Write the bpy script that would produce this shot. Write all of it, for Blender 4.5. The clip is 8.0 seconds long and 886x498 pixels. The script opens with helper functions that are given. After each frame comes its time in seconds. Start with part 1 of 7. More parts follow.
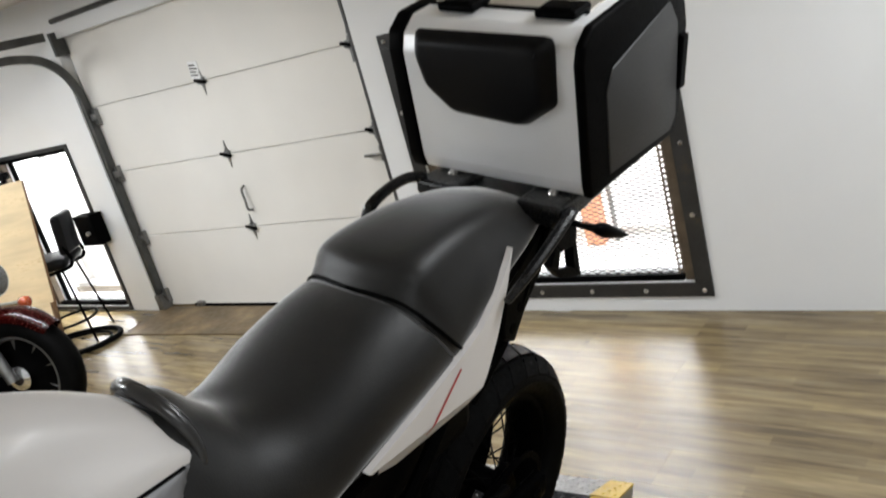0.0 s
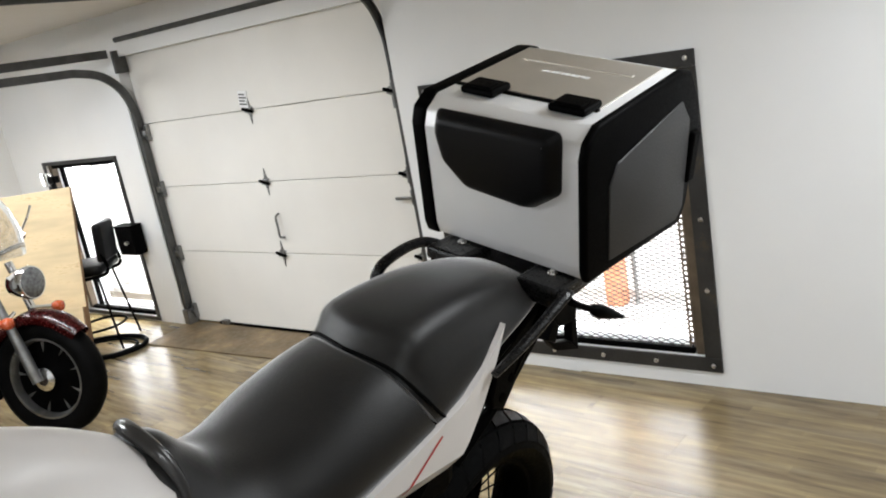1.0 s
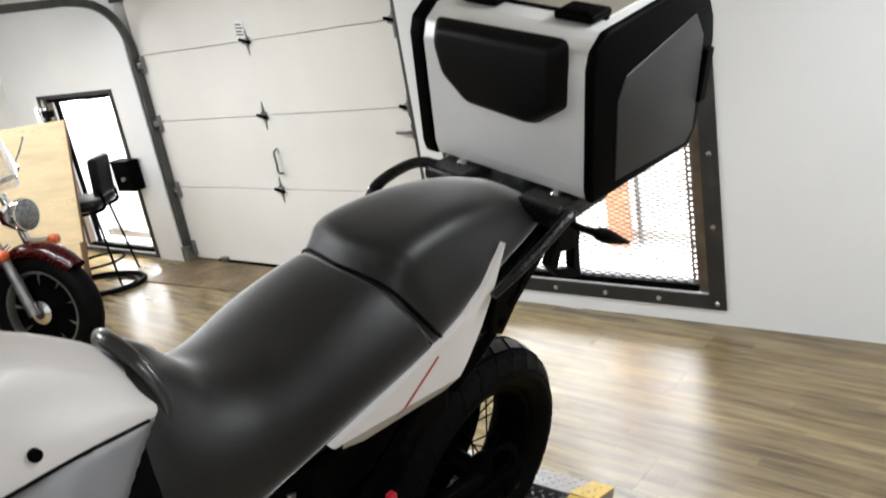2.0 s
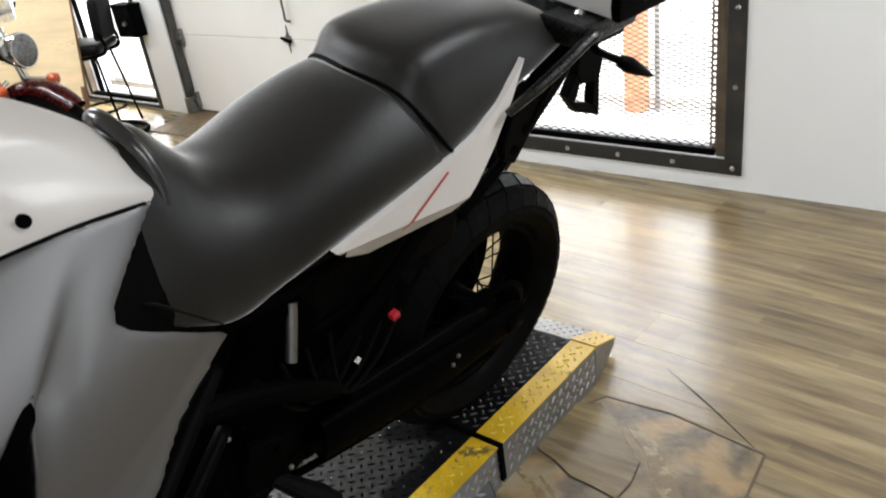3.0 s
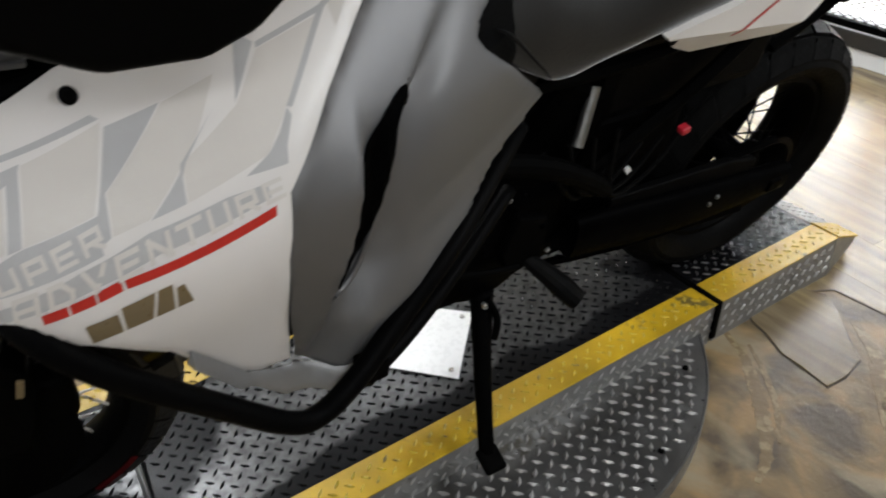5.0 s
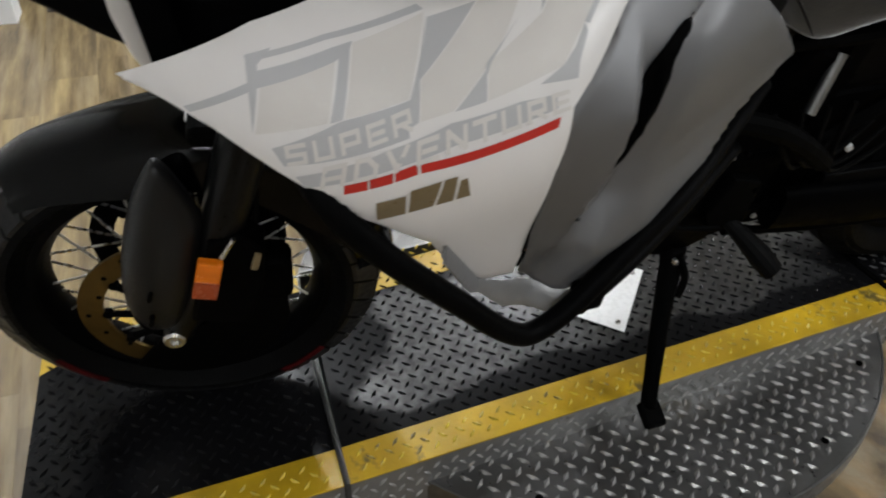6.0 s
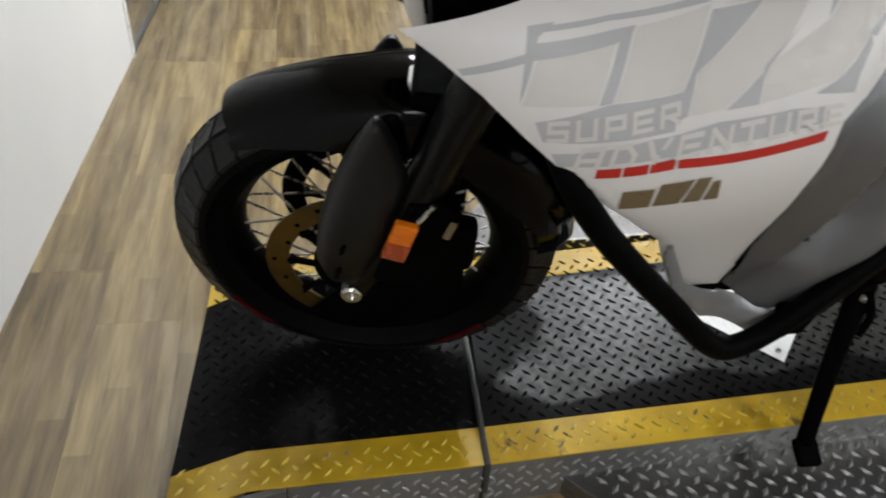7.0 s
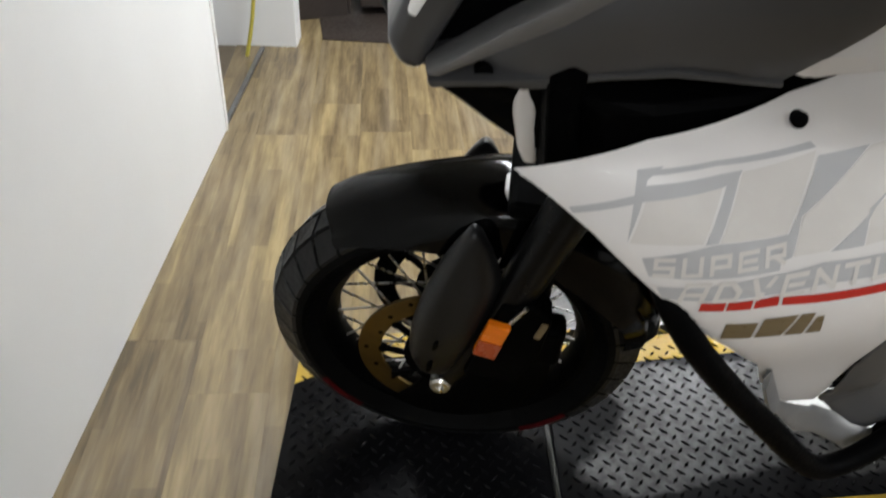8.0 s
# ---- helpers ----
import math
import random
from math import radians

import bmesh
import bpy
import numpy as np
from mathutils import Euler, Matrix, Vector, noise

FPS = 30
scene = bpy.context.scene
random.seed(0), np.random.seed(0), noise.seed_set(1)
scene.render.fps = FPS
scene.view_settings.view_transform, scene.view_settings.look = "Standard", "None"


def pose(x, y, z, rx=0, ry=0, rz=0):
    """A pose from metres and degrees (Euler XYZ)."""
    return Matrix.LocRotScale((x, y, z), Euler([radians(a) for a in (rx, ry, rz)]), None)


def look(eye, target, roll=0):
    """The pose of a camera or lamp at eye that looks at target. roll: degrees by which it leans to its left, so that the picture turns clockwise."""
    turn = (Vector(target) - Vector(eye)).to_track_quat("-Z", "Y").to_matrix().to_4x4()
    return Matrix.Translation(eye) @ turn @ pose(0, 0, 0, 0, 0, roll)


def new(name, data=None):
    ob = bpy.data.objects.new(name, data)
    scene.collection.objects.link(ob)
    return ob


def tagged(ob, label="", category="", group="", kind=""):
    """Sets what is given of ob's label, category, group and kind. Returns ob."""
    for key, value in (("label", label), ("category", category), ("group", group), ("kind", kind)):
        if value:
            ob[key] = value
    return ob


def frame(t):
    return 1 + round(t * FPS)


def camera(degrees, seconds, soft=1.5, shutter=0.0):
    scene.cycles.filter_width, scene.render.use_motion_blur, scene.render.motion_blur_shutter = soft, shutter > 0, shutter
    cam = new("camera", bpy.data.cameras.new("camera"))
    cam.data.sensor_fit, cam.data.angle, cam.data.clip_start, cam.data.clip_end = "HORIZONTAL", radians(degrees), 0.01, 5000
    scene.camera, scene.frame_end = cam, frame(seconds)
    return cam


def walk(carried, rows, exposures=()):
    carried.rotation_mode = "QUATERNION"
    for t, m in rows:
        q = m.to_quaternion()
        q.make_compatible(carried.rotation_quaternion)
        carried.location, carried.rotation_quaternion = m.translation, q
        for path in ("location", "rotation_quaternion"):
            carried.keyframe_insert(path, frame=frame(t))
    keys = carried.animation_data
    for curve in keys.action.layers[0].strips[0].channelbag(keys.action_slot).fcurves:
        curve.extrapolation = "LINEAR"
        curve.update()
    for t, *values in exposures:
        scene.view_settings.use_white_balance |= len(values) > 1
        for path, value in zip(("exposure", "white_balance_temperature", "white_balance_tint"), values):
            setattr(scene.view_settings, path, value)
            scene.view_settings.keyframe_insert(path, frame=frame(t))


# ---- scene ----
cam = camera(57.9, 8.0, 1.9, 0.3)
PATH = [
    (0, (0.108, -0.005, 1.493), (-1.026, 1.529, 0.894), -15.5),
    (0.5, (0.201, -0.069, 1.569), (-0.938, 1.501, 1.082), -13.6),
    (1, (0.212, -0.013, 1.572), (-0.992, 1.502, 1.066), -10.3),
    (1.2, (0.208, 0.004, 1.571), (-0.982, 1.533, 1.073), -10.9),
    (2.5, (0.164, 0.025, 1.432), (-1.04, 1.423, 0.66), -9.2),
    (3, (0.15, 0.02, 1.38), (-1.027, 1.364, 0.481), -8.3),
    (3.5, (0.133, 0.008, 1.339), (-1.018, 1.325, 0.371), -6.4),
    (4, (0.104, -0.036, 1.313), (-1.108, 1.166, 0.27), -5.6),
    (4.5, (0.067, -0.095, 1.284), (-1.199, 0.999, 0.189), -3.7),
    (4.7, (0.052, -0.124, 1.278), (-1.245, 0.913, 0.164), -2.5),
    (5.8, (0.019, -0.282, 1.256), (-1.402, 0.429, 0.043), 0.9),
    (6, (0.007, -0.307, 1.252), (-1.424, 0.357, 0.022), 1.8),
    (6.5, (-0.019, -0.368, 1.243), (-1.486, 0.168, -0.006), 3.5),
    (7, (-0.027, -0.415, 1.239), (-1.523, -0.006, -0.024), 4.7),
    (7.5, (-0.043, -0.457, 1.249), (-1.569, -0.228, -0.024), 4.2),
    (8, (-0.044, -0.457, 1.31), (-1.647, -0.194, 0.144), 2.6),
]
walk(cam, [(t, look(eye, target, roll)) for t, eye, target, roll in PATH], [(0, -0.26), (0.5, -0.17), (1.2, -0.1), (2.5, 0.0), (3.5, 0.0), (4.7, -0.06), (6.0, -0.18), (7.0, -0.14), (8.0, -0.08)])

# ---- world, sun, lamps ----
SUN_AZ, SUN_EL = 160.0, 55.0
world = bpy.data.worlds.new("overcast_day")
scene.world = world
world.use_nodes = True
wn = world.node_tree.nodes
sky = wn.new("ShaderNodeTexSky")
sky.sky_type, sky.sun_disc = "NISHITA", False
sky.sun_elevation, sky.sun_rotation = radians(SUN_EL), radians(SUN_AZ)
sky.air_density, sky.dust_density = 1.0, 3.0
world.node_tree.links.new(sky.outputs[0], wn["Background"].inputs[0])
wn["Background"].inputs[1].default_value = 0.15

sun_data = bpy.data.lights.new("sun", "SUN")
sun_data.energy, sun_data.angle, sun_data.color = 5.0, radians(0.6), (1.0, 0.95, 0.88)
sun = new("sun", sun_data)
sun.matrix_world = look((-3, -14, 20), (-1.5, 5, 0))


def area_lamp(name, m, sx, sy, power, colour):
    data = bpy.data.lights.new(name, "AREA")
    data.shape, data.size, data.size_y = "RECTANGLE", sx, sy
    data.energy, data.color = power, colour
    ob = new(name, data)
    ob.matrix_world = m
    return ob


SKYLIGHT = (0.95, 0.98, 1.0)
FILL_COLOUR = (0.93, 0.965, 1.0)
# open sky just outside and above the two windows
area_lamp("sky_light", look((-1.48, 3.85, 2.1), (-1.48, -0.3, 0.2)), 1.5, 0.9, 320, SKYLIGHT)
area_lamp("sky_light", look((-5.25, 3.85, 2.1), (-4.9, 1.8, 0.1)), 1.2, 0.9, 150, SKYLIGHT)
# unseen fill lamps added under the ceiling: place, power, turn
FILL_LAMPS = ((0.6, 1.9, 42, 0), (-3.5, 1.6, 44, 0), (1.2, -0.5, 32, 90), (-5.3, 1.5, 32, 0), (-2.5, 0.05, 51, 0))
for lamp_x, lamp_y, watts, lamp_turn in FILL_LAMPS:
    area_lamp("fill_light", pose(lamp_x, lamp_y, 2.0, 0, 0, lamp_turn), 1.2, 0.14, watts, FILL_COLOUR)


# ---- materials ----
def shader(name, base=(0.5, 0.5, 0.5), rough=0.5, metal=0.0, vary=0.12, scale=6.0, fine=90.0, bump=0.05,
           dirt=None, dirt_at=0.62, coat=0.0, spec=0.5, rough_vary=0.1, stretch=(1, 1, 1), sheen=0.0):
    """A surface with blotches, grain and fine relief; dirt: the colour of worn or soiled spots."""
    m = bpy.data.materials.new(name)
    m.use_nodes = True
    nt = m.node_tree
    n, lk = nt.nodes, nt.links
    b = n["Principled BSDF"]
    b.inputs["Metallic"].default_value = metal
    b.inputs["Coat Weight"].default_value = coat
    b.inputs["Coat Roughness"].default_value = 0.08
    b.inputs["Specular IOR Level"].default_value = spec
    b.inputs["Sheen Weight"].default_value, b.inputs["Sheen Roughness"].default_value = sheen, 0.3
    tc = n.new("ShaderNodeTexCoord")
    mp = n.new("ShaderNodeMapping")
    mp.inputs["Scale"].default_value = stretch
    lk.new(tc.outputs["Object"], mp.inputs["Vector"])
    big, small = n.new("ShaderNodeTexNoise"), n.new("ShaderNodeTexNoise")
    big.inputs["Scale"].default_value, big.inputs["Detail"].default_value = scale, 6
    small.inputs["Scale"].default_value, small.inputs["Detail"].default_value = fine, 3
    for tex in (big, small):
        lk.new(mp.outputs[0], tex.inputs["Vector"])
    ramp = n.new("ShaderNodeMapRange")
    ramp.inputs["From Min"].default_value, ramp.inputs["From Max"].default_value = 0.3, 0.7
    ramp.inputs["To Min"].default_value, ramp.inputs["To Max"].default_value = 1 - vary, 1 + vary
    lk.new(big.outputs[0], ramp.inputs["Value"])
    mul = n.new("ShaderNodeMix")
    mul.data_type, mul.blend_type = "RGBA", "MULTIPLY"
    mul.inputs["Factor"].default_value = 1.0
    mul.inputs["A"].default_value = (*base, 1)
    comb = n.new("ShaderNodeCombineColor")
    for i in range(3):
        lk.new(ramp.outputs[0], comb.inputs[i])
    lk.new(comb.outputs[0], mul.inputs["B"])
    colour = mul.outputs["Result"]
    if dirt:
        fac = n.new("ShaderNodeMapRange")
        fac.inputs["From Min"].default_value, fac.inputs["From Max"].default_value = dirt_at, dirt_at + 0.08
        mix_noise = n.new("ShaderNodeMath")
        mix_noise.operation = "MULTIPLY_ADD"
        mix_noise.inputs[1].default_value, mix_noise.inputs[2].default_value = 0.35, 0.0
        lk.new(small.outputs[0], mix_noise.inputs[0])
        add = n.new("ShaderNodeMath")
        add.operation = "MULTIPLY_ADD"
        add.inputs[1].default_value = 0.75
        lk.new(big.outputs[0], add.inputs[0])
        lk.new(mix_noise.outputs[0], add.inputs[2])
        lk.new(add.outputs[0], fac.inputs["Value"])
        mix = n.new("ShaderNodeMix")
        mix.data_type = "RGBA"
        lk.new(fac.outputs[0], mix.inputs["Factor"])
        lk.new(colour, mix.inputs["A"])
        mix.inputs["B"].default_value = (*dirt, 1)
        colour = mix.outputs["Result"]
    lk.new(colour, b.inputs["Base Color"])
    rr = n.new("ShaderNodeMapRange")
    rr.inputs["From Min"].default_value, rr.inputs["From Max"].default_value = 0.3, 0.7
    rr.inputs["To Min"].default_value = max(0.02, rough - rough_vary)
    rr.inputs["To Max"].default_value = min(1.0, rough + rough_vary)
    lk.new(small.outputs[0], rr.inputs["Value"])
    lk.new(rr.outputs[0], b.inputs["Roughness"])
    if bump:
        bp = n.new("ShaderNodeBump")
        bp.inputs["Strength"].default_value, bp.inputs["Distance"].default_value = bump, 0.01
        lk.new(small.outputs[0], bp.inputs["Height"])
        lk.new(bp.outputs[0], b.inputs["Normal"])
    return m


def plank_material():
    """Worn vinyl wood: its own tint on each plank, streaks along the grain, grey wear."""
    m = bpy.data.materials.new("vinyl_plank")
    m.use_nodes = True
    n, lk = m.node_tree.nodes, m.node_tree.links
    b = n["Principled BSDF"]
    tc, info = n.new("ShaderNodeTexCoord"), n.new("ShaderNodeObjectInfo")
    shift = n.new("ShaderNodeVectorMath")
    shift.operation = "MULTIPLY_ADD"
    rnd = n.new("ShaderNodeCombineXYZ")
    for i in range(2):
        lk.new(info.outputs["Random"], rnd.inputs[i])
    lk.new(rnd.outputs[0], shift.inputs[0])
    shift.inputs[1].default_value = (37, 19, 0)
    lk.new(tc.outputs["Object"], shift.inputs[2])
    mp = n.new("ShaderNodeMapping")
    mp.inputs["Scale"].default_value = (2.2, 20, 1)
    lk.new(shift.outputs[0], mp.inputs["Vector"])
    streak, grain, blotch = (n.new("ShaderNodeTexNoise") for _ in range(3))
    for tex, s, d in ((streak, 1.4, 4), (grain, 7, 4), (blotch, 0.7, 4)):
        tex.inputs["Scale"].default_value, tex.inputs["Detail"].default_value = s, d
        lk.new(mp.outputs[0], tex.inputs["Vector"])
    ramp = n.new("ShaderNodeValToRGB")
    e = ramp.color_ramp.elements
    e[0].position, e[0].color = 0.30, (0.10, 0.072, 0.037, 1)
    e[1].position, e[1].color = 0.74, (0.42, 0.32, 0.15, 1)
    mid = e.new(0.5)
    mid.color = (0.23, 0.17, 0.085, 1)
    mixv = n.new("ShaderNodeMath")
    mixv.operation = "MULTIPLY_ADD"
    mixv.inputs[1].default_value = 0.17
    lk.new(grain.outputs[0], mixv.inputs[0])
    part_v = n.new("ShaderNodeMath")
    part_v.operation = "MULTIPLY_ADD"
    part_v.inputs[1].default_value = 0.62
    part_v.inputs[2].default_value = -0.04
    lk.new(streak.outputs[0], part_v.inputs[0])
    lk.new(part_v.outputs[0], mixv.inputs[2])
    tint = n.new("ShaderNodeMath")
    tint.operation = "MULTIPLY_ADD"
    tint.inputs[1].default_value = 0.09
    lk.new(info.outputs["Random"], tint.inputs[0])
    lk.new(mixv.outputs[0], tint.inputs[2])
    # each plank is printed as several narrow staves of different tint
    stave = n.new("ShaderNodeTexBrick")
    stave.offset, stave.squash = 0.37, 1.0
    stave.inputs["Color1"].default_value, stave.inputs["Color2"].default_value = (0, 0, 0, 1), (1, 1, 1, 1)
    for key, value in (("Scale", 1.0), ("Mortar Size", 0.0), ("Brick Width", 0.42), ("Row Height", 0.047)):
        stave.inputs[key].default_value = value
    lk.new(shift.outputs[0], stave.inputs["Vector"])
    staves = n.new("ShaderNodeMath")
    staves.operation = "MULTIPLY_ADD"
    staves.inputs[1].default_value = 0.11
    lk.new(stave.outputs["Color"], staves.inputs[0])
    lk.new(tint.outputs[0], staves.inputs[2])
    lk.new(staves.outputs[0], ramp.inputs[0])
    grey = n.new("ShaderNodeMix")
    grey.data_type = "RGBA"
    fac = n.new("ShaderNodeMapRange")
    fac.inputs["From Min"].default_value, fac.inputs["From Max"].default_value = 0.5, 0.68
    fac.inputs["To Max"].default_value = 0.35
    lk.new(blotch.outputs[0], fac.inputs["Value"])
    lk.new(fac.outputs[0], grey.inputs["Factor"])
    lk.new(ramp.outputs[0], grey.inputs["A"])
    grey.inputs["B"].default_value = (0.21, 0.175, 0.13, 1)
    lk.new(grey.outputs["Result"], b.inputs["Base Color"])
    rr = n.new("ShaderNodeMapRange")
    rr.inputs["To Min"].default_value, rr.inputs["To Max"].default_value = 0.21, 0.29
    b.inputs["Specular IOR Level"].default_value = 0.7
    lk.new(grain.outputs[0], rr.inputs["Value"])
    lk.new(rr.outputs[0], b.inputs["Roughness"])
    bp = n.new("ShaderNodeBump")
    bp.inputs["Strength"].default_value, bp.inputs["Distance"].default_value = 0.012, 0.004
    lk.new(grain.outputs[0], bp.inputs["Height"])
    lk.new(bp.outputs[0], b.inputs["Normal"])
    return m


def subfloor_material():
    """Bare old floor: ochre ground, grey-brown mottling, pale smeared glue."""
    m = bpy.data.materials.new("bare_subfloor")
    m.use_nodes = True
    n, lk = m.node_tree.nodes, m.node_tree.links
    b = n["Principled BSDF"]
    tc = n.new("ShaderNodeTexCoord")
    mottle, smear, fine = (n.new("ShaderNodeTexNoise") for _ in range(3))
    for tex, sc, det, dist in ((mottle, 8.0, 10, 0.5), (smear, 4.5, 9, 0.6), (fine, 45, 4, 0.3)):
        tex.inputs["Scale"].default_value, tex.inputs["Detail"].default_value, tex.inputs["Distortion"].default_value = sc, det, dist
    mp = n.new("ShaderNodeMapping")
    mp.inputs["Rotation"].default_value = (0, 0, radians(35))
    mp.inputs["Scale"].default_value = (1.0, 1.9, 1.0)
    lk.new(tc.outputs["Object"], mp.inputs["Vector"])
    lk.new(tc.outputs["Object"], mottle.inputs["Vector"])
    lk.new(mp.outputs[0], smear.inputs["Vector"])
    lk.new(tc.outputs["Object"], fine.inputs["Vector"])
    ramp = n.new("ShaderNodeValToRGB")
    e = ramp.color_ramp.elements
    e[0].position, e[0].color = 0.38, (0.075, 0.056, 0.034, 1)
    e[1].position, e[1].color = 0.62, (0.29, 0.19, 0.085, 1)
    mid = e.new(0.5)
    mid.color = (0.175, 0.122, 0.06, 1)
    lk.new(mottle.outputs[0], ramp.inputs[0])
    pale = n.new("ShaderNodeMapRange")
    pale.inputs["From Min"].default_value, pale.inputs["From Max"].default_value = 0.53, 0.66
    pale.inputs["To Max"].default_value = 0.85
    lk.new(smear.outputs[0], pale.inputs["Value"])
    mix = n.new("ShaderNodeMix")
    mix.data_type = "RGBA"
    lk.new(pale.outputs[0], mix.inputs["Factor"])
    lk.new(ramp.outputs[0], mix.inputs["A"])
    mix.inputs["B"].default_value = (0.27, 0.225, 0.15, 1)
    lk.new(mix.outputs["Result"], b.inputs["Base Color"])
    rr = n.new("ShaderNodeMapRange")
    rr.inputs["To Min"].default_value, rr.inputs["To Max"].default_value = 0.25, 0.6
    lk.new(fine.outputs[0], rr.inputs["Value"])
    lk.new(rr.outputs[0], b.inputs["Roughness"])
    bp = n.new("ShaderNodeBump")
    bp.inputs["Strength"].default_value, bp.inputs["Distance"].default_value = 0.25, 0.004
    lk.new(fine.outputs[0], bp.inputs["Height"])
    lk.new(bp.outputs[0], b.inputs["Normal"])
    return m


def worn_deck_material():
    """Black deck paint, walked off to bare steel in a ragged patch along the middle."""
    m = bpy.data.materials.new("worn_deck_plate")
    m.use_nodes = True
    n, lk = m.node_tree.nodes, m.node_tree.links
    b = n["Principled BSDF"]
    tc, sep, ragged, fine = n.new("ShaderNodeTexCoord"), n.new("ShaderNodeSeparateXYZ"), n.new("ShaderNodeTexNoise"), n.new("ShaderNodeTexNoise")
    ragged.inputs["Scale"].default_value, ragged.inputs["Detail"].default_value = 7.0, 7
    fine.inputs["Scale"].default_value, fine.inputs["Detail"].default_value = 55.0, 4
    for node in (sep, ragged, fine):
        lk.new(tc.outputs["Object"], node.inputs[0])

    def math_node(kind, first, second, third=0.0):
        node = n.new("ShaderNodeMath")
        node.operation = kind
        for i, value in enumerate((first, second, third)):
            if isinstance(value, float):
                node.inputs[i].default_value = value
            else:
                lk.new(value, node.inputs[i])
        return node.outputs[0]
    # distance from the patch's middle, in half lengths of the patch
    dx = math_node("ABSOLUTE", math_node("MULTIPLY_ADD", sep.outputs[0], 1 / 0.158, 1.052 / 0.158), 0.0)
    dy = math_node("ABSOLUTE", math_node("MULTIPLY_ADD", sep.outputs[1], 1 / 0.54, -0.55 / 0.54), 0.0)
    reach = math_node("MAXIMUM", dx, dy)
    edge = math_node("MULTIPLY_ADD", ragged.outputs[0], 0.9, reach)
    bare = n.new("ShaderNodeMapRange")
    bare.inputs["From Min"].default_value, bare.inputs["From Max"].default_value = 1.46, 1.36
    lk.new(edge, bare.inputs["Value"])
    mottle = n.new("ShaderNodeMapRange")
    mottle.inputs["From Min"].default_value, mottle.inputs["From Max"].default_value = 0.3, 0.7
    mottle.inputs["To Min"].default_value, mottle.inputs["To Max"].default_value = 0.042, 0.095
    lk.new(fine.outputs[0], mottle.inputs["Value"])
    steel = n.new("ShaderNodeCombineColor")
    for i in range(3):
        lk.new(mottle.outputs[0], steel.inputs[i])
    mix = n.new("ShaderNodeMix")
    mix.data_type = "RGBA"
    lk.new(bare.outputs[0], mix.inputs["Factor"])
    mix.inputs["A"].default_value = (0.005, 0.005, 0.0055, 1)
    lk.new(steel.outputs[0], mix.inputs["B"])
    lk.new(mix.outputs["Result"], b.inputs["Base Color"])
    lk.new(math_node("MULTIPLY", bare.outputs[0], 0.75), b.inputs["Metallic"])
    lk.new(math_node("MULTIPLY_ADD", fine.outputs[0], 0.2, 0.22), b.inputs["Roughness"])
    b.inputs["Specular IOR Level"].default_value = 0.08
    bp = n.new("ShaderNodeBump")
    bp.inputs["Strength"].default_value, bp.inputs["Distance"].default_value = 0.08, 0.004
    lk.new(fine.outputs[0], bp.inputs["Height"])
    lk.new(bp.outputs[0], b.inputs["Normal"])
    return m


STEEL_DECK = worn_deck_material()
PLANK = plank_material()
WALL = shader("wall_paint", (0.77, 0.777, 0.777), 0.55, vary=0.03, scale=1.6, fine=160, bump=0.04, dirt=(0.64, 0.61, 0.56), dirt_at=0.72)
DOOR_PAINT = shader("garage_door_paint", (0.74, 0.72, 0.675), 0.5, vary=0.04, scale=2.0, fine=220, bump=0.03, dirt=(0.56, 0.52, 0.46), dirt_at=0.73)
CEILING = shader("ceiling_paint", (0.66, 0.63, 0.58), 0.7, vary=0.05, scale=2, fine=140, bump=0.05)
SUBFLOOR = subfloor_material()
THRESHOLD = shader("worn_threshold", (0.15, 0.105, 0.055), 0.5, vary=0.35, scale=5, fine=30, bump=0.1, dirt=(0.27, 0.2, 0.11), dirt_at=0.62)
SEAM_DARK = shader("plank_edge", (0.09, 0.07, 0.045), 0.8, vary=0.2)
BLACK_DECK = shader("black_deck_plate", (0.004, 0.004, 0.0045), 0.2, 0.0, vary=0.3, scale=5, fine=60, bump=0.04, rough_vary=0.08, spec=0.10)
# worn bars of the rear deck, lightened for the glare of the window
DECK_TREAD = shader("worn_glare_tread", (0.11, 0.11, 0.112), 0.3, 0.75, vary=0.4, scale=6, fine=60, bump=0.06, dirt=(0.02, 0.02, 0.02), dirt_at=0.60)
STEEL = shader("tread_steel", (0.155, 0.153, 0.15), 0.37, 0.8, vary=0.38, scale=4, fine=60, bump=0.08, dirt=(0.15, 0.14, 0.12), dirt_at=0.68)
SIDE_STEEL = shader("side_plate_steel", (0.23, 0.228, 0.224), 0.4, 0.6, vary=0.35, scale=4, fine=60, bump=0.08, dirt=(0.14, 0.13, 0.11), dirt_at=0.68)
WORN_STEEL = shader("worn_tread_steel", (0.37, 0.365, 0.355), 0.38, 0.8, vary=0.2, scale=9, fine=60, bump=0.05, rough_vary=0.1)
YELLOW = shader("yellow_paint", (0.47, 0.30, 0.012), 0.40, vary=0.34, scale=7, fine=60, bump=0.12, dirt=(0.15, 0.11, 0.03), dirt_at=0.655)
YELLOW_TREAD = shader("worn_yellow_tread", (0.60, 0.44, 0.06), 0.3, vary=0.4, scale=9, fine=60, bump=0.08, dirt=(0.16, 0.12, 0.045), dirt_at=0.60)
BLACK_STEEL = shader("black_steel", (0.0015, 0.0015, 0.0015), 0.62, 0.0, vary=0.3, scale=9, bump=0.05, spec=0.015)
FRAME_STEEL = shader("dull_frame_steel", (0.022, 0.021, 0.020), 0.5, 0.2, vary=0.3, scale=9, fine=70, bump=0.08, dirt=(0.05, 0.038, 0.025), dirt_at=0.66)
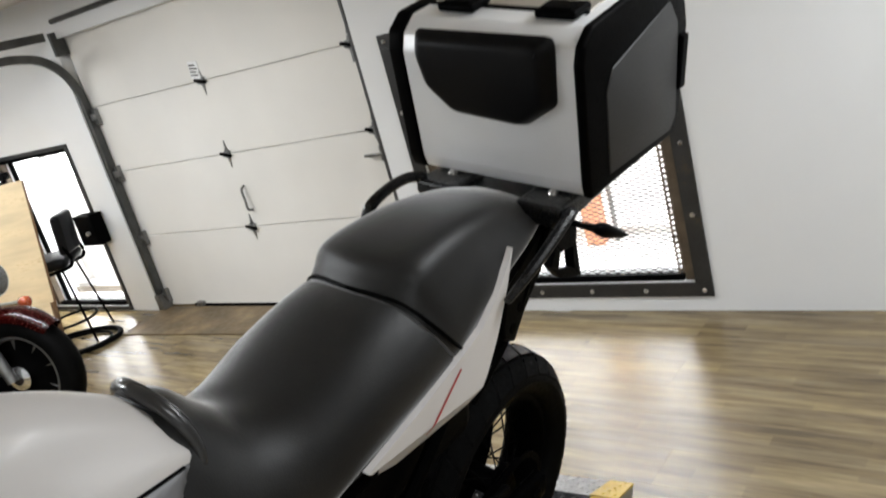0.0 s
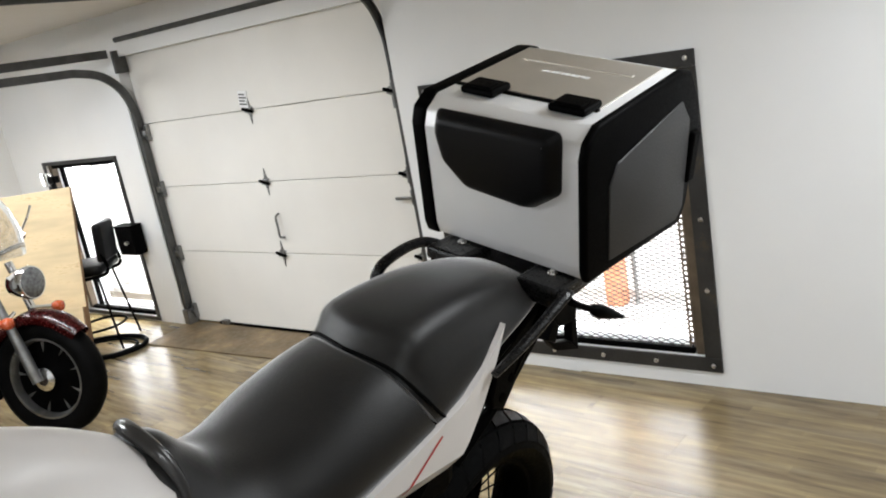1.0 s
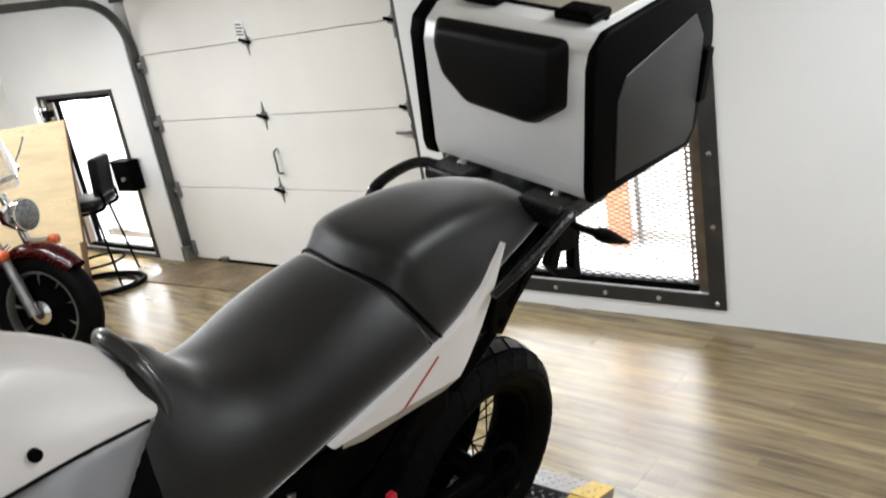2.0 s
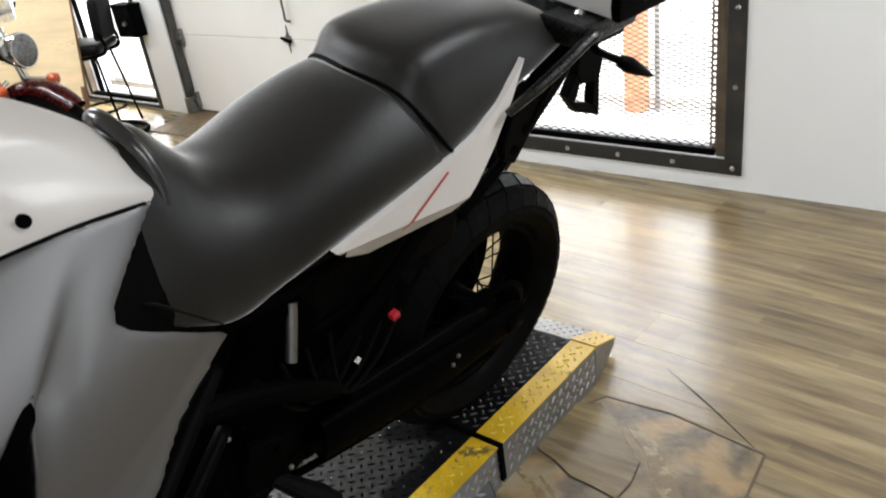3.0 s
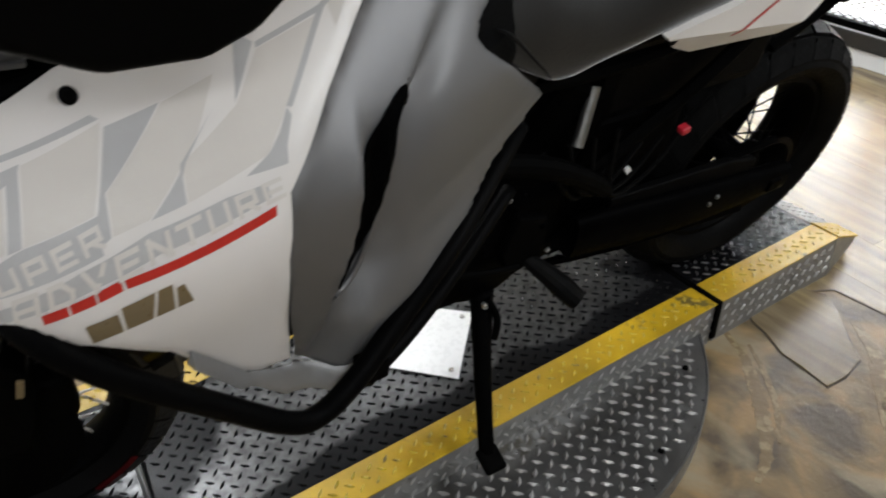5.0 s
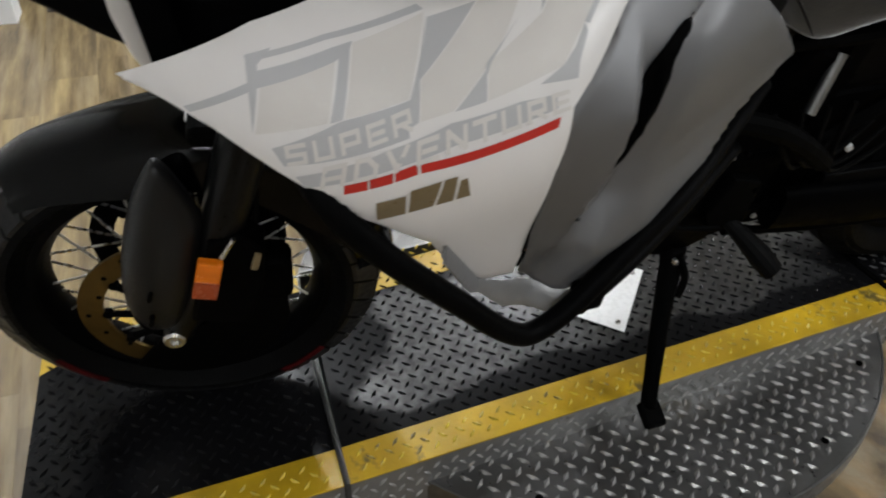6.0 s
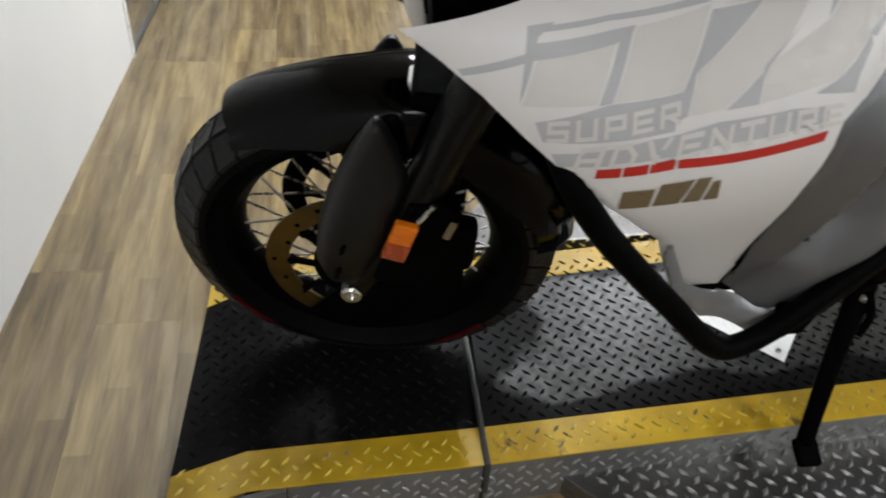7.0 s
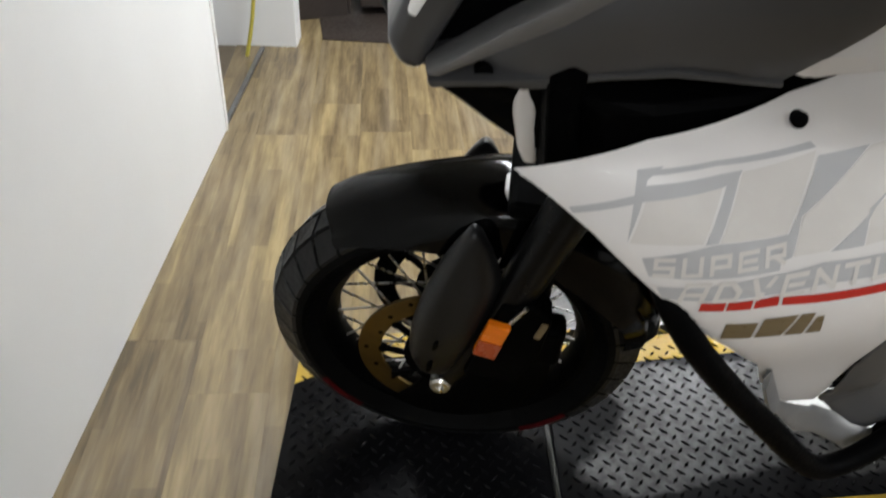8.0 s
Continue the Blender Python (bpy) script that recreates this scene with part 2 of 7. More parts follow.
BROWN_STEEL = shader("weathered_frame", (0.10, 0.075, 0.05), 0.55, 0.3, vary=0.35, scale=10, bump=0.1)
GALV = shader("galvanised_steel", (0.22, 0.22, 0.215), 0.42, 0.9, vary=0.25, scale=16, fine=70, bump=0.06, dirt=(0.12, 0.11, 0.10), dirt_at=0.66)
DARK_TRACK = shader("dull_track_steel", (0.09, 0.09, 0.087), 0.5, 0.8, vary=0.25, scale=10, bump=0.06)
LAMP_GLASS = shader("headlight_glass", (0.16, 0.165, 0.17), 0.16, 0.6, vary=0.5, scale=60, fine=200, bump=0.3, rough_vary=0.05)
CHROME = shader("chrome", (0.75, 0.75, 0.75), 0.1, 1.0, vary=0.05, bump=0.0, rough_vary=0.05)
BOLT = shader("bolt_steel", (0.55, 0.54, 0.52), 0.3, 1.0, vary=0.15, scale=40, bump=0.02)
RUBBER = shader("tyre_rubber", (0.003, 0.003, 0.003), 0.55, vary=0.25, scale=14, fine=120, bump=0.12, spec=0.03)
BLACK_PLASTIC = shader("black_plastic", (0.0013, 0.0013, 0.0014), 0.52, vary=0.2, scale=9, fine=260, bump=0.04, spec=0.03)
GLOSS_BLACK = shader("satin_black_fender", (0.0015, 0.0015, 0.0017), 0.11, vary=0.1, scale=8, fine=200, bump=0.0, rough_vary=0.02, spec=0.32)
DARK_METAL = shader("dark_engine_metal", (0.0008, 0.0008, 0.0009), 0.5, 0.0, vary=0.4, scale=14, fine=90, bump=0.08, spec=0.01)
FORK = shader("satin_fork_leg", (0.003, 0.003, 0.0032), 0.3, vary=0.1, scale=8, fine=200, bump=0.0, rough_vary=0.03, spec=0.15)
# greyer than the tyre rubber; only the front tread has it
TREAD_RUBBER = shader("grey_tread_rubber", (0.009, 0.009, 0.0093), 0.42, vary=0.3, scale=16, fine=120, bump=0.12, spec=0.25)
GUARD = shader("grey_guard_plastic", (0.007, 0.007, 0.0073), 0.42, vary=0.12, scale=8, fine=260, bump=0.03, spec=0.3)
SEAT = shader("seat_vinyl", (0.006, 0.006, 0.006), 0.48, vary=0.15, scale=7, fine=420, bump=0.1, rough_vary=0.08, spec=0.42, sheen=1.0)
SEAT_BACK = shader("seat_vinyl_rear", (0.006, 0.006, 0.006), 0.46, vary=0.15, scale=7, fine=420, bump=0.1, rough_vary=0.08, spec=0.42, sheen=1.0)
LIP_METAL = shader("polished_lip", (0.06, 0.06, 0.06), 0.24, 0.5, vary=0.04, scale=9, fine=260, bump=0.0, rough_vary=0.01, spec=0.5)
WHITE_PAINT = shader("white_paint", (0.72, 0.695, 0.675), 0.38, vary=0.015, scale=3, bump=0.0, coat=0.06, rough_vary=0.02)
SILVER_PAINT = shader("silver_paint", (0.17, 0.17, 0.173), 0.48, 0.65, vary=0.02, scale=3, fine=900, bump=0.0, rough_vary=0.03)
# lighter copy of the silver, for the light the flared lip catches
LIT_SILVER = shader("lit_silver_paint", (0.27, 0.27, 0.27), 0.42, 0.5, vary=0.03, scale=4, bump=0.0, rough_vary=0.03)
GREY_PAINT = shader("grey_paint", (0.062, 0.062, 0.064), 0.35, 0.35, vary=0.03, scale=4, bump=0.0, rough_vary=0.02)
ALU = shader("anodised_aluminium", (0.82, 0.825, 0.83), 0.42, 0.25, vary=0.03, scale=4, bump=0.0, rough_vary=0.03)
CASE_SIDE = shader("grey_case_plastic", (0.03, 0.03, 0.03), 0.55, vary=0.06, scale=5, fine=300, bump=0.05, spec=0.4)
DECAL_GREY = shader("grey_decal", (0.44, 0.44, 0.445), 0.5, vary=0.04, scale=8, bump=0.0)
DECAL_LIGHT = shader("pale_decal", (0.63, 0.60, 0.565), 0.5, vary=0.03, scale=8, bump=0.0)
DECAL_RED = shader("red_decal", (0.46, 0.022, 0.014), 0.45, vary=0.06, scale=8, bump=0.0)
DECAL_OLIVE = shader("olive_decal", (0.17, 0.125, 0.065), 0.35, vary=0.1, scale=12, bump=0.0)
SIDEWALL_RED = shader("sidewall_print", (0.05, 0.003, 0.004), 0.5, vary=0.4, scale=60, bump=0.0, spec=0.1)
GLUE = shader("old_glue", (0.34, 0.27, 0.15), 0.45, vary=0.35, scale=22, fine=60, bump=0.1, dirt=(0.17, 0.115, 0.055), dirt_at=0.47)
ORANGE_LENS = shader("orange_lens", (0.85, 0.20, 0.008), 0.2, vary=0.1, scale=40, bump=0.02, coat=0.4)
BRONZE = shader("bronze_disc", (0.15, 0.1, 0.033), 0.38, 0.9, vary=0.2, scale=20, bump=0.03)
RED_PAINT = shader("red_paint", (0.05, 0.003, 0.0028), 0.22, vary=0.06, scale=5, bump=0.0, coat=0.3)
RED_PLUG = shader("red_plug", (0.45, 0.015, 0.03), 0.4, vary=0.05, bump=0.0)
PLYWOOD = shader("plywood", (0.72, 0.56, 0.34), 0.6, vary=0.16, scale=2.2, fine=26, bump=0.06, stretch=(1, 1, 6), dirt=(0.58, 0.42, 0.22), dirt_at=0.62)
PLY_EDGE = shader("plywood_edge", (0.20, 0.11, 0.05), 0.7, vary=0.3, scale=30, bump=0.1, stretch=(1, 8, 1))
BLACK_VINYL = shader("black_vinyl", (0.004, 0.004, 0.0043), 0.42, vary=0.15, fine=300, bump=0.05, spec=0.12)
RACK = shader("satin_rack_plastic", (0.004, 0.004, 0.0042), 0.30, vary=0.12, scale=8, fine=260, bump=0.03, spec=0.32)
# aluminium with the warm reflection of the ceiling put into its base
LID_ALU = shader("ceiling_tinted_aluminium", (0.66, 0.63, 0.58), 0.42, 0.85, vary=0.08, scale=5, fine=300, bump=0.02, rough_vary=0.05)
WHITE_PLATE = shader("white_sheet", (0.82, 0.82, 0.81), 0.3, vary=0.02, scale=6, bump=0.01)
CONCRETE = shader("pale_concrete", (0.56, 0.54, 0.51), 0.8, vary=0.12, scale=2, fine=50, bump=0.15)
BRICK = shader("orange_brick", (0.48, 0.19, 0.09), 0.8, vary=0.3, scale=20, bump=0.2)
CORD = shader("yellow_cord", (0.42, 0.36, 0.05), 0.5, vary=0.1, bump=0.02)
DARK_STUFF = shader("dark_cabinet_paint", (0.03, 0.022, 0.018), 0.5, vary=0.3, scale=5, bump=0.05)
AMBER = shader("amber_lens", (0.40, 0.07, 0.02), 0.25, vary=0.1, bump=0.0, coat=0.4)


def glass_material(name, rough=0.0, colour=(1, 1, 1)):
    m = bpy.data.materials.new(name)
    m.use_nodes = True
    b = m.node_tree.nodes["Principled BSDF"]
    b.inputs["Transmission Weight"].default_value = 1.0
    b.inputs["Roughness"].default_value = rough
    b.inputs["IOR"].default_value = 1.45
    b.inputs["Base Color"].default_value = (*colour, 1)
    return m


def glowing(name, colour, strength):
    """Emission that stands in for sunlit distance, far brighter than the room."""
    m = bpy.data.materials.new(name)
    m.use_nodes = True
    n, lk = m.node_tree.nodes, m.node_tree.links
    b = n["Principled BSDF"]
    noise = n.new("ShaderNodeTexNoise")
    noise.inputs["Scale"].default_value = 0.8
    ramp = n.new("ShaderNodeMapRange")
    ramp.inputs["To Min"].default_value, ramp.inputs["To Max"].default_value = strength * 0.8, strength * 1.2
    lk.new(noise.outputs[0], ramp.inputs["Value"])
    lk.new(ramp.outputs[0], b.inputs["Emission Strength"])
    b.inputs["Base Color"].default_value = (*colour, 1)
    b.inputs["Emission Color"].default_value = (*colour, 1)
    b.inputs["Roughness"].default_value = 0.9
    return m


DISTANCE = glowing("glowing_distance", (0.97, 0.985, 1.0), 11.0)
GLASS = glass_material("window_glass")
CLEAR = glass_material("clear_plastic", 0.03, (0.95, 0.97, 1.0))


# ---- mesh helpers ----
def part(name, bm, material, parent=None, label="", smooth=None):
    """One mesh object out of a bmesh, under a thing or a part."""
    mesh = bpy.data.meshes.new(name)
    bmesh.ops.recalc_face_normals(bm, faces=bm.faces[:])
    bm.to_mesh(mesh)
    bm.free()
    if smooth is not None:
        mesh.shade_smooth()
        if smooth < 180:
            mesh.set_sharp_from_angle(angle=radians(smooth))
    for one in material if isinstance(material, (list, tuple)) else (material,):
        mesh.materials.append(one)
    ob = new(name, mesh)
    if parent is not None:
        ob.parent = parent
    return tagged(ob, label)


def thing(name, m, label, category, group="", kind=""):
    ob = new(name)
    ob.matrix_world = m
    return tagged(ob, label, category, group, kind)


def moved(bm, m):
    bm.transform(m)
    return bm


def block(x0, x1, y0, y1, z0, z1, bevel=0.0, seg=2, bm=None):
    made = bmesh.new()
    bmesh.ops.create_cube(made, size=1, matrix=Matrix.Translation(((x0 + x1) / 2, (y0 + y1) / 2, (z0 + z1) / 2))
                          @ Matrix.Diagonal((abs(x1 - x0), abs(y1 - y0), abs(z1 - z0), 1)))
    if bevel:
        bmesh.ops.bevel(made, geom=made.edges[:], offset=bevel, segments=seg, affect="EDGES", profile=0.5)
    return join(bm, made)


def join(bm, made):
    """Adds the mesh made to bm, or returns it alone."""
    if bm is None:
        return made
    mesh = bpy.data.meshes.new("temporary")
    made.to_mesh(mesh)
    made.free()
    bm.from_mesh(mesh)
    bpy.data.meshes.remove(mesh)
    return bm


def smooth_line(points, steps=6, closed=False):
    """A Catmull-Rom line through the points."""
    pts = [Vector(p) for p in points]
    n = len(pts)
    out = []
    for i in range(n if closed else n - 1):
        a, b, c, d = (pts[(i + k) % n] if closed else pts[max(0, min(n - 1, i + k))] for k in (-1, 0, 1, 2))
        for s in range(steps):
            t = s / steps
            out.append(0.5 * ((2 * b) + (c - a) * t + (2 * a - 5 * b + 4 * c - d) * t * t + (3 * b - a - 3 * c + d) * t ** 3))
    if not closed:
        out.append(pts[-1])
    return out


def tube(points, radius, sides=10, steps=6, bm=None, closed=False, flat=1.0, up=(0, 0, 1)):
    """A round bar along a smooth line; radius: one number or one per point; flat: the section's second axis."""
    line = smooth_line(points, steps, closed) if steps > 1 else [Vector(p) for p in points]
    made = bmesh.new()
    rings = []
    count = len(line)
    radii = radius if isinstance(radius, (list, tuple)) else None
    for i, p in enumerate(line):
        if closed:
            d = line[(i + 1) % count] - line[i - 1]
        else:
            d = line[min(count - 1, i + 1)] - line[max(0, i - 1)]
        d.normalize()
        u = d.cross(Vector(up))
        if u.length < 0.05:
            u = d.cross(Vector((0, 1, 0.1)))
        u.normalize()
        v = u.cross(d)
        if radii:
            k = i / (count - 1) * (len(radii) - 1)
            j = min(int(k), len(radii) - 2)
            r = radii[j] + (radii[j + 1] - radii[j]) * (k - j)
        else:
            r = radius
        rings.append([made.verts.new(p + u * math.cos(a) * r + v * math.sin(a) * r * flat)
                      for a in (2 * math.pi * s / sides for s in range(sides))])
    for i in range(count if closed else count - 1):
        a, b = rings[i], rings[(i + 1) % count]
        for s in range(sides):
            made.faces.new((a[s], a[(s + 1) % sides], b[(s + 1) % sides], b[s]))
    if not closed:
        made.faces.new(rings[0])
        made.faces.new(rings[-1])
    return join(bm, made)


def lathe(profile, sides=48, axis="X", bm=None, closed=False):
    """Turns (along, radius) pairs round an axis."""
    made = bmesh.new()
    rings = []
    for along, r in profile:
        ring = []
        for s in range(sides):
            a = 2 * math.pi * s / sides
            c, d = r * math.cos(a), r * math.sin(a)
            ring.append(made.verts.new((along, c, d) if axis == "X" else (c, along, d) if axis == "Y" else (c, d, along)))
        rings.append(ring)
    pairs = list(zip(rings, rings[1:])) + ([(rings[-1], rings[0])] if closed else [])
    for a, b in pairs:
        for s in range(sides):
            made.faces.new((a[s], a[(s + 1) % sides], b[(s + 1) % sides], b[s]))
    if not closed:
        made.faces.new(rings[0])
        made.faces.new(rings[-1])
    return join(bm, made)


def prism(points, axis, a, b, bevel=0.0, bm=None, seg=2):
    """A polygon of (u, v) pairs drawn out along an axis from a to b."""
    made = bmesh.new()

    def at(u, v, w):
        return (w, u, v) if axis == "X" else (u, w, v) if axis == "Y" else (u, v, w)
    lo = [made.verts.new(at(u, v, a)) for u, v in points]
    hi = [made.verts.new(at(u, v, b)) for u, v in points]
    made.faces.new(lo)
    made.faces.new(hi)
    for i in range(len(points)):
        j = (i + 1) % len(points)
        made.faces.new((lo[i], lo[j], hi[j], hi[i]))
    bmesh.ops.recalc_face_normals(made, faces=made.faces[:])
    if bevel:
        bmesh.ops.bevel(made, geom=made.edges[:], offset=bevel, segments=seg, affect="EDGES", profile=0.5)
    return join(bm, made)


def loft(sections, steps=5, across=3, closed=True, cap=True, bm=None):
    """A skin over sections, each a list of points, smoothed both ways."""
    rows = [smooth_line(s, across, closed) for s in sections]
    made = bmesh.new()
    cols = [smooth_line([r[i] for r in rows], steps) for i in range(len(rows[0]))]
    grid = [[made.verts.new(c[k]) for c in cols] for k in range(len(cols[0]))]
    n = len(cols)
    for a, b in zip(grid, grid[1:]):
        for s in range(n if closed else n - 1):
            made.faces.new((a[s], a[(s + 1) % n], b[(s + 1) % n], b[s]))
    if cap and closed:
        made.faces.new(grid[0])
        made.faces.new(grid[-1])
    return join(bm, made)


def mirrored(points):
    """A half section from the top middle down the left side, closed by its mirror image."""
    half = [Vector(p) for p in points]
    return half + [Vector((-p.x, p.y, p.z)) for p in reversed(half) if abs(p.x) > 1e-6]

# ---- the room ----
NORTH, DOOR_Y, CEIL = 2.97, 3.03, 2.06
WEST, EAST = -6.2, 4.4
SOUTH_SLOPE = -0.137            # the south wall runs slightly askew


def south_y(x):
    return -0.815 + (x + 2.60) * SOUTH_SLOPE


def wall_with_holes(name, x0, x1, y0, y1, z0, z1, holes, material, label):
    """A wall along x with rectangular openings (x0, x1, z0, z1) right through it."""
    xs = sorted({x0, x1, *(h[0] for h in holes), *(h[1] for h in holes)})
    zs = sorted({z0, z1, *(h[2] for h in holes), *(h[3] for h in holes)})
    bm = bmesh.new()
    verts = {}

    def vert(x, y, z):
        key = (round(x, 4), round(y, 4), round(z, 4))
        if key not in verts:
            verts[key] = bm.verts.new((x, y, z))
        return verts[key]

    def solid(i, k):
        if not (0 <= i < len(xs) - 1 and 0 <= k < len(zs) - 1):
            return False
        cx, cz = (xs[i] + xs[i + 1]) / 2, (zs[k] + zs[k + 1]) / 2
        return not any(h[0] < cx < h[1] and h[2] < cz < h[3] for h in holes)
    for i in range(len(xs) - 1):
        for k in range(len(zs) - 1):
            if not solid(i, k):
                continue
            a, b, c, d = xs[i], xs[i + 1], zs[k], zs[k + 1]
            for y in (y0, y1):
                bm.faces.new((vert(a, y, c), vert(b, y, c), vert(b, y, d), vert(a, y, d)))
            for (di, dk), (p, q) in {(-1, 0): ((a, c), (a, d)), (1, 0): ((b, c), (b, d)), (0, -1): ((a, c), (b, c)), (0, 1): ((a, d), (b, d))}.items():
                if not solid(i + di, k + dk):
                    bm.faces.new((vert(p[0], y0, p[1]), vert(q[0], y0, q[1]), vert(q[0], y1, q[1]), vert(p[0], y1, p[1])))
    ob = part(name, bm, material)
    return tagged(ob, label, "wall", kind="structure")


WIN_R = (-2.06, -0.90, 0.13, 1.31)      # openings: x0, x1, z0, z1
WIN_L = (-5.715, -4.795, 0.035, 1.165)
GATE = (-4.48, -2.27, -0.02, 1.80)
wall_with_holes("wall_north", WEST, 0.05, NORTH, NORTH + 0.20, -0.05, CEIL, [WIN_R, WIN_L, GATE], WALL,
                "cream painted wall with garage door and two barred windows")
tagged(part("wall_north_recess", block(0.05, EAST, NORTH + 0.25, NORTH + 0.45, -0.05, CEIL), WALL), "pale wall set back beside the window wall", "wall", kind="structure")
tagged(part("wall_north_return", block(0.03, 0.05, NORTH + 0.2, NORTH + 0.45, -0.05, CEIL), WALL), "narrow return of the cream wall", "wall", kind="structure")
tagged(part("wall_west", block(WEST - 0.15, WEST, -3.0, NORTH + 0.2, -0.05, CEIL), WALL), "plain white side wall", "wall", kind="structure")
# east and back walls are unseen, added to close the room
tagged(part("wall_east", block(EAST, EAST + 0.15, -3.0, NORTH + 0.45, -0.05, CEIL), WALL), "plain white side wall", "wall", kind="structure")
tagged(part("wall_back", block(WEST, EAST, -3.15, -3.0, -0.05, CEIL), WALL), "unseen plain white back wall", "wall", kind="structure")

ANG = math.atan(SOUTH_SLOPE)
south = Matrix.Translation((-2.60, -0.815, 0)) @ Matrix.Rotation(ANG, 4, "Z")
w = part("wall_south", moved(block(0.0, 7.15, -0.14, 0.0, -0.05, CEIL), south), WALL)
tagged(w, "smooth white partition wall ending at an alcove", "wall", kind="structure")
tagged(part("trim", moved(block(-0.022, 0.0, -0.145, 0.006, 0.0, CEIL - 0.01, 0.002), south), WHITE_PLATE), "white corner bead on the partition's end", "trim", kind="structure")
tagged(part("baseboard", moved(block(-0.74, -0.045, -0.018, 0.0, 0.0, 0.012, 0.003), south), GALV), "low grey metal threshold strip across the alcove", "baseboard", kind="structure")
tagged(part("wall_stub", moved(block(-0.90, -0.78, -1.2, 0.13, -0.05, CEIL, 0.004), south), WALL), "white stub wall at the alcove's end", "wall", kind="structure")
tagged(part("wall_alcove", moved(block(-0.78, 0.0, -0.75, -0.62, -0.05, CEIL), south), WALL), "grey shaded alcove wall", "wall", kind="structure")

ceiling = part("ceiling", block(WEST - 0.15, EAST + 0.15, -3.15, NORTH + 0.45, CEIL, CEIL + 0.12), CEILING)
tagged(ceiling, "low beige painted ceiling", "ceiling", kind="structure")

# floor: a slab with loose vinyl planks on it
floor = part("floor", block(WEST - 0.15, EAST + 0.15, -3.15, NORTH + 0.45, -0.06, -0.004), SEAM_DARK)
tagged(floor, "worn vinyl plank floor with greyed streaks", "floor", kind="structure")

# outdoors
tagged(part("ground", block(-400, 400, NORTH + 0.45, 600, -0.5, -0.06), CONCRETE), "pale concrete yard outside", "ground", kind="structure")
# added backdrop; its glow stands in for the overbright outdoors
tagged(part("backdrop", block(-22, 8, 9.0, 9.4, -0.06, 5.0), DISTANCE), "glowing white backdrop added across the yard", "wall", kind="structure")


# ---- garage door ----
def garage_door():
    x0, x1 = -4.46, -2.28
    door = thing("garage_door", pose((x0 + x1) / 2, DOOR_Y, 0), "closed cream sectional garage door with steel hinges", "garage door", kind="structure")
    cx = (x0 + x1) / 2
    edges = [0.012, 0.51, 0.947, 1.365, 1.86]
    for z0, z1 in zip(edges, edges[1:]):
        part("panel", block(x0 - cx, x1 - cx, 0, 0.045, z0 + 0.0015, z1 - 0.0015, 0.004), DOOR_PAINT, door)
    part("backing", block(x0 - cx - 0.02, x1 - cx + 0.02, 0.047, 0.06, 0.0, 1.86), DOOR_PAINT, door)
    part("bottom_seal", block(x0 - cx + 0.28, x1 - cx, -0.006, 0.04, 0.0, 0.022), BLACK_STEEL, door, "black rubber bottom seal")

    def hinge(x, z, wide):
        bm = prism([(-0.026 * wide, 0.012), (-0.008 * wide, 0.024), (0, 0.08), (0.008 * wide, 0.024), (0.026 * wide, 0.012)], "Y", -0.005, 0.0)
        prism([(-0.026 * wide, -0.012), (0.026 * wide, -0.012), (0.008 * wide, -0.024), (0, -0.08), (-0.008 * wide, -0.024)], "Y", -0.0045, 0.0, bm=bm)
        prism([(-0.02 * wide, -0.014), (0.02 * wide, -0.010), (0.02 * wide, 0.014), (-0.02 * wide, 0.010)], "Y", -0.02, -0.004, 0.003, bm=bm)
        bm.transform(Matrix.Translation((x - cx, 0, z)))
        h = part("hinge", bm, GALV, door, "galvanised diamond-shaped hinge")
        part("knuckle", moved(lathe([(-0.03 * wide, 0.009), (0.03 * wide, 0.009)], 10, "X"), Matrix.Translation((x - cx, -0.02, z)) @ Matrix.Rotation(0.25, 4, "Y")), BLACK_STEEL, h, "dark hinge barrel")
        for dz in (-0.045, 0.045):
            part("bolt", moved(lathe([(-0.008, 0.006), (-0.003, 0.007)], 8, "Y"), Matrix.Translation((x - cx, 0, z + dz))), BOLT, h)
    for z in edges[1:4]:
        hinge(-3.40, z, 1.3)
        hinge(x1 - 0.055, z, 1.5)
    plate = part("label_plate", moved(block(-0.045, 0.03, -0.004, -0.0005, -0.01, 0.085, 0.001), Matrix.Translation((-3.43 - cx, -0.002, 1.39)) @ Matrix.Rotation(0.12, 4, "Y")), WHITE_PLATE, door, "small printed label on the door")
    for k in range(4):
        part("print_bar", moved(block(-0.038, 0.022 - 0.012 * (k % 2), -0.0052, -0.0038, 0.006 + k * 0.018, 0.014 + k * 0.018), Matrix.Translation((-3.43 - cx, -0.002, 1.39)) @ Matrix.Rotation(0.12, 4, "Y")), DARK_TRACK, plate)
    part("pull_handle", moved(tube([(0, -0.002, 0.075), (0.006, -0.035, 0.06), (0.012, -0.04, 0.0), (0.006, -0.035, -0.055), (0.004, -0.002, -0.07)], 0.007, 8),
                              Matrix.Translation((-3.36 - cx, 0, 0.68))), GALV, door, "bent steel pull handle")
    bm = block(-0.02, 0.02, -0.02, 0, -0.04, 0.04, 0.004)
    block(-0.11, 0.02, -0.035, -0.02, -0.008, 0.008, 0.003, bm=bm)
    part("lock", moved(bm, Matrix.Translation((-2.315 - cx, 0, 0.83))), GALV, door, "steel slide lock")
    for x in (-3.0, ):
        part("stop_bracket", moved(block(-0.03, 0.03, -0.02, 0.0, 0, 0.03, 0.003), Matrix.Translation((x - cx, 0, 0.012))), GALV, door)
    part("stop_bracket", moved(block(-0.03, 0.03, -0.03, 0.0, 0, 0.03, 0.003), Matrix.Translation((-4.10 - cx, 0, 0.012))), GALV, door)
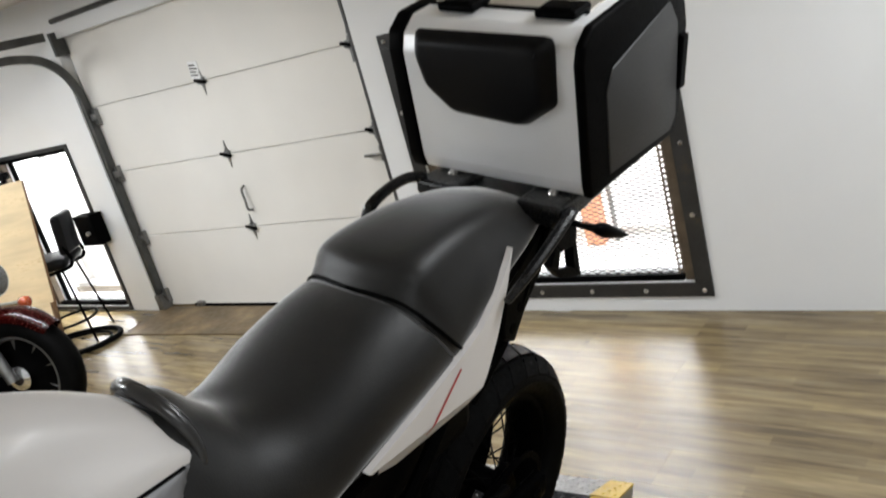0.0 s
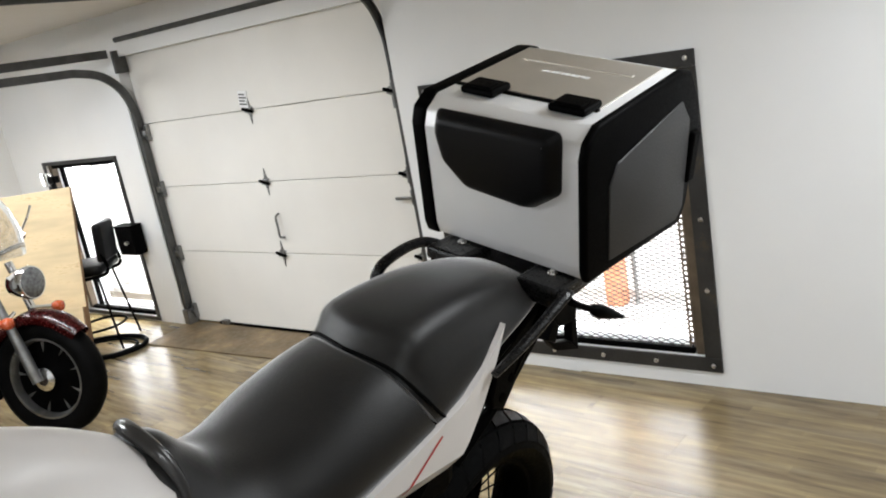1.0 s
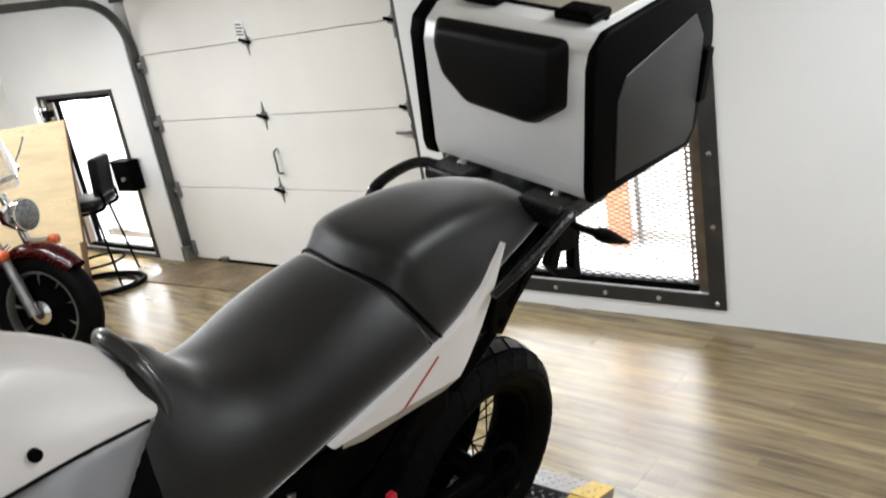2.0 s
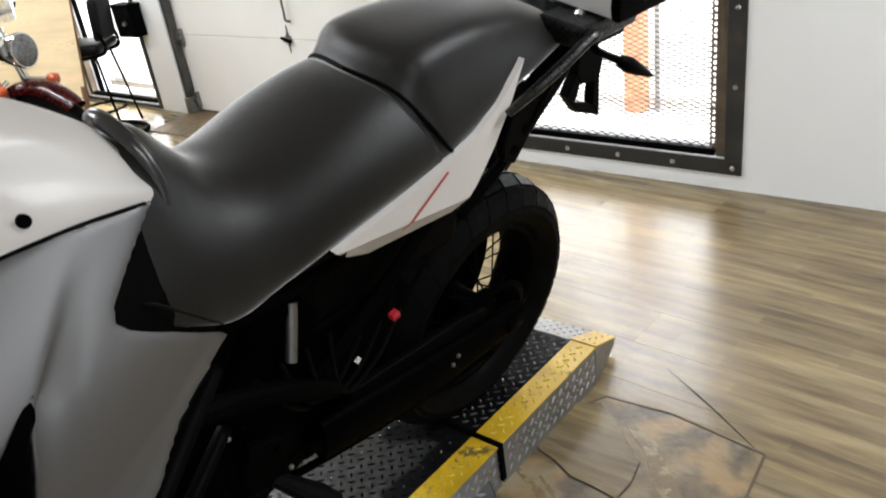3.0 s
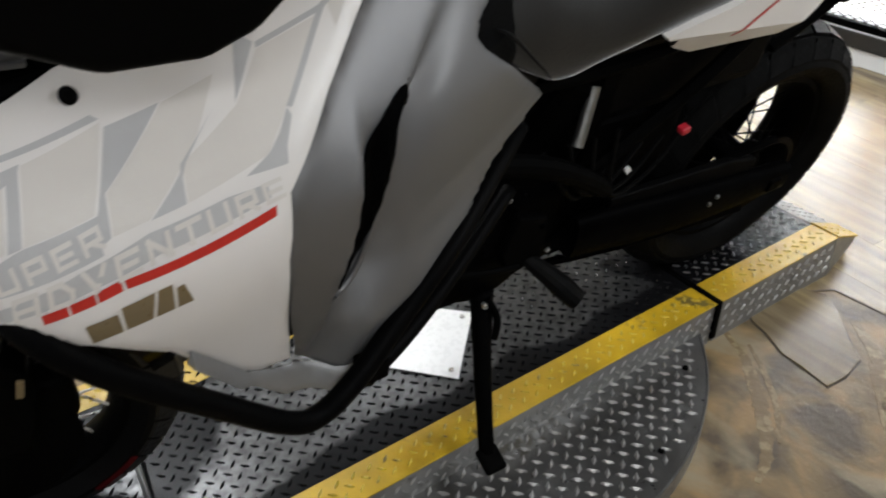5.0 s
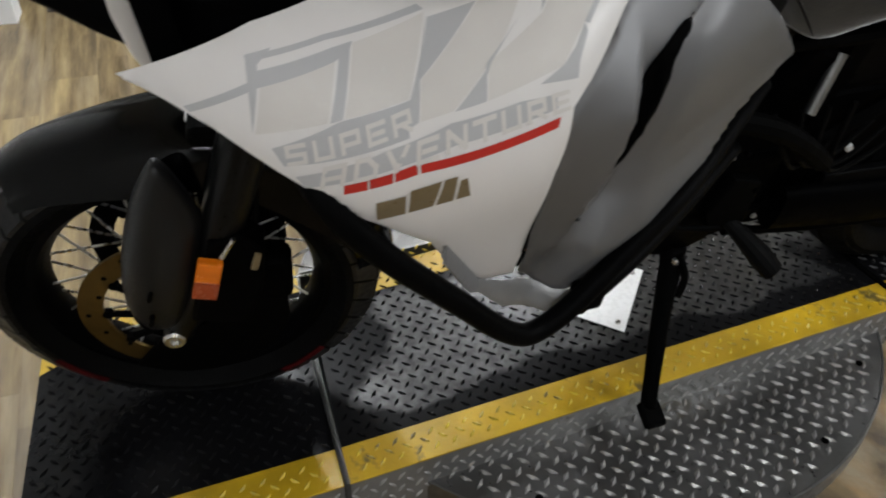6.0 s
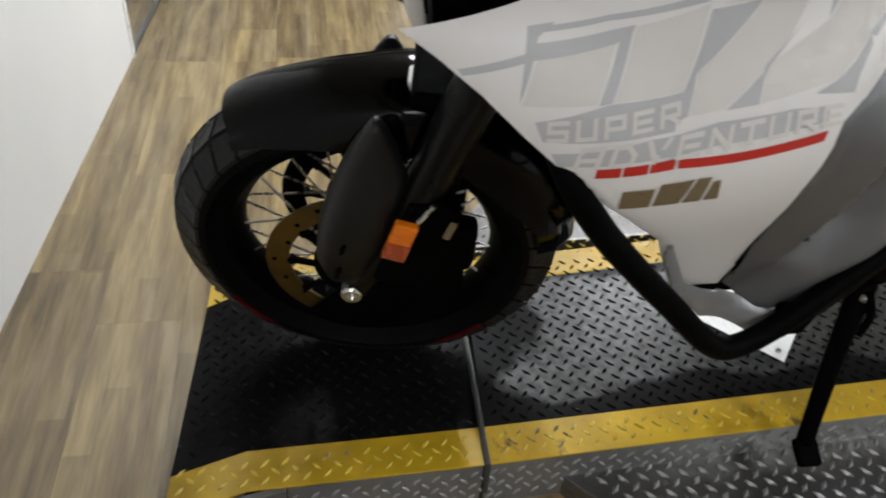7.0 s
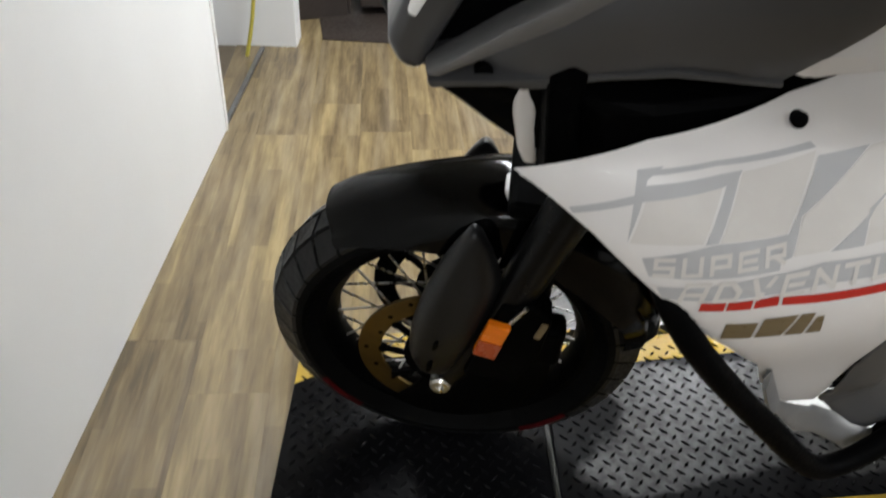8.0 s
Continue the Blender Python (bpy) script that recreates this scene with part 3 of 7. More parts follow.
    return door


garage_door()


def door_track(x, side, rise=0.0, slim=1.0):
    """A vertical track that bends back under the ceiling; side: +1 where the door lies to the right."""
    t = thing("door_track", pose(x, DOOR_Y, 0), "dull steel garage door track with roller brackets", "door track", "garage door tracks")
    line = [(0, -0.035, 0.03), (0, -0.035, 0.7), (0, -0.035, 1.32 + rise), (0, -0.06, 1.52 + rise), (0, -0.15, 1.66 + rise), (0, -0.32, 1.73 + rise), (0, -0.7, 1.745 + rise), (0, -2.6, 1.77 + rise)]
    bm = bmesh.new()
    path = smooth_line(line, 8)
    rings = []
    for i, p in enumerate(path):
        d = (path[min(len(path) - 1, i + 1)] - path[max(0, i - 1)]).normalized()
        nrm = Vector((1, 0, 0)).cross(d).normalized()
        ring = []
        for u, v in ((-0.024, -0.018), (0.024, -0.018), (0.024, 0.018), (0.018, 0.018), (0.018, -0.012), (-0.018, -0.012), (-0.018, 0.018), (-0.024, 0.018)):
            ring.append(bm.verts.new(p + nrm * u + Vector((side * -v * slim, 0, 0))))
        rings.append(ring)
    for a, b in zip(rings, rings[1:]):
        for s in range(8):
            bm.faces.new((a[s], a[(s + 1) % 8], b[(s + 1) % 8], b[s]))
    bm.faces.new(rings[0])
    bm.faces.new(rings[-1])
    part("rail", bm, DARK_TRACK, t)
    part("angle_iron", block(-0.004 - side * 0.03 * slim, 0.004 - side * 0.03 * slim, -0.06, 0.0, 0.0, 1.45), DARK_TRACK, t)
    part("upper_rail", block(-0.004 - side * 0.012, 0.004 - side * 0.012, -2.6, -0.12, 1.80 + rise, 1.85 + rise), DARK_TRACK, t)
    part("end_bracket", block(-0.012, 0.012, -0.10, -0.01, 1.70 + rise, 1.84 + rise, 0.004), DARK_TRACK, t, "steel top bracket")
    for z in (0.09, 0.50, 0.94, 1.31):
        bm = block(side * 0.02 * slim, side * 0.075 * slim, -0.03, 0.0, -0.05, 0.05, 0.004)
        lathe([(0.0, 0.02), (side * 0.02, 0.02)], 14, "X", bm)
        prism([(-0.03, -0.03), (0.06, -0.012), (0.06, 0.012), (-0.03, 0.03)], "Y", -0.045, -0.03, 0.002, bm=bm)
        bm.transform(Matrix.Translation((0, 0, z)))
        part("roller_bracket", bm, GALV, t, "galvanised roller bracket")
    part("foot_bracket", block(-0.03, 0.03, -0.075, 0.0, 0.0, 0.11, 0.004), GALV, t)
    return t


door_track(-4.44, 1, 0.0, 0.65)
door_track(-2.285, -1, 0.15, 0.35)
tagged(part("torsion_tube", moved(lathe([(-4.42, 0.016), (-2.3, 0.016)], 14, "X"), Matrix.Translation((0, DOOR_Y - 0.06, 1.90))), DARK_TRACK),
       "steel tube above the garage door", "door shaft")
sill = part("threshold_board", prism([(-4.44, 2.62), (-2.6, 2.70), (-2.5, 3.02), (-4.46, 3.02)], "Z", 0.0005, 0.007, 0.002), THRESHOLD)
tagged(sill, "worn brown board at the garage door's foot", "threshold")


# ---- barred windows ----
def barred_window(name, hole, meshed, label):
    x0, x1, z0, z1 = hole
    cx = (x0 + x1) / 2
    t = thing(name, pose(cx, NORTH, 0), label, "window", kind="structure")
    a, b = x0 - cx, x1 - cx
    wdt = 0.068 if meshed else 0.032
    tall = wdt - 0.006
    fr = part("window_frame", block(a - wdt, b + wdt, -0.012, 0.0, z0 - tall, z0, 0.002), FRAME_STEEL, t, "dull black steel flange frame with bolts")
    part("frame_top", block(a - wdt, b + wdt, -0.012, 0.0, z1, z1 + tall, 0.002), FRAME_STEEL, t)
    part("frame_side", block(a - wdt, a, -0.0115, 0.0, z0 + 0.001, z1 - 0.001, 0.002), FRAME_STEEL, t)
    part("frame_side", block(b, b + wdt, -0.0115, 0.0, z0 + 0.001, z1 - 0.001, 0.002), FRAME_STEEL, t)
    for i in range(6 if meshed else 0):
        for z in (z0 - 0.032, z1 + 0.032):
            part("bolt", moved(lathe([(-0.022, 0.006), (-0.018, 0.010), (-0.011, 0.010)], 8, "Y"),
                               Matrix.Translation((a - 0.034 + (b - a + 0.068) * i / 5, 0, z))), BOLT, fr)
    for i in range(1, 4 if meshed else 1):
        for x in (a - 0.036, b + 0.036):
            part("bolt", moved(lathe([(-0.022, 0.006), (-0.018, 0.010), (-0.011, 0.010)], 8, "Y"),
                               Matrix.Translation((x, 0, z0 + (z1 - z0) * i / 4))), BOLT, fr)
    # inner casing of weathered bars, mesh and pane
    for s, e in ((a, a + 0.045), (b - 0.045, b)):
        part("inner_bar", block(s + 0.002, e - 0.002, 0.012, 0.06, z0 + 0.002, z1 - 0.002, 0.004), BROWN_STEEL, t, "weathered brown upright bar")
        part("inner_channel", block(s + 0.012 if s == a else s, e if s == a else e - 0.012, 0.085, 0.11, z0 + 0.002, z1 - 0.002, 0.004), BLACK_STEEL, t)
    part("inner_bar", block(a + 0.05, b - 0.05, 0.012, 0.05, z0 + 0.002, z0 + 0.028, 0.003), BLACK_STEEL, t)
    part("inner_bar", block(a + 0.05, b - 0.05, 0.012, 0.05, z1 - 0.028, z1 - 0.002, 0.003), BLACK_STEEL, t)
    verts, faces = [], []
    sx, sz = 0.0235, 0.0102
    nx, nz = int((b - a - 0.09) / sx), int((z1 - z0 - 0.05) / sz)
    ox, oz = a + 0.045, z0 + 0.026

    def strand(p, q):
        d = (Vector(q) - Vector(p)).normalized()
        nn = Vector((0, 1, 0)).cross(d) * 0.0014
        yy = Vector((0, 0.0024, 0))
        base = len(verts)
        for end in (Vector(p), Vector(q)):
            for s in (nn + yy, nn - yy, -nn - yy, -nn + yy):
                verts.append(end + s)
        for k in range(4):
            faces.append((base + k, base + (k + 1) % 4, base + 4 + (k + 1) % 4, base + 4 + k))
    for i in range(nx):
        for k in range(nz):
            px, pz = ox + i * sx, oz + k * sz
            top, low = pz + sz, pz
            if (i + k) % 2 == 0:
                strand((px, 0.03, low), (px + sx, 0.03, top))
            else:
                strand((px, 0.03, top), (px + sx, 0.03, low))
    if meshed:
        mesh = bpy.data.meshes.new("expanded_mesh")
        mesh.from_pydata([tuple(v) for v in verts], [], faces)
        mesh.materials.append(FRAME_STEEL)
        ob = new("expanded_mesh", mesh)
        ob.parent = t
        tagged(ob, "black expanded-metal security mesh")
        # slotted strips that hold the mesh's upright edges
        for e in (a + 0.048, b - 0.073):
            bm = block(e, e + 0.006, 0.026, 0.034, z0 + 0.028, z1 - 0.03)
            block(e + 0.019, e + 0.025, 0.026, 0.034, z0 + 0.028, z1 - 0.03, bm=bm)
            k = z0 + 0.04
            while k < z1 - 0.05:
                block(e + 0.005, e + 0.02, 0.0265, 0.0335, k, k + 0.008, bm=bm)
                k += 0.0245
            part("slotted_strip", bm, BROWN_STEEL, t, "weathered slotted edge strip")
    pane = part("pane", block(a + 0.03, b - 0.03, 0.14, 0.145, z0 + 0.01, z1 - 0.01), GLASS, t, "clear glass pane")
    pane.visible_shadow = False
    part("window_sill", block(a, b, 0.115, 0.20, z0, z0 + 0.02, 0.003), WHITE_PLATE, t)
    return t


barred_window("window_1", WIN_R, True, "black steel framed window behind expanded-metal security mesh")
barred_window("window_2", WIN_L, False, "smaller black framed window beside the garage door")

# ---- motorcycle lift ----
DECK = 0.123


def tread_bars(test, x0, x1, y0, y1, z, pitch, turn, high=0.0032, long=0.0106, wide=0.0036):
    """Raised lozenges of a tread plate, set crosswise in turn, where test(x, y) holds."""
    verts, faces = [], []
    c, s = math.cos(turn), math.sin(turn)
    mx, my = (x0 + x1) / 2, (y0 + y1) / 2
    reach = int(math.hypot(x1 - x0, y1 - y0) / pitch / 2) + 2
    for i in range(-reach, reach + 1):
        for k in range(-reach, reach + 1):
            u, v = i * pitch, k * pitch
            x, y = mx + c * u - s * v, my + s * u + c * v
            if not (x0 < x < x1 and y0 < y < y1 and test(x, y)):
                continue
            a = turn + (math.pi / 2 if (i + k) % 2 else 0)
            dx, dy = math.cos(a), math.sin(a)
            zz = z(x, y)
            n = len(verts)
            for p, q, h in ((-1, 0, 0), (0, -1, 0), (1, 0, 0), (0, 1, 0), (-0.62, 0, high), (0.62, 0, high)):
                verts.append((x + dx * p * long - dy * q * wide, y + dy * p * long + dx * q * wide, zz + h))
            faces += [(n, n + 1, n + 4), (n + 1, n + 2, n + 5), (n + 1, n + 5, n + 4), (n + 2, n + 3, n + 5), (n + 3, n, n + 4), (n + 3, n + 4, n + 5)]
    return verts, faces


def treads(name, args, material, parent, label, **more):
    verts, faces = tread_bars(*args, **more)
    mesh = bpy.data.meshes.new(name)
    mesh.from_pydata(verts, [], faces)
    mesh.materials.append(material)
    ob = new(name, mesh)
    ob.parent = parent
    return tagged(ob, label, kind="stuff")


XO, XI, FI, FO = -0.765, -0.842, -1.268, -1.345     # near edge, near stripe, far stripe, far edge
BEND = -0.49                                         # the front corners flare out from here
SKEW = -0.106                                        # the front end is cut askew


def front_y(x):
    return -0.556 + (x + 1.345) * SKEW


def lift():
    t = thing("motorcycle_lift", Matrix.Translation((-0.84, 0.75, 0)) @ pose(0, 0, 0, 0, 0, -1.26) @ Matrix.Translation((0.84, -0.75, 0)), "lowered motorcycle lift with black tread deck and yellow edges", "motorcycle lift")
    joint_f, joint_r, ramp = -0.07, 1.155, 1.605

    def flat(x, y):
        return DECK
    ends = [(lambda x: front_y(x), lambda x: joint_f - 0.004 + (x + 1.05) * SKEW), (lambda x: joint_f + 0.004 + (x + 1.05) * SKEW, lambda x: joint_r - 0.007), (lambda x: joint_r + 0.007, lambda x: ramp)]
    names = ("front_deck", "main_deck", "rear_deck")
    mats = (BLACK_DECK, STEEL_DECK, BLACK_DECK)
    for (lo, hi), name, mat in zip(ends, names, mats):
        flare = 0.025 if name == "front_deck" else 0.0
        near_in, near_out, far_in, far_out = ((x, hi(x)) for x in (XI, XO, FI, FO))
        kinks = [(x - 0.3 * flare, BEND) for x in (XI, XO)] + [(x, BEND + 0.055) for x in (FI, FO)] if flare else []
        tips = [(x + f, lo(x)) for x, f in ((XI, flare), (XO, flare), (FI, 0.062), (FO, 0.062))]
        inner = [far_in] + kinks[2:3] + [tips[2], tips[0]] + kinks[0:1] + [near_in]
        deck = part(name, prism(inner, "Z", 0.06, DECK, 0.001), mat, t, "tread plate deck section")
        treads("tread", (lambda x, y: lo(x) + 0.015 < y < hi(x) - 0.015, FI + 0.012, XI - 0.01, -0.7, ramp, flat, 0.0235, radians(45)), DECK_TREAD if name == "rear_deck" else BLACK_DECK, deck, "raised tread bars")
        near_strip = [near_in] + kinks[0:1] + [tips[0], tips[1]] + kinks[1:2] + [near_out]
        far_strip = [far_out] + kinks[3:4] + [tips[3], tips[2]] + kinks[2:3] + [far_in]
        for a, b, outline in ((XI, XO, near_strip), (FO, FI, far_strip)):
            strip = part("yellow_edge", prism(outline, "Z", DECK - 0.0035, DECK + 0.0005, 0.001), YELLOW, t, "worn yellow painted edge strip")
            treads("tread", (lambda x, y: lo(x) + 0.015 < y < hi(x) - 0.015, a + 0.012, b - 0.012, -0.7, ramp, lambda x, y: DECK + 0.0005, 0.0235, radians(45)), YELLOW_TREAD, strip, "raised tread bars")
        for x, s in ((XO, 1), (FO, -1)):
            if flare:
                tip = flare if s > 0 else -0.062
                part("side_plate", prism([(x, BEND + 0.06), (x + s * (tip - 0.003), lo(x) + 0.004), (x + s * (tip - 0.011), lo(x) + 0.004), (x - s * 0.012, BEND + 0.06)], "Z", 0.0, DECK - 0.004), SIDE_STEEL, t, "bare steel tread plate side")
                lo = (lambda x: BEND + 0.062)
            part("side_plate", prism([(lo(x), 0.0), (hi(x), 0.0), (hi(x), DECK - 0.004), (lo(x), DECK - 0.004)], "X", x - 0.008 * s - 0.004, x - 0.008 * s + 0.004), SIDE_STEEL, t, "bare steel tread plate side")
    for lo, hi in ((lambda z: BEND + 0.06, -0.085), (lambda z: -0.10, joint_r - 0.01), (lambda z: joint_r + 0.01, ramp + 0.0)):
        verts, faces = tread_bars(lambda x, y: True, 0.012, DECK - 0.012, lo(0) + 0.012, hi, lambda x, y: 0.0, 0.0235, radians(45))
        mesh = bpy.data.meshes.new("tread")
        mesh.from_pydata([(XO - 0.004 + z, y, x) for x, y, z in verts], [], faces)
        mesh.materials.append(WORN_STEEL)
        ob = new("side_tread", mesh)
        ob.parent = t
        tagged(ob, "raised tread bars on the side", kind="stuff")
    # ramp at the rear: it slopes to the floor and narrows
    bm = bmesh.new()
    top = [(FO + 0.02, ramp + 0.002, DECK), (XO - 0.003, ramp + 0.002, DECK), (XO - 0.035, 1.768, 0.045), (FO + 0.05, 1.768, 0.045)]
    hi = [bm.verts.new(p) for p in top]
    lo = [bm.verts.new((p[0], p[1], 0.0 if p[1] < 1.7 else 0.026)) for p in top]
    bm.faces.new(hi)
    bm.faces.new(lo)
    for i in range(4):
        bm.faces.new((hi[i], hi[(i + 1) % 4], lo[(i + 1) % 4], lo[i]))
    r = part("ramp", bm, SIDE_STEEL, t, "bare steel rear ramp plate")
    slope = (DECK - 0.045) / (1.768 - ramp)
    treads("tread", (lambda x, y: True, FO + 0.06, XI - 0.005, ramp + 0.015, 1.76, lambda x, y: DECK - (y - ramp) * slope, 0.0235, radians(45)), WORN_STEEL, r, "raised tread bars")
    bm = bmesh.new()
    quad = [(XI - 0.004, ramp + 0.002, DECK), (XO, ramp + 0.002, DECK), (XO - 0.030, 1.770, 0.047), (XI - 0.024, 1.770, 0.047)]
    hi = [bm.verts.new((x, y, z + 0.0035)) for x, y, z in quad]
    lo = [bm.verts.new((x, y, z - 0.002)) for x, y, z in quad]
    bm.faces.new(hi)
    bm.faces.new(lo)
    for i in range(4):
        bm.faces.new((hi[i], hi[(i + 1) % 4], lo[(i + 1) % 4], lo[i]))
    edge = part("yellow_edge", bm, YELLOW, t, "worn yellow painted ramp edge")
    treads("tread", (lambda x, y: XI + 0.006 - (y - ramp) * 0.12 < x < XO - 0.012 - (y - ramp) * 0.18, XI - 0.03, XO, ramp + 0.015, 1.76, lambda x, y: DECK + 0.0035 - (y - ramp) * slope, 0.0235, radians(45)), YELLOW_TREAD, edge, "raised tread bars")
    # dark joints between the sections
    part("joint_strap", prism([(FO, joint_r - 0.008), (XO + 0.004, joint_r - 0.008), (XO + 0.004, joint_r + 0.008), (FO, joint_r + 0.008)], "Z", 0.02, DECK + 0.004, 0.002), BLACK_STEEL, t, "black joint strap")
    part("joint_rod", tube([(-1.10, joint_f + 0.0, DECK + 0.004), (XO + 0.004, joint_f + (XO + 1.05) * SKEW, DECK + 0.004), (XO + 0.008, joint_f + (XO + 1.05) * SKEW, 0.06)], 0.0055, 8, 1), DARK_TRACK, t, "thin dark steel rod in the deck joint")
    part("under_frame", block(FO + 0.05, XO - 0.05, -0.5, 1.55, 0.0, 0.06), BLACK_STEEL, t)
    # white sheet bolted on the deck
    a, b, c, d = Vector((-0.908, 0.53)), Vector((-1.062, 0.678)), Vector((-1.06, 0.397)), Vector((-1.19, 0.555))
    sheet = part("white_plate", prism([tuple(a), tuple(b), tuple(d), tuple(c)], "Z", DECK + 0.0032, DECK + 0.0048), WHITE_PLATE, t, "smooth white plate bolted to the deck")
    for p in (a.lerp(d, 0.1), b.lerp(c, 0.1)):
        part("bolt", moved(lathe([(0, 0.006), (0.004, 0.005)], 8, "Z"), Matrix.Translation((p.x, p.y, DECK + 0.0048))), BOLT, sheet)
    return t


lift()


def turntable():
    cx, cy, r, z = -1.157, 0.586, 0.653, 0.052
    t = thing("turntable_disc", pose(cx, cy, 0), "round steel tread plate disc on the floor under the lift", "turntable")
    d = part("disc", lathe([(0.0, r), (z - 0.002, r), (z, r - 0.002)], 96, "Z"), STEEL, t)
    treads("tread", (lambda x, y: x * x + y * y < (r - 0.02) ** 2 and x > 0.20, -r, r, -r, r, lambda x, y: z, 0.0268, radians(42)), WORN_STEEL, d, "raised tread bars", long=0.0135, wide=0.0054, high=0.0046)
    part("rim", lathe([(0.0, r + 0.004), (z + 0.001, r + 0.004), (z + 0.001, r), (0.0, r)], 96, "Z", closed=True), GALV, t, "bright worn steel rim")
    for ang in (-62, -38, -12, 18, 42, 62):
        for rr in (r - 0.045,):
            part("bolt", moved(lathe([(0, 0.008), (0.003, 0.007)], 8, "Z"), Matrix.Translation((rr * math.cos(radians(ang)), rr * math.sin(radians(ang)), z))), BLACK_STEEL, t, "dark countersunk bolt")
    return t


turntable()

# ---- the bare patch of floor beside the lift ----
patch = part("bare_floor_patch", prism([(-0.86, 1.47), (-0.74, 1.50), (-0.70, 1.565), (-0.52, 1.578), (-0.275, 1.54), (-0.266, 1.388), (-0.09, 1.385), (0.12, 1.36), (0.30, 0.9),
                                        (0.25, 0.35), (-0.1, -0.1), (-0.45, -0.2), (-0.9, 0.0)], "Z", 0.0005, 0.0025), SUBFLOOR)
EDGE = [(-0.74, 1.50), (-0.70, 1.565), (-0.52, 1.578), (-0.275, 1.54), (-0.266, 1.388), (-0.09, 1.385), (0.12, 1.36), (0.30, 0.9)]
for p, q in zip(EDGE, EDGE[1:]):
    p, q = Vector(p), Vector(q)
    side_way = (q - p).orthogonal().normalized() * 0.003
    part("plank_edge", prism([tuple(p - side_way), tuple(q - side_way), tuple(q + side_way), tuple(p + side_way)], "Z", 0.0026, 0.0038), SEAM_DARK, patch, "dark cut edge")
tagged(patch, "bare brown subfloor where vinyl planks have come away", "floor patch", kind="structure")

# ---- the motorcycle: x to its left, y to its rear, z up; it leans on its stand ----
BIKE = pose(-1.032, 0.5, DECK, 0, 14.5, -4.5)
bike = thing("motorcycle", BIKE, "white and silver touring motorcycle leaning on its side stand", "motorcycle")

# bulge of the side panels: half width over stations along and up the machine
SIDE_Y, SIDE_Z = (-0.80, -0.60, -0.42, -0.20, 0.08), (0.55, 0.70, 0.85, 0.93, 1.04)
SIDE = ((0.19, 0.21, 0.235, 0.225, 0.15), (0.265, 0.31, 0.335, 0.30, 0.16), (0.285, 0.31, 0.332, 0.29, 0.13),
        (0.25, 0.262, 0.255, 0.21, 0.10), (0.09, 0.115, 0.115, 0.085, 0.04))


def spline_weights(a, s):
    n = len(s)
    a = min(max(a, s[0] - 0.1), s[-1] + 0.1)
    i = max(0, min(n - 2, sum(1 for v in s if v < a) - 1))
    h = s[i + 1] - s[i]
    t = (a - s[i]) / h
    w = [0.0] * n
    w[i] += 2 * t ** 3 - 3 * t ** 2 + 1
    w[i + 1] += -2 * t ** 3 + 3 * t ** 2
    for k, c in ((i, t ** 3 - 2 * t ** 2 + t), (i + 1, t ** 3 - t ** 2)):
        lo, hi = max(0, k - 1), min(n - 1, k + 1)
        w[hi] += c * h / (s[hi] - s[lo])
        w[lo] -= c * h / (s[hi] - s[lo])
    return w


def side_x(y, z):
    wy, wz = spline_weights(y, SIDE_Y), spline_weights(z, SIDE_Z)
    return sum(wy[i] * wz[k] * SIDE[i][k] for i in range(5) for k in range(5))


def on_side(points, off=0.0, thick=0.004, grid=0.022, side=1, curve=None, round_edge=0.0):
    """A panel with the outline (y, z) laid on the machine's flank; curve(y, z): more depth; round_edge: how far its rim turns in."""
    bm = bmesh.new()
    bm.faces.new([bm.verts.new((0, y, z)) for y, z in points])
    for axis, lo, hi in (((0, 1, 0), -0.95, 0.9), ((0, 0, 1), 0.4, 1.2)):
        k = lo
        while k < hi:
            co = (0, k, 0) if axis[1] else (0, 0, k)
            bmesh.ops.bisect_plane(bm, geom=bm.verts[:] + bm.edges[:] + bm.faces[:], plane_co=co, plane_no=axis, dist=1e-5)
            k += grid
    for v in bm.verts:
        x = side_x(v.co.y, v.co.z) + off
        if curve:
            x += curve(v.co.y, v.co.z)
        if round_edge and any(len(e.link_faces) == 1 for e in v.link_edges):
            x -= round_edge
        v.co.x = x * side
    bmesh.ops.recalc_face_normals(bm, faces=bm.faces[:])
    if bm.faces and sum(f.normal.x for f in bm.faces) * side < 0:
        bmesh.ops.reverse_faces(bm, faces=bm.faces[:])
    if thick:
        bmesh.ops.solidify(bm, geom=bm.faces[:], thickness=thick)
    return bm


def skin(points, depth, side=1, thick=0.012, grid=0.02):
    """A curved plate with the outline (y, z), its outer face at depth(y, z)."""
    bm = bmesh.new()
    bm.faces.new([bm.verts.new((0, y, z)) for y, z in points])
    for axis, lo, hi in (((0, 1, 0), -0.95, 0.9), ((0, 0, 1), 0.4, 1.3)):
        k = lo
        while k < hi:
            bmesh.ops.bisect_plane(bm, geom=bm.verts[:] + bm.edges[:] + bm.faces[:], plane_co=(0, k, k), plane_no=axis, dist=1e-5)
            k += grid
    for v in bm.verts:
        rim = any(len(e.link_faces) == 1 for e in v.link_edges)
        v.co.x = side * (depth(v.co.y, v.co.z) - (0.003 if rim else 0))
    bm.verts.index_update()
    inner = [bm.verts.new((v.co.x - side * thick, v.co.y, v.co.z)) for v in bm.verts[:]]
    for four in [(e.verts[0], e.verts[1], inner[e.verts[1].index], inner[e.verts[0].index]) for e in bm.edges if len(e.link_faces) == 1]:
        bm.faces.new(four)
    return bm


def resample(points, steps=4):
    return [(p.x, p.y) for p in smooth_line([(a, b, 0) for a, b in points], steps, True)]


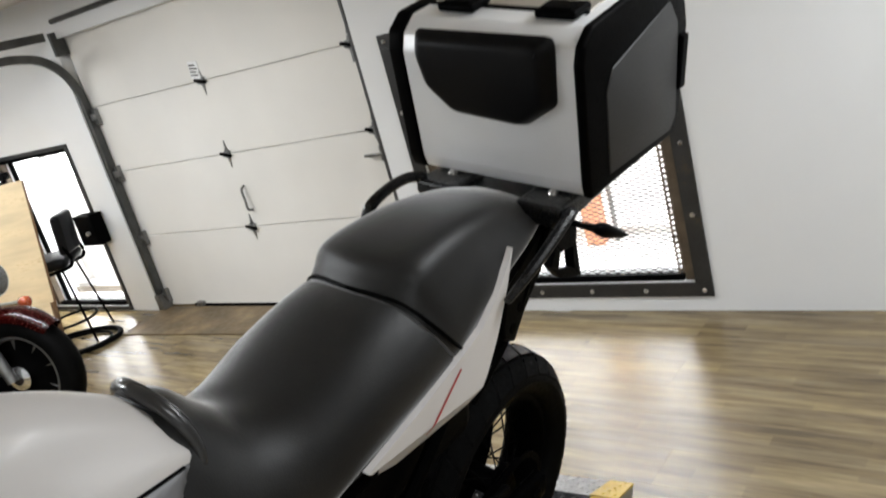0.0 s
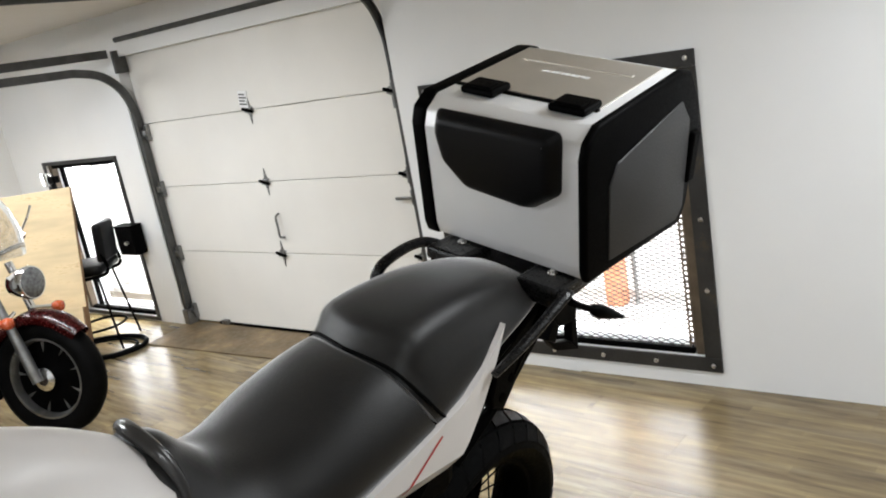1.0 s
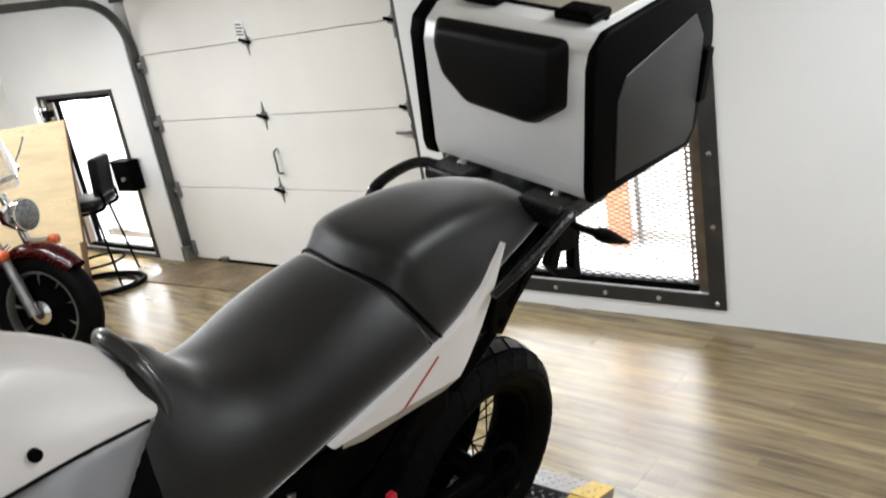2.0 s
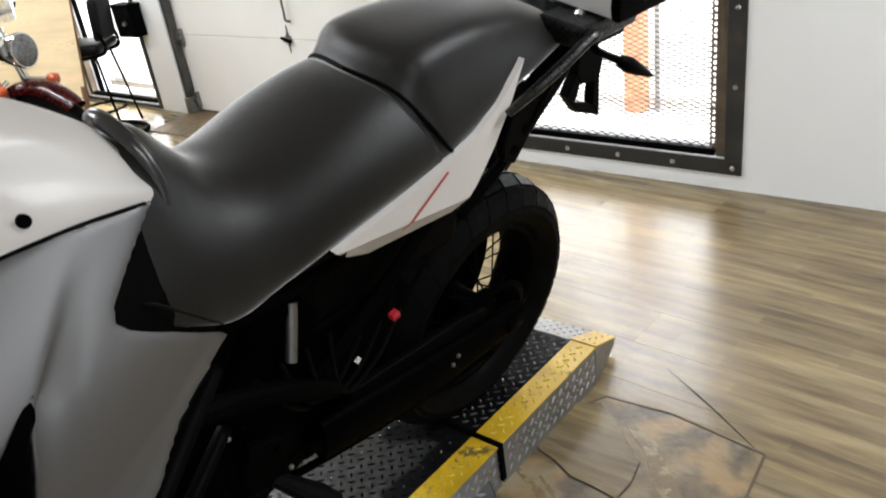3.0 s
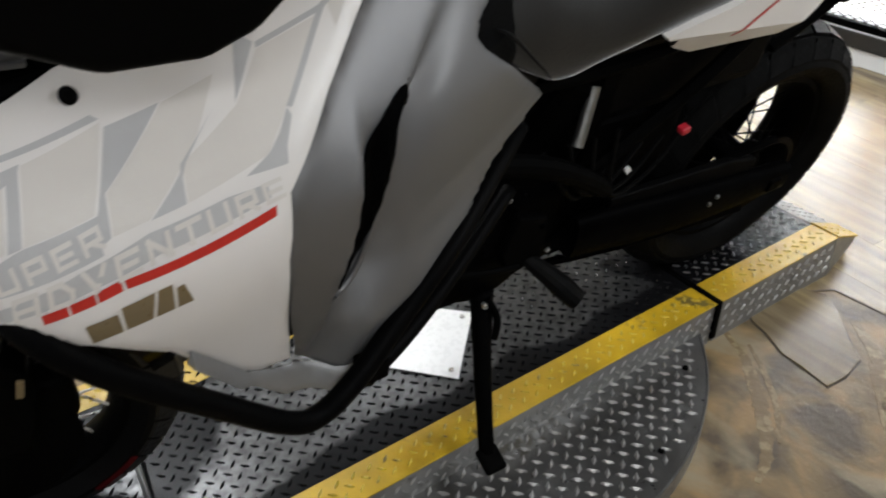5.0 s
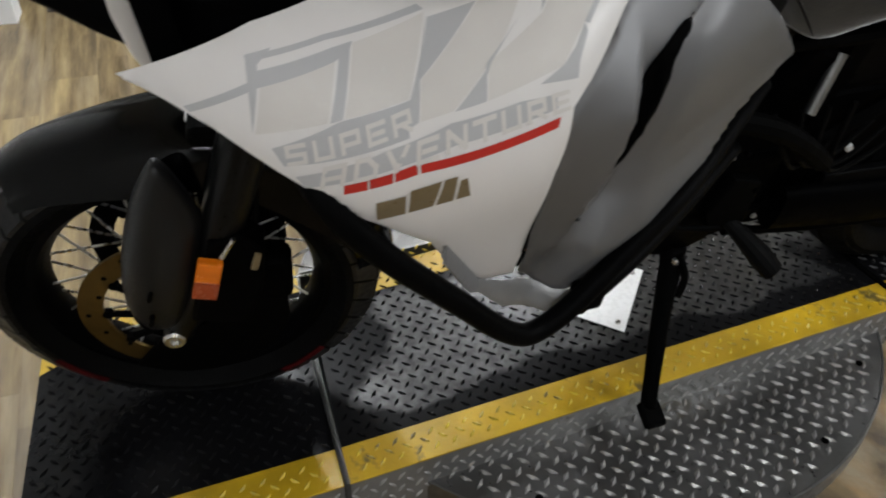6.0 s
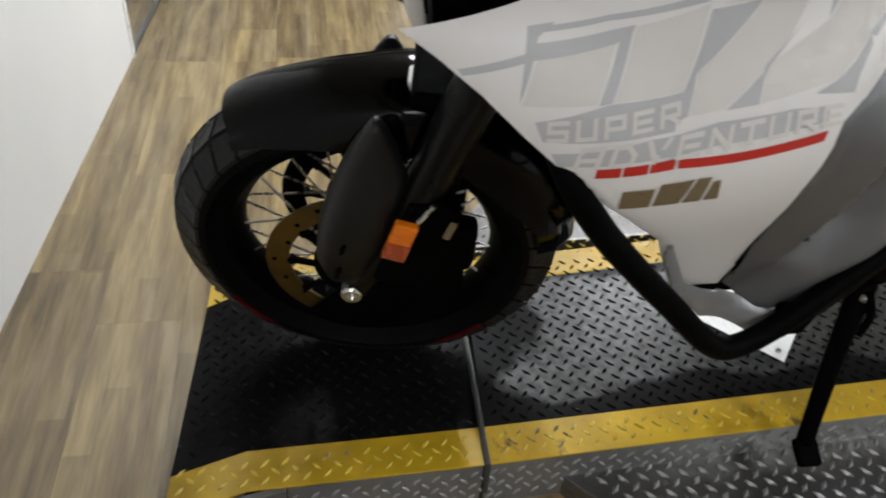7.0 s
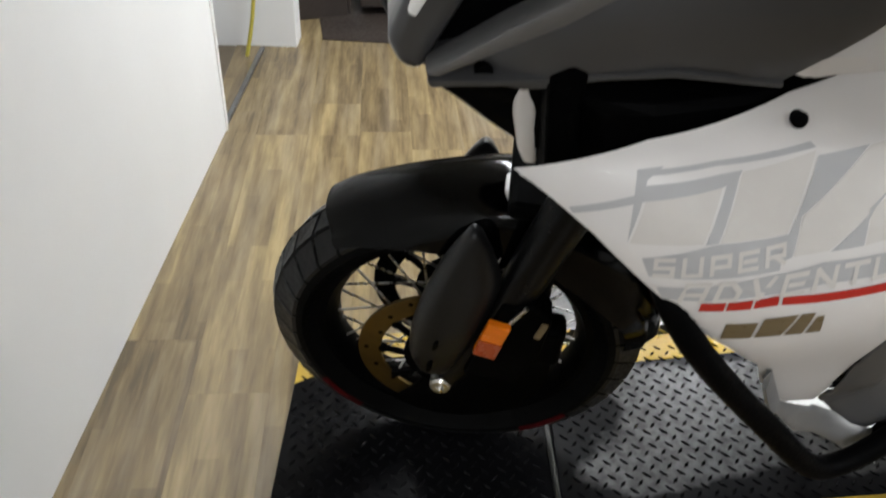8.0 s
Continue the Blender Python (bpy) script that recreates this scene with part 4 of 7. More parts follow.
WHITE_EDGE = [(-0.768, 0.930), (-0.735, 0.916), (-0.70, 0.898), (-0.64, 0.857), (-0.60, 0.828), (-0.56, 0.797), (-0.517, 0.757), (-0.492, 0.705), (-0.458, 0.648), (-0.425, 0.618), (-0.386, 0.612),
              (-0.391, 0.70), (-0.395, 0.82), (-0.385, 0.891), (-0.320, 0.940), (-0.203, 1.008), (-0.30, 1.024), (-0.42, 1.014), (-0.54, 0.998), (-0.66, 0.970)]
SILVER_EDGE = [(-0.380, 0.612), (-0.3895, 0.70), (-0.3935, 0.82), (-0.3835, 0.8895), (-0.3185, 0.9385), (-0.20, 1.006), (-0.115, 1.000), (0.010, 0.977), (-0.006, 0.969), (-0.054, 0.945), (-0.101, 0.920), (-0.108, 0.907), (-0.096, 0.892), (-0.041, 0.847),
               (0.046, 0.764), (0.060, 0.747), (0.0, 0.742), (-0.062, 0.734), (-0.112, 0.710), (-0.20, 0.644), (-0.28, 0.598), (-0.34, 0.580)]
LIP_TOP = ((-0.500, 0.750), (-0.438, 0.634), (-0.400, 0.608), (-0.341, 0.594), (-0.312, 0.600))
LIP_EDGE = [*LIP_TOP, (-0.302, 0.590), (-0.325, 0.566), (-0.400, 0.572), (-0.455, 0.636), (-0.506, 0.738)]
DUCT = [(-0.228, 0.916), (-0.238, 0.887), (-0.258, 0.838), (-0.281, 0.77), (-0.301, 0.721), (-0.317, 0.704), (-0.336, 0.722), (-0.329, 0.77), (-0.313, 0.845), (-0.303, 0.878), (-0.262, 0.906)]


def silver_relief(y, z):
    """A channel that runs up from the duct, steep on its front side, and a flared lower wing."""
    line_y = -0.217 + (z - 0.90) * 1.35 if z > 0.888 else -0.233 + (z - 0.888) * 0.42
    d = y - line_y
    depth = 0.024 * (min(1.0, max(0.0, (0.99 - z) / 0.09)) ** 2 if z > 0.9 else 1.0) * max(0.0, min(1.0, (z - 0.66) / 0.06))
    dip = -depth * math.exp(-(d / (0.011 if d < 0 else 0.036)) ** 2)
    crease = 0.745 - 1.65 * max(0.0, -0.292 - y) - 0.3 * max(0.0, -0.235 - max(y, -0.292))
    wing = 0.45 * max(0.0, min(crease - z, 0.075)) + 0.004 * math.exp(-((z - crease) / 0.012) ** 2)
    along = y + 0.312 - (z - 0.87) * 0.23
    fade = max(0.0, min(1.0, (0.93 - z) / 0.06)) * max(0.0, min(1.0, (z - 0.60) / 0.08))
    ridge = 0.018 * fade * (max(0.0, 1 + along / 0.06) if along < 0 else math.exp(-(along / 0.007) ** 2))
    slot = -0.010 * math.exp(-((along - 0.024) / 0.015) ** 2) * max(0.0, min(1.0, (0.91 - z) / 0.04)) * max(0.0, min(1.0, (z - 0.69) / 0.04))
    return dip + wing + ridge + slot


def lip_flare(y, z):
    """The lower lip turns outward below its upper line."""
    line = float(np.interp(y, [p[0] for p in LIP_TOP], [p[1] for p in LIP_TOP]))
    return silver_relief(y, z) * max(0.0, min(1.0, (y + 0.42) / 0.08)) + 0.55 * max(0.0, min(0.045, line - z))


def flank(side):
    word = "fairing"
    panel = part("side_fairing", on_side(WHITE_EDGE, 0.0, 0.005, 0.011, side=side, round_edge=0.002), WHITE_PAINT, bike, "glossy white side fairing", 40)
    part("vent_panel", on_side(SILVER_EDGE, -0.002, 0.005, 0.007, side=side, curve=silver_relief, round_edge=0.003), SILVER_PAINT, bike, "silver side panel with a dark air duct", 50)
    part("lower_lip", on_side(LIP_EDGE, 0.005, 0.006, 0.006, side=side, curve=lip_flare, round_edge=0.002), LIT_SILVER, bike, "silver lower lip lightened for the light it catches", 40)
    part("air_duct", on_side(resample(DUCT, 3), -0.003, 0.002, 0.011, side=side, curve=lambda y, z: silver_relief(y, z) + 0.0055), DARK_METAL, bike, "black air duct slot")
    lip = [(-0.222, 0.918), (-0.231, 0.890), (-0.250, 0.842), (-0.273, 0.774), (-0.294, 0.720), (-0.315, 0.697), (-0.336, 0.708), (-0.343, 0.735)]
    part("duct_lip", tube([(side * (side_x(y, z) + silver_relief(y, z) + 0.0015), y, z) for y, z in lip], [0.001, 0.0025, 0.003, 0.0032, 0.0038, 0.0045, 0.004, 0.0015], 8, 5), SILVER_PAINT, bike, "silver lip round the duct", 180)
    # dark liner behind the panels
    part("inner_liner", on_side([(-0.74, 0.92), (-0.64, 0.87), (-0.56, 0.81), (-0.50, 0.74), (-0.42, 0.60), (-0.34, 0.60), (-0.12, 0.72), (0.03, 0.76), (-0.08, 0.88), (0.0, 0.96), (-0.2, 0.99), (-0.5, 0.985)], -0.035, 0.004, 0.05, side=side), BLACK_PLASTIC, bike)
    part("fairing_screw", moved(lathe([(-0.006, 0.0075), (0.004, 0.0075), (0.005, 0.004)], 14, "X"), Matrix.Translation((side * (side_x(-0.535, 0.986) + 0.001), -0.535, 0.986)) @ Matrix.Rotation(-side * 0.5, 4, "Y")), BLACK_PLASTIC, panel, "black screw")
    return panel


for s in (1, -1):
    part("seat_tray", on_side([(-0.128, 0.905), (-0.122, 0.868), (0.045, 0.757), (0.10, 0.775), (0.14, 0.80), (0.10, 0.86), (0.03, 0.96), (-0.05, 0.945)], -0.016, 0.02, 0.03, side=s), BLACK_PLASTIC, bike, "black plastic ledge under the seat")
part("seat_base", block(-0.125, 0.125, -0.03, 0.56, 0.765, 0.86, 0.02), BLACK_PLASTIC, bike)
left_fairing = flank(1)
flank(-1)


def decal(name, points, off, material, label, grid=0.011):
    return part(name, on_side(points, off, 0.0, grid), material, left_fairing, label)


for shape in ([(-0.669, 0.953), (-0.648, 0.958), (-0.661, 0.948), (-0.664, 0.935), (-0.673, 0.902), (-0.671, 0.933)],
              [(-0.67, 0.952), (-0.606, 0.965), (-0.525, 0.975), (-0.52, 0.972), (-0.606, 0.962), (-0.668, 0.949)],
              [(-0.722, 0.915), (-0.668, 0.938), (-0.664, 0.944), (-0.602, 0.958), (-0.584, 0.961), (-0.587, 0.957), (-0.6, 0.951), (-0.664, 0.934), (-0.718, 0.911)],
              [(-0.597, 0.953), (-0.587, 0.957), (-0.602, 0.917), (-0.612, 0.9145)],
              [(-0.518, 0.968), (-0.471, 0.971), (-0.534, 0.937), (-0.54, 0.912), (-0.548, 0.91), (-0.544, 0.927)],
              [(-0.449, 0.95), (-0.432, 0.959), (-0.472, 0.939), (-0.477, 0.917), (-0.507, 0.915)],
              [(-0.390, 0.991), (-0.376, 0.983), (-0.410, 0.958)], [(-0.302, 0.988), (-0.296, 0.986), (-0.361, 0.943), (-0.366, 0.945)],
              [(-0.366, 0.9445), (-0.364, 0.939), (-0.377, 0.924), (-0.381, 0.913), (-0.422, 0.918), (-0.395, 0.925), (-0.380, 0.933)],
              [(-0.374, 0.9825), (-0.302, 0.9885), (-0.246, 1.002), (-0.247, 0.998), (-0.299, 0.9855), (-0.375, 0.9795)]):
    decal("grey_shape", shape, 0.0007, DECAL_GREY, "pale grey graphic shape")
for shape in ([(-0.660, 0.942), (-0.600, 0.952), (-0.614, 0.9145), (-0.671, 0.9015), (-0.662, 0.933)], [(-0.584, 0.960), (-0.520, 0.9705), (-0.546, 0.927), (-0.600, 0.9175)],
              [(-0.470, 0.9705), (-0.420, 0.975), (-0.4495, 0.951), (-0.5085, 0.9155), (-0.5385, 0.912), (-0.5325, 0.937)],
              [(-0.409, 0.957), (-0.375, 0.979), (-0.304, 0.984), (-0.367, 0.9445), (-0.3965, 0.9245), (-0.4755, 0.917), (-0.4705, 0.939)], [(-0.291, 0.987), (-0.245, 1.001), (-0.2905, 0.973)]):
    decal("pale_slab", shape, 0.0005, DECAL_LIGHT, "pale slanted graphic shape")
decal("red_bar", [(-0.540, 0.8715), (-0.404, 0.881), (-0.402, 0.8895), (-0.541, 0.880)], 0.0012, DECAL_RED, "red stripe")
for shape in ([(-0.577, 0.818), (-0.552, 0.8245), (-0.553, 0.8485), (-0.579, 0.842)], [(-0.549, 0.8255), (-0.527, 0.830), (-0.521, 0.860), (-0.549, 0.854)],
              [(-0.524, 0.8305), (-0.508, 0.8325), (-0.506, 0.862), (-0.518, 0.8605)], [(-0.505, 0.833), (-0.491, 0.834), (-0.4965, 0.858), (-0.503, 0.8565)]):
    decal("olive_shape", shape, 0.0012, DECAL_OLIVE, "olive slanted emblem shape")
for k in range(3):
    y, z = -0.606 + k * 0.0215, 0.853 + k * 0.0062
    decal("red_bar", [(y, z), (y + 0.0195, z + 0.0054), (y + 0.0195, z + 0.0154), (y, z + 0.010)], 0.0012, DECAL_RED, "short red bar")

# square-cut letters as strokes in a unit cell
STROKES = {"S": [[(1, 1), (0, 1), (0, 0.5), (1, 0.5), (1, 0), (0, 0)]], "U": [[(0, 1), (0, 0), (1, 0), (1, 1)]], "P": [[(0, 0), (0, 1), (1, 1), (1, 0.42), (0.25, 0.42)]],
           "E": [[(1, 1), (0, 1), (0, 0), (1, 0)], [(0.3, 0.5), (0.9, 0.5)]], "R": [[(0, 0), (0, 1), (1, 1), (1, 0.45), (0.25, 0.45)], [(0.5, 0.4), (1, 0)]],
           "A": [[(0, 0), (0, 1), (1, 1), (1, 0)], [(0.25, 0.42), (0.8, 0.42)]], "D": [[(0, 0), (0, 1), (0.55, 1), (1, 0.5), (1, 0), (0.2, 0)]], "V": [[(0, 1), (0.5, 0), (1, 1)]],
           "N": [[(0, 0), (0, 1), (1, 0), (1, 1)]], "T": [[(-0.1, 1), (1.1, 1)], [(0.5, 0.85), (0.5, 0)]]}


def lettering(text, corners, material, label, weight=0.13, bow=0.0, gap=0.42, off=0.0016):
    """A printed word on the left flank between its lower left, lower right, upper right and upper left (y, z)."""
    (ay, az), (by, bz), (cy, cz), (dy, dz) = corners
    total = len(text) * (1 + gap) - gap
    bm = bmesh.new()
    count = 0
    for n, char in enumerate(text):
        for line in STROKES[char]:
            for (u0, v0), (u1, v1) in zip(line, line[1:]):
                d = Vector((u1 - u0, v1 - v0)).normalized() * weight
                side_way = Vector((-d.y, d.x))
                ring_pts = []
                for u, v, e, k in ((u0, v0, -1, -1), (u1, v1, 1, -1), (u1, v1, 1, 1), (u0, v0, -1, 1)):
                    u, v = u + d.x * e + side_way.x * k, v + d.y * e + side_way.y * k
                    s, q = (n * (1 + gap) + u * 0.86 + 0.07) / total, v * 0.8 + 0.1
                    y = (ay + (by - ay) * s) * (1 - q) + (dy + (cy - dy) * s) * q
                    z = (az + (bz - az) * s) * (1 - q) + (dz + (cz - dz) * s) * q + bow * 4 * s * (1 - s)
                    ring_pts.append(bm.verts.new((side_x(y, z) + off + 0.00006 * (count % 7), y, z)))
                bm.faces.new(ring_pts)
                count += 1
    return part("lettering", bm, material, left_fairing, label)


lettering("SUPER", ((-0.649, 0.878), (-0.546, 0.9075), (-0.547, 0.9225), (-0.650, 0.896)), DECAL_LIGHT, "pale printed word", bow=0.001)
lettering("ADVENTURE", ((-0.625, 0.858), (-0.391, 0.8925), (-0.393, 0.9085), (-0.621, 0.881)), DECAL_LIGHT, "pale printed word", bow=0.0105)
decal("word_backing", [(-0.66, 0.892), (-0.607, 0.915), (-0.6, 0.917), (-0.548, 0.926), (-0.543, 0.927), (-0.54, 0.912), (-0.549, 0.908), (-0.549, 0.902), (-0.652, 0.877)], 0.0009, DECAL_GREY, "grey backing of a word")
decal("word_backing", [(-0.644, 0.868), (-0.569, 0.894), (-0.512, 0.908), (-0.443, 0.911), (-0.406, 0.908), (-0.405, 0.897), (-0.509, 0.891), (-0.561, 0.879), (-0.619, 0.862), (-0.637, 0.857)], 0.0011, DECAL_GREY, "grey backing of a word")

# tank and seat
part("tank_cover", loft([mirrored([(0, -0.50, 1.14), (0.06, -0.50, 1.125), (0.115, -0.50, 1.07), (0.19, -0.50, 0.99), (0.14, -0.50, 0.97)]),
                         mirrored([(0, -0.36, 1.165), (0.055, -0.36, 1.145), (0.105, -0.36, 1.085), (0.150, -0.36, 1.022), (0.12, -0.36, 0.98)]),
                         mirrored([(0, -0.20, 1.155), (0.05, -0.20, 1.13), (0.088, -0.20, 1.08), (0.125, -0.20, 1.013), (0.10, -0.20, 0.98)]),
                         mirrored([(0, -0.10, 1.112), (0.045, -0.10, 1.09), (0.078, -0.10, 1.05), (0.112, -0.10, 1.005), (0.09, -0.10, 0.97)]),
                         mirrored([(0, -0.02, 1.055), (0.04, -0.02, 1.042), (0.068, -0.01, 1.012), (0.090, 0.0, 0.985), (0.07, 0.0, 0.955)]),
                         mirrored([(0, 0.005, 1.025), (0.035, 0.01, 1.015), (0.058, 0.018, 0.99), (0.078, 0.022, 0.972), (0.06, 0.02, 0.945)])], 5, 4), WHITE_PAINT, bike, "glossy white tank cover", 60)
part("fairing_screw", moved(lathe([(-0.006, 0.0078), (0.009, 0.0078)], 16, "X"), Matrix.Translation((0.107, -0.147, 1.027)) @ Matrix.Rotation(-0.35, 4, "Y")), BLACK_PLASTIC, bike, "black screw")
for s in (1, -1):
    part("tank_seam", tube([(s * 0.143, -0.30, 1.013), (s * 0.127, -0.20, 1.007), (s * 0.114, -0.10, 0.999), (s * 0.094, -0.005, 0.978)], 0.0025, 6), BLACK_PLASTIC, bike)
part("tank_lip", tube([(-0.088, 0.03, 0.960), (-0.066, 0.024, 1.004), (-0.037, 0.014, 1.034), (0, 0.009, 1.045), (0.037, 0.015, 1.035), (0.065, 0.024, 1.008), (0.085, 0.026, 0.974), (0.100, 0.010, 0.930)], [0.006, 0.010, 0.012, 0.012, 0.011, 0.010, 0.008, 0.004], 14), LIP_METAL, bike, "polished dark grey tank lip", 180)
# thin tubes stand in for the highlight along the tray edge
for s in (1, -1):
    part("ledge_rim", tube([(s * 0.156, -0.062, 0.893), (s * 0.163, -0.044, 0.884), (s * 0.164, 0.012, 0.828), (s * 0.158, 0.040, 0.798)], [0.001, 0.0022, 0.002, 0.001], 8), BLACK_VINYL, bike, "thin rim added for the highlight along the ledge", 180)


def ring(y0, y1, pts):
    """A seat section: half widths and heights, slanting from y0 on top to y1 at its lower edge."""
    n = len(pts) - 1
    return mirrored([(x, y0 + (y1 - y0) * (i / n) ** 1.2, z) for i, (x, z) in enumerate(pts)])


rider = [ring(0.016, -0.080, [(0, 1.036), (0.040, 1.027), (0.076, 0.986), (0.114, 0.932), (0.142, 0.886), (0.13, 0.86)]),
         ring(0.048, -0.048, [(0, 1.024), (0.050, 1.014), (0.090, 0.974), (0.126, 0.914), (0.150, 0.858), (0.13, 0.842)]),
         ring(0.085, 0.0, [(0, 0.982), (0.056, 0.974), (0.100, 0.941), (0.138, 0.888), (0.152, 0.822), (0.12, 0.808)]),
         ring(0.125, 0.065, [(0, 0.946), (0.06, 0.938), (0.110, 0.912), (0.144, 0.86), (0.150, 0.790), (0.11, 0.778)]),
         ring(0.18, 0.15, [(0, 0.940), (0.07, 0.932), (0.122, 0.898), (0.148, 0.845), (0.148, 0.80), (0.10, 0.79)]),
         ring(0.27, 0.27, [(0, 0.970), (0.085, 0.958), (0.138, 0.918), (0.158, 0.868), (0.150, 0.825), (0.10, 0.81)]),
         ring(0.345, 0.40, [(0, 0.992), (0.09, 0.978), (0.142, 0.932), (0.160, 0.885), (0.150, 0.845), (0.10, 0.83)]),
         ring(0.395, 0.500, [(0, 0.998), (0.09, 0.984), (0.142, 0.938), (0.158, 0.895), (0.150, 0.862), (0.10, 0.85)])]
part("rider_seat", loft(rider, 5, 4), SEAT, bike, "black textured rider seat", 70)
pillion = [ring(0.401, 0.508, [(0, 0.992), (0.09, 0.978), (0.138, 0.936), (0.156, 0.896), (0.148, 0.865), (0.10, 0.85)]),
           ring(0.415, 0.522, [(0, 1.012), (0.092, 1.002), (0.130, 0.955), (0.156, 0.905), (0.150, 0.872), (0.10, 0.86)]),
           ring(0.452, 0.555, [(0, 1.043), (0.094, 1.036), (0.124, 0.99), (0.152, 0.925), (0.150, 0.888), (0.10, 0.87)]),
           ring(0.60, 0.645, [(0, 1.052), (0.086, 1.044), (0.116, 1.005), (0.142, 0.955), (0.142, 0.925), (0.10, 0.91)]),
           ring(0.75, 0.75, [(0, 1.034), (0.075, 1.026), (0.102, 0.998), (0.128, 0.968), (0.128, 0.948), (0.09, 0.94)]),
           ring(0.85, 0.84, [(0, 1.004), (0.06, 0.999), (0.085, 0.982), (0.108, 0.965), (0.105, 0.952), (0.08, 0.945)])]
part("passenger_seat", loft(pillion, 5, 4), SEAT_BACK, bike, "dark grey textured passenger seat", 60)
part("seat_seam", tube([p + Vector((0, 0.002, 0.001)) for p in ring(0.398, 0.505, [(0, 0.998), (0.09, 0.985), (0.141, 0.940), (0.158, 0.897), (0.150, 0.866)])[:5]], 0.0035, 6), BLACK_PLASTIC, bike)
part("seat_seam", tube([Vector((-p.x, p.y + 0.002, p.z + 0.001)) for p in ring(0.398, 0.505, [(0, 0.998), (0.09, 0.985), (0.141, 0.940), (0.158, 0.897), (0.150, 0.866)])[:5]], 0.0035, 6), BLACK_PLASTIC, bike)


# tail
def tail_panel(side):
    edge = [(0.226, 0.822), (0.262, 0.790), (0.315, 0.764), (0.503, 0.759), (0.553, 0.80), (0.60, 0.853), (0.645, 0.92), (0.676, 0.985), (0.655, 0.968), (0.60, 0.93), (0.54, 0.90), (0.486, 0.884), (0.36, 0.850)]
    bm = bmesh.new()
    bm.faces.new([bm.verts.new((0, y, z)) for y, z in edge])
    for i in range(24):
        bmesh.ops.bisect_plane(bm, geom=bm.verts[:] + bm.edges[:] + bm.faces[:], plane_co=(0, 0.215 + i * 0.02, 0), plane_no=(0, 1, 0))
    bmesh.ops.bisect_plane(bm, geom=bm.verts[:] + bm.edges[:] + bm.faces[:], plane_co=(0, 0.226, 0.818), plane_no=(0, 0.115, 1))
    for i in range(14):
        bmesh.ops.bisect_plane(bm, geom=bm.verts[:] + bm.edges[:] + bm.faces[:], plane_co=(0, 0, 0.83 + i * 0.012), plane_no=(0, 0, 1))
    for v in bm.verts:
        y, z = v.co.y, v.co.z
        fold = z - 0.818 + (y - 0.226) * 0.115
        x = 0.168 - 0.30 * max(0, y - 0.52) ** 1.4
        x -= 0.55 * max(0.0, -fold)
        v.co.x = side * x
    bm.verts.index_update()
    inner = [bm.verts.new((v.co.x - side * 0.012, v.co.y, v.co.z)) for v in bm.verts[:]]
    rim = [e for e in bm.edges if len(e.link_faces) == 1]
    bridges = [(e.verts[0], e.verts[1], inner[e.verts[1].index], inner[e.verts[0].index]) for e in rim]
    for four in bridges:
        bm.faces.new(four)
    t = part("tail_panel", bm, WHITE_PAINT, bike, "white tail side panel with a thin red line", 20)
    if side > 0:
        bm = bmesh.new()
        a, b = Vector((0.1684, 0.371, 0.790)), Vector((0.1684, 0.468, 0.860))
        up = Vector((0, -0.0022, 0.0030))
        pairs = []
        for i in range(17):
            row = []
            for k in (-0.75, 0.75):
                p = a.lerp(b, i / 16) + up * k
                p.x = 0.1692 - 0.55 * max(0.0, 0.818 - (p.y - 0.226) * 0.115 - p.z)
                row.append(bm.verts.new(p))
            pairs.append(row)
        for p, q in zip(pairs, pairs[1:]):
            bm.faces.new((p[0], q[0], q[1], p[1]))
        part("red_line", bm, DECAL_RED, t, "thin red line")
        part("screw", moved(lathe([(-0.003, 0.008), (0.004, 0.008)], 10, "X"), Matrix.Translation((0.162, 0.243, 0.812))), BLACK_PLASTIC, t)


for s in (1, -1):
    tail_panel(s)

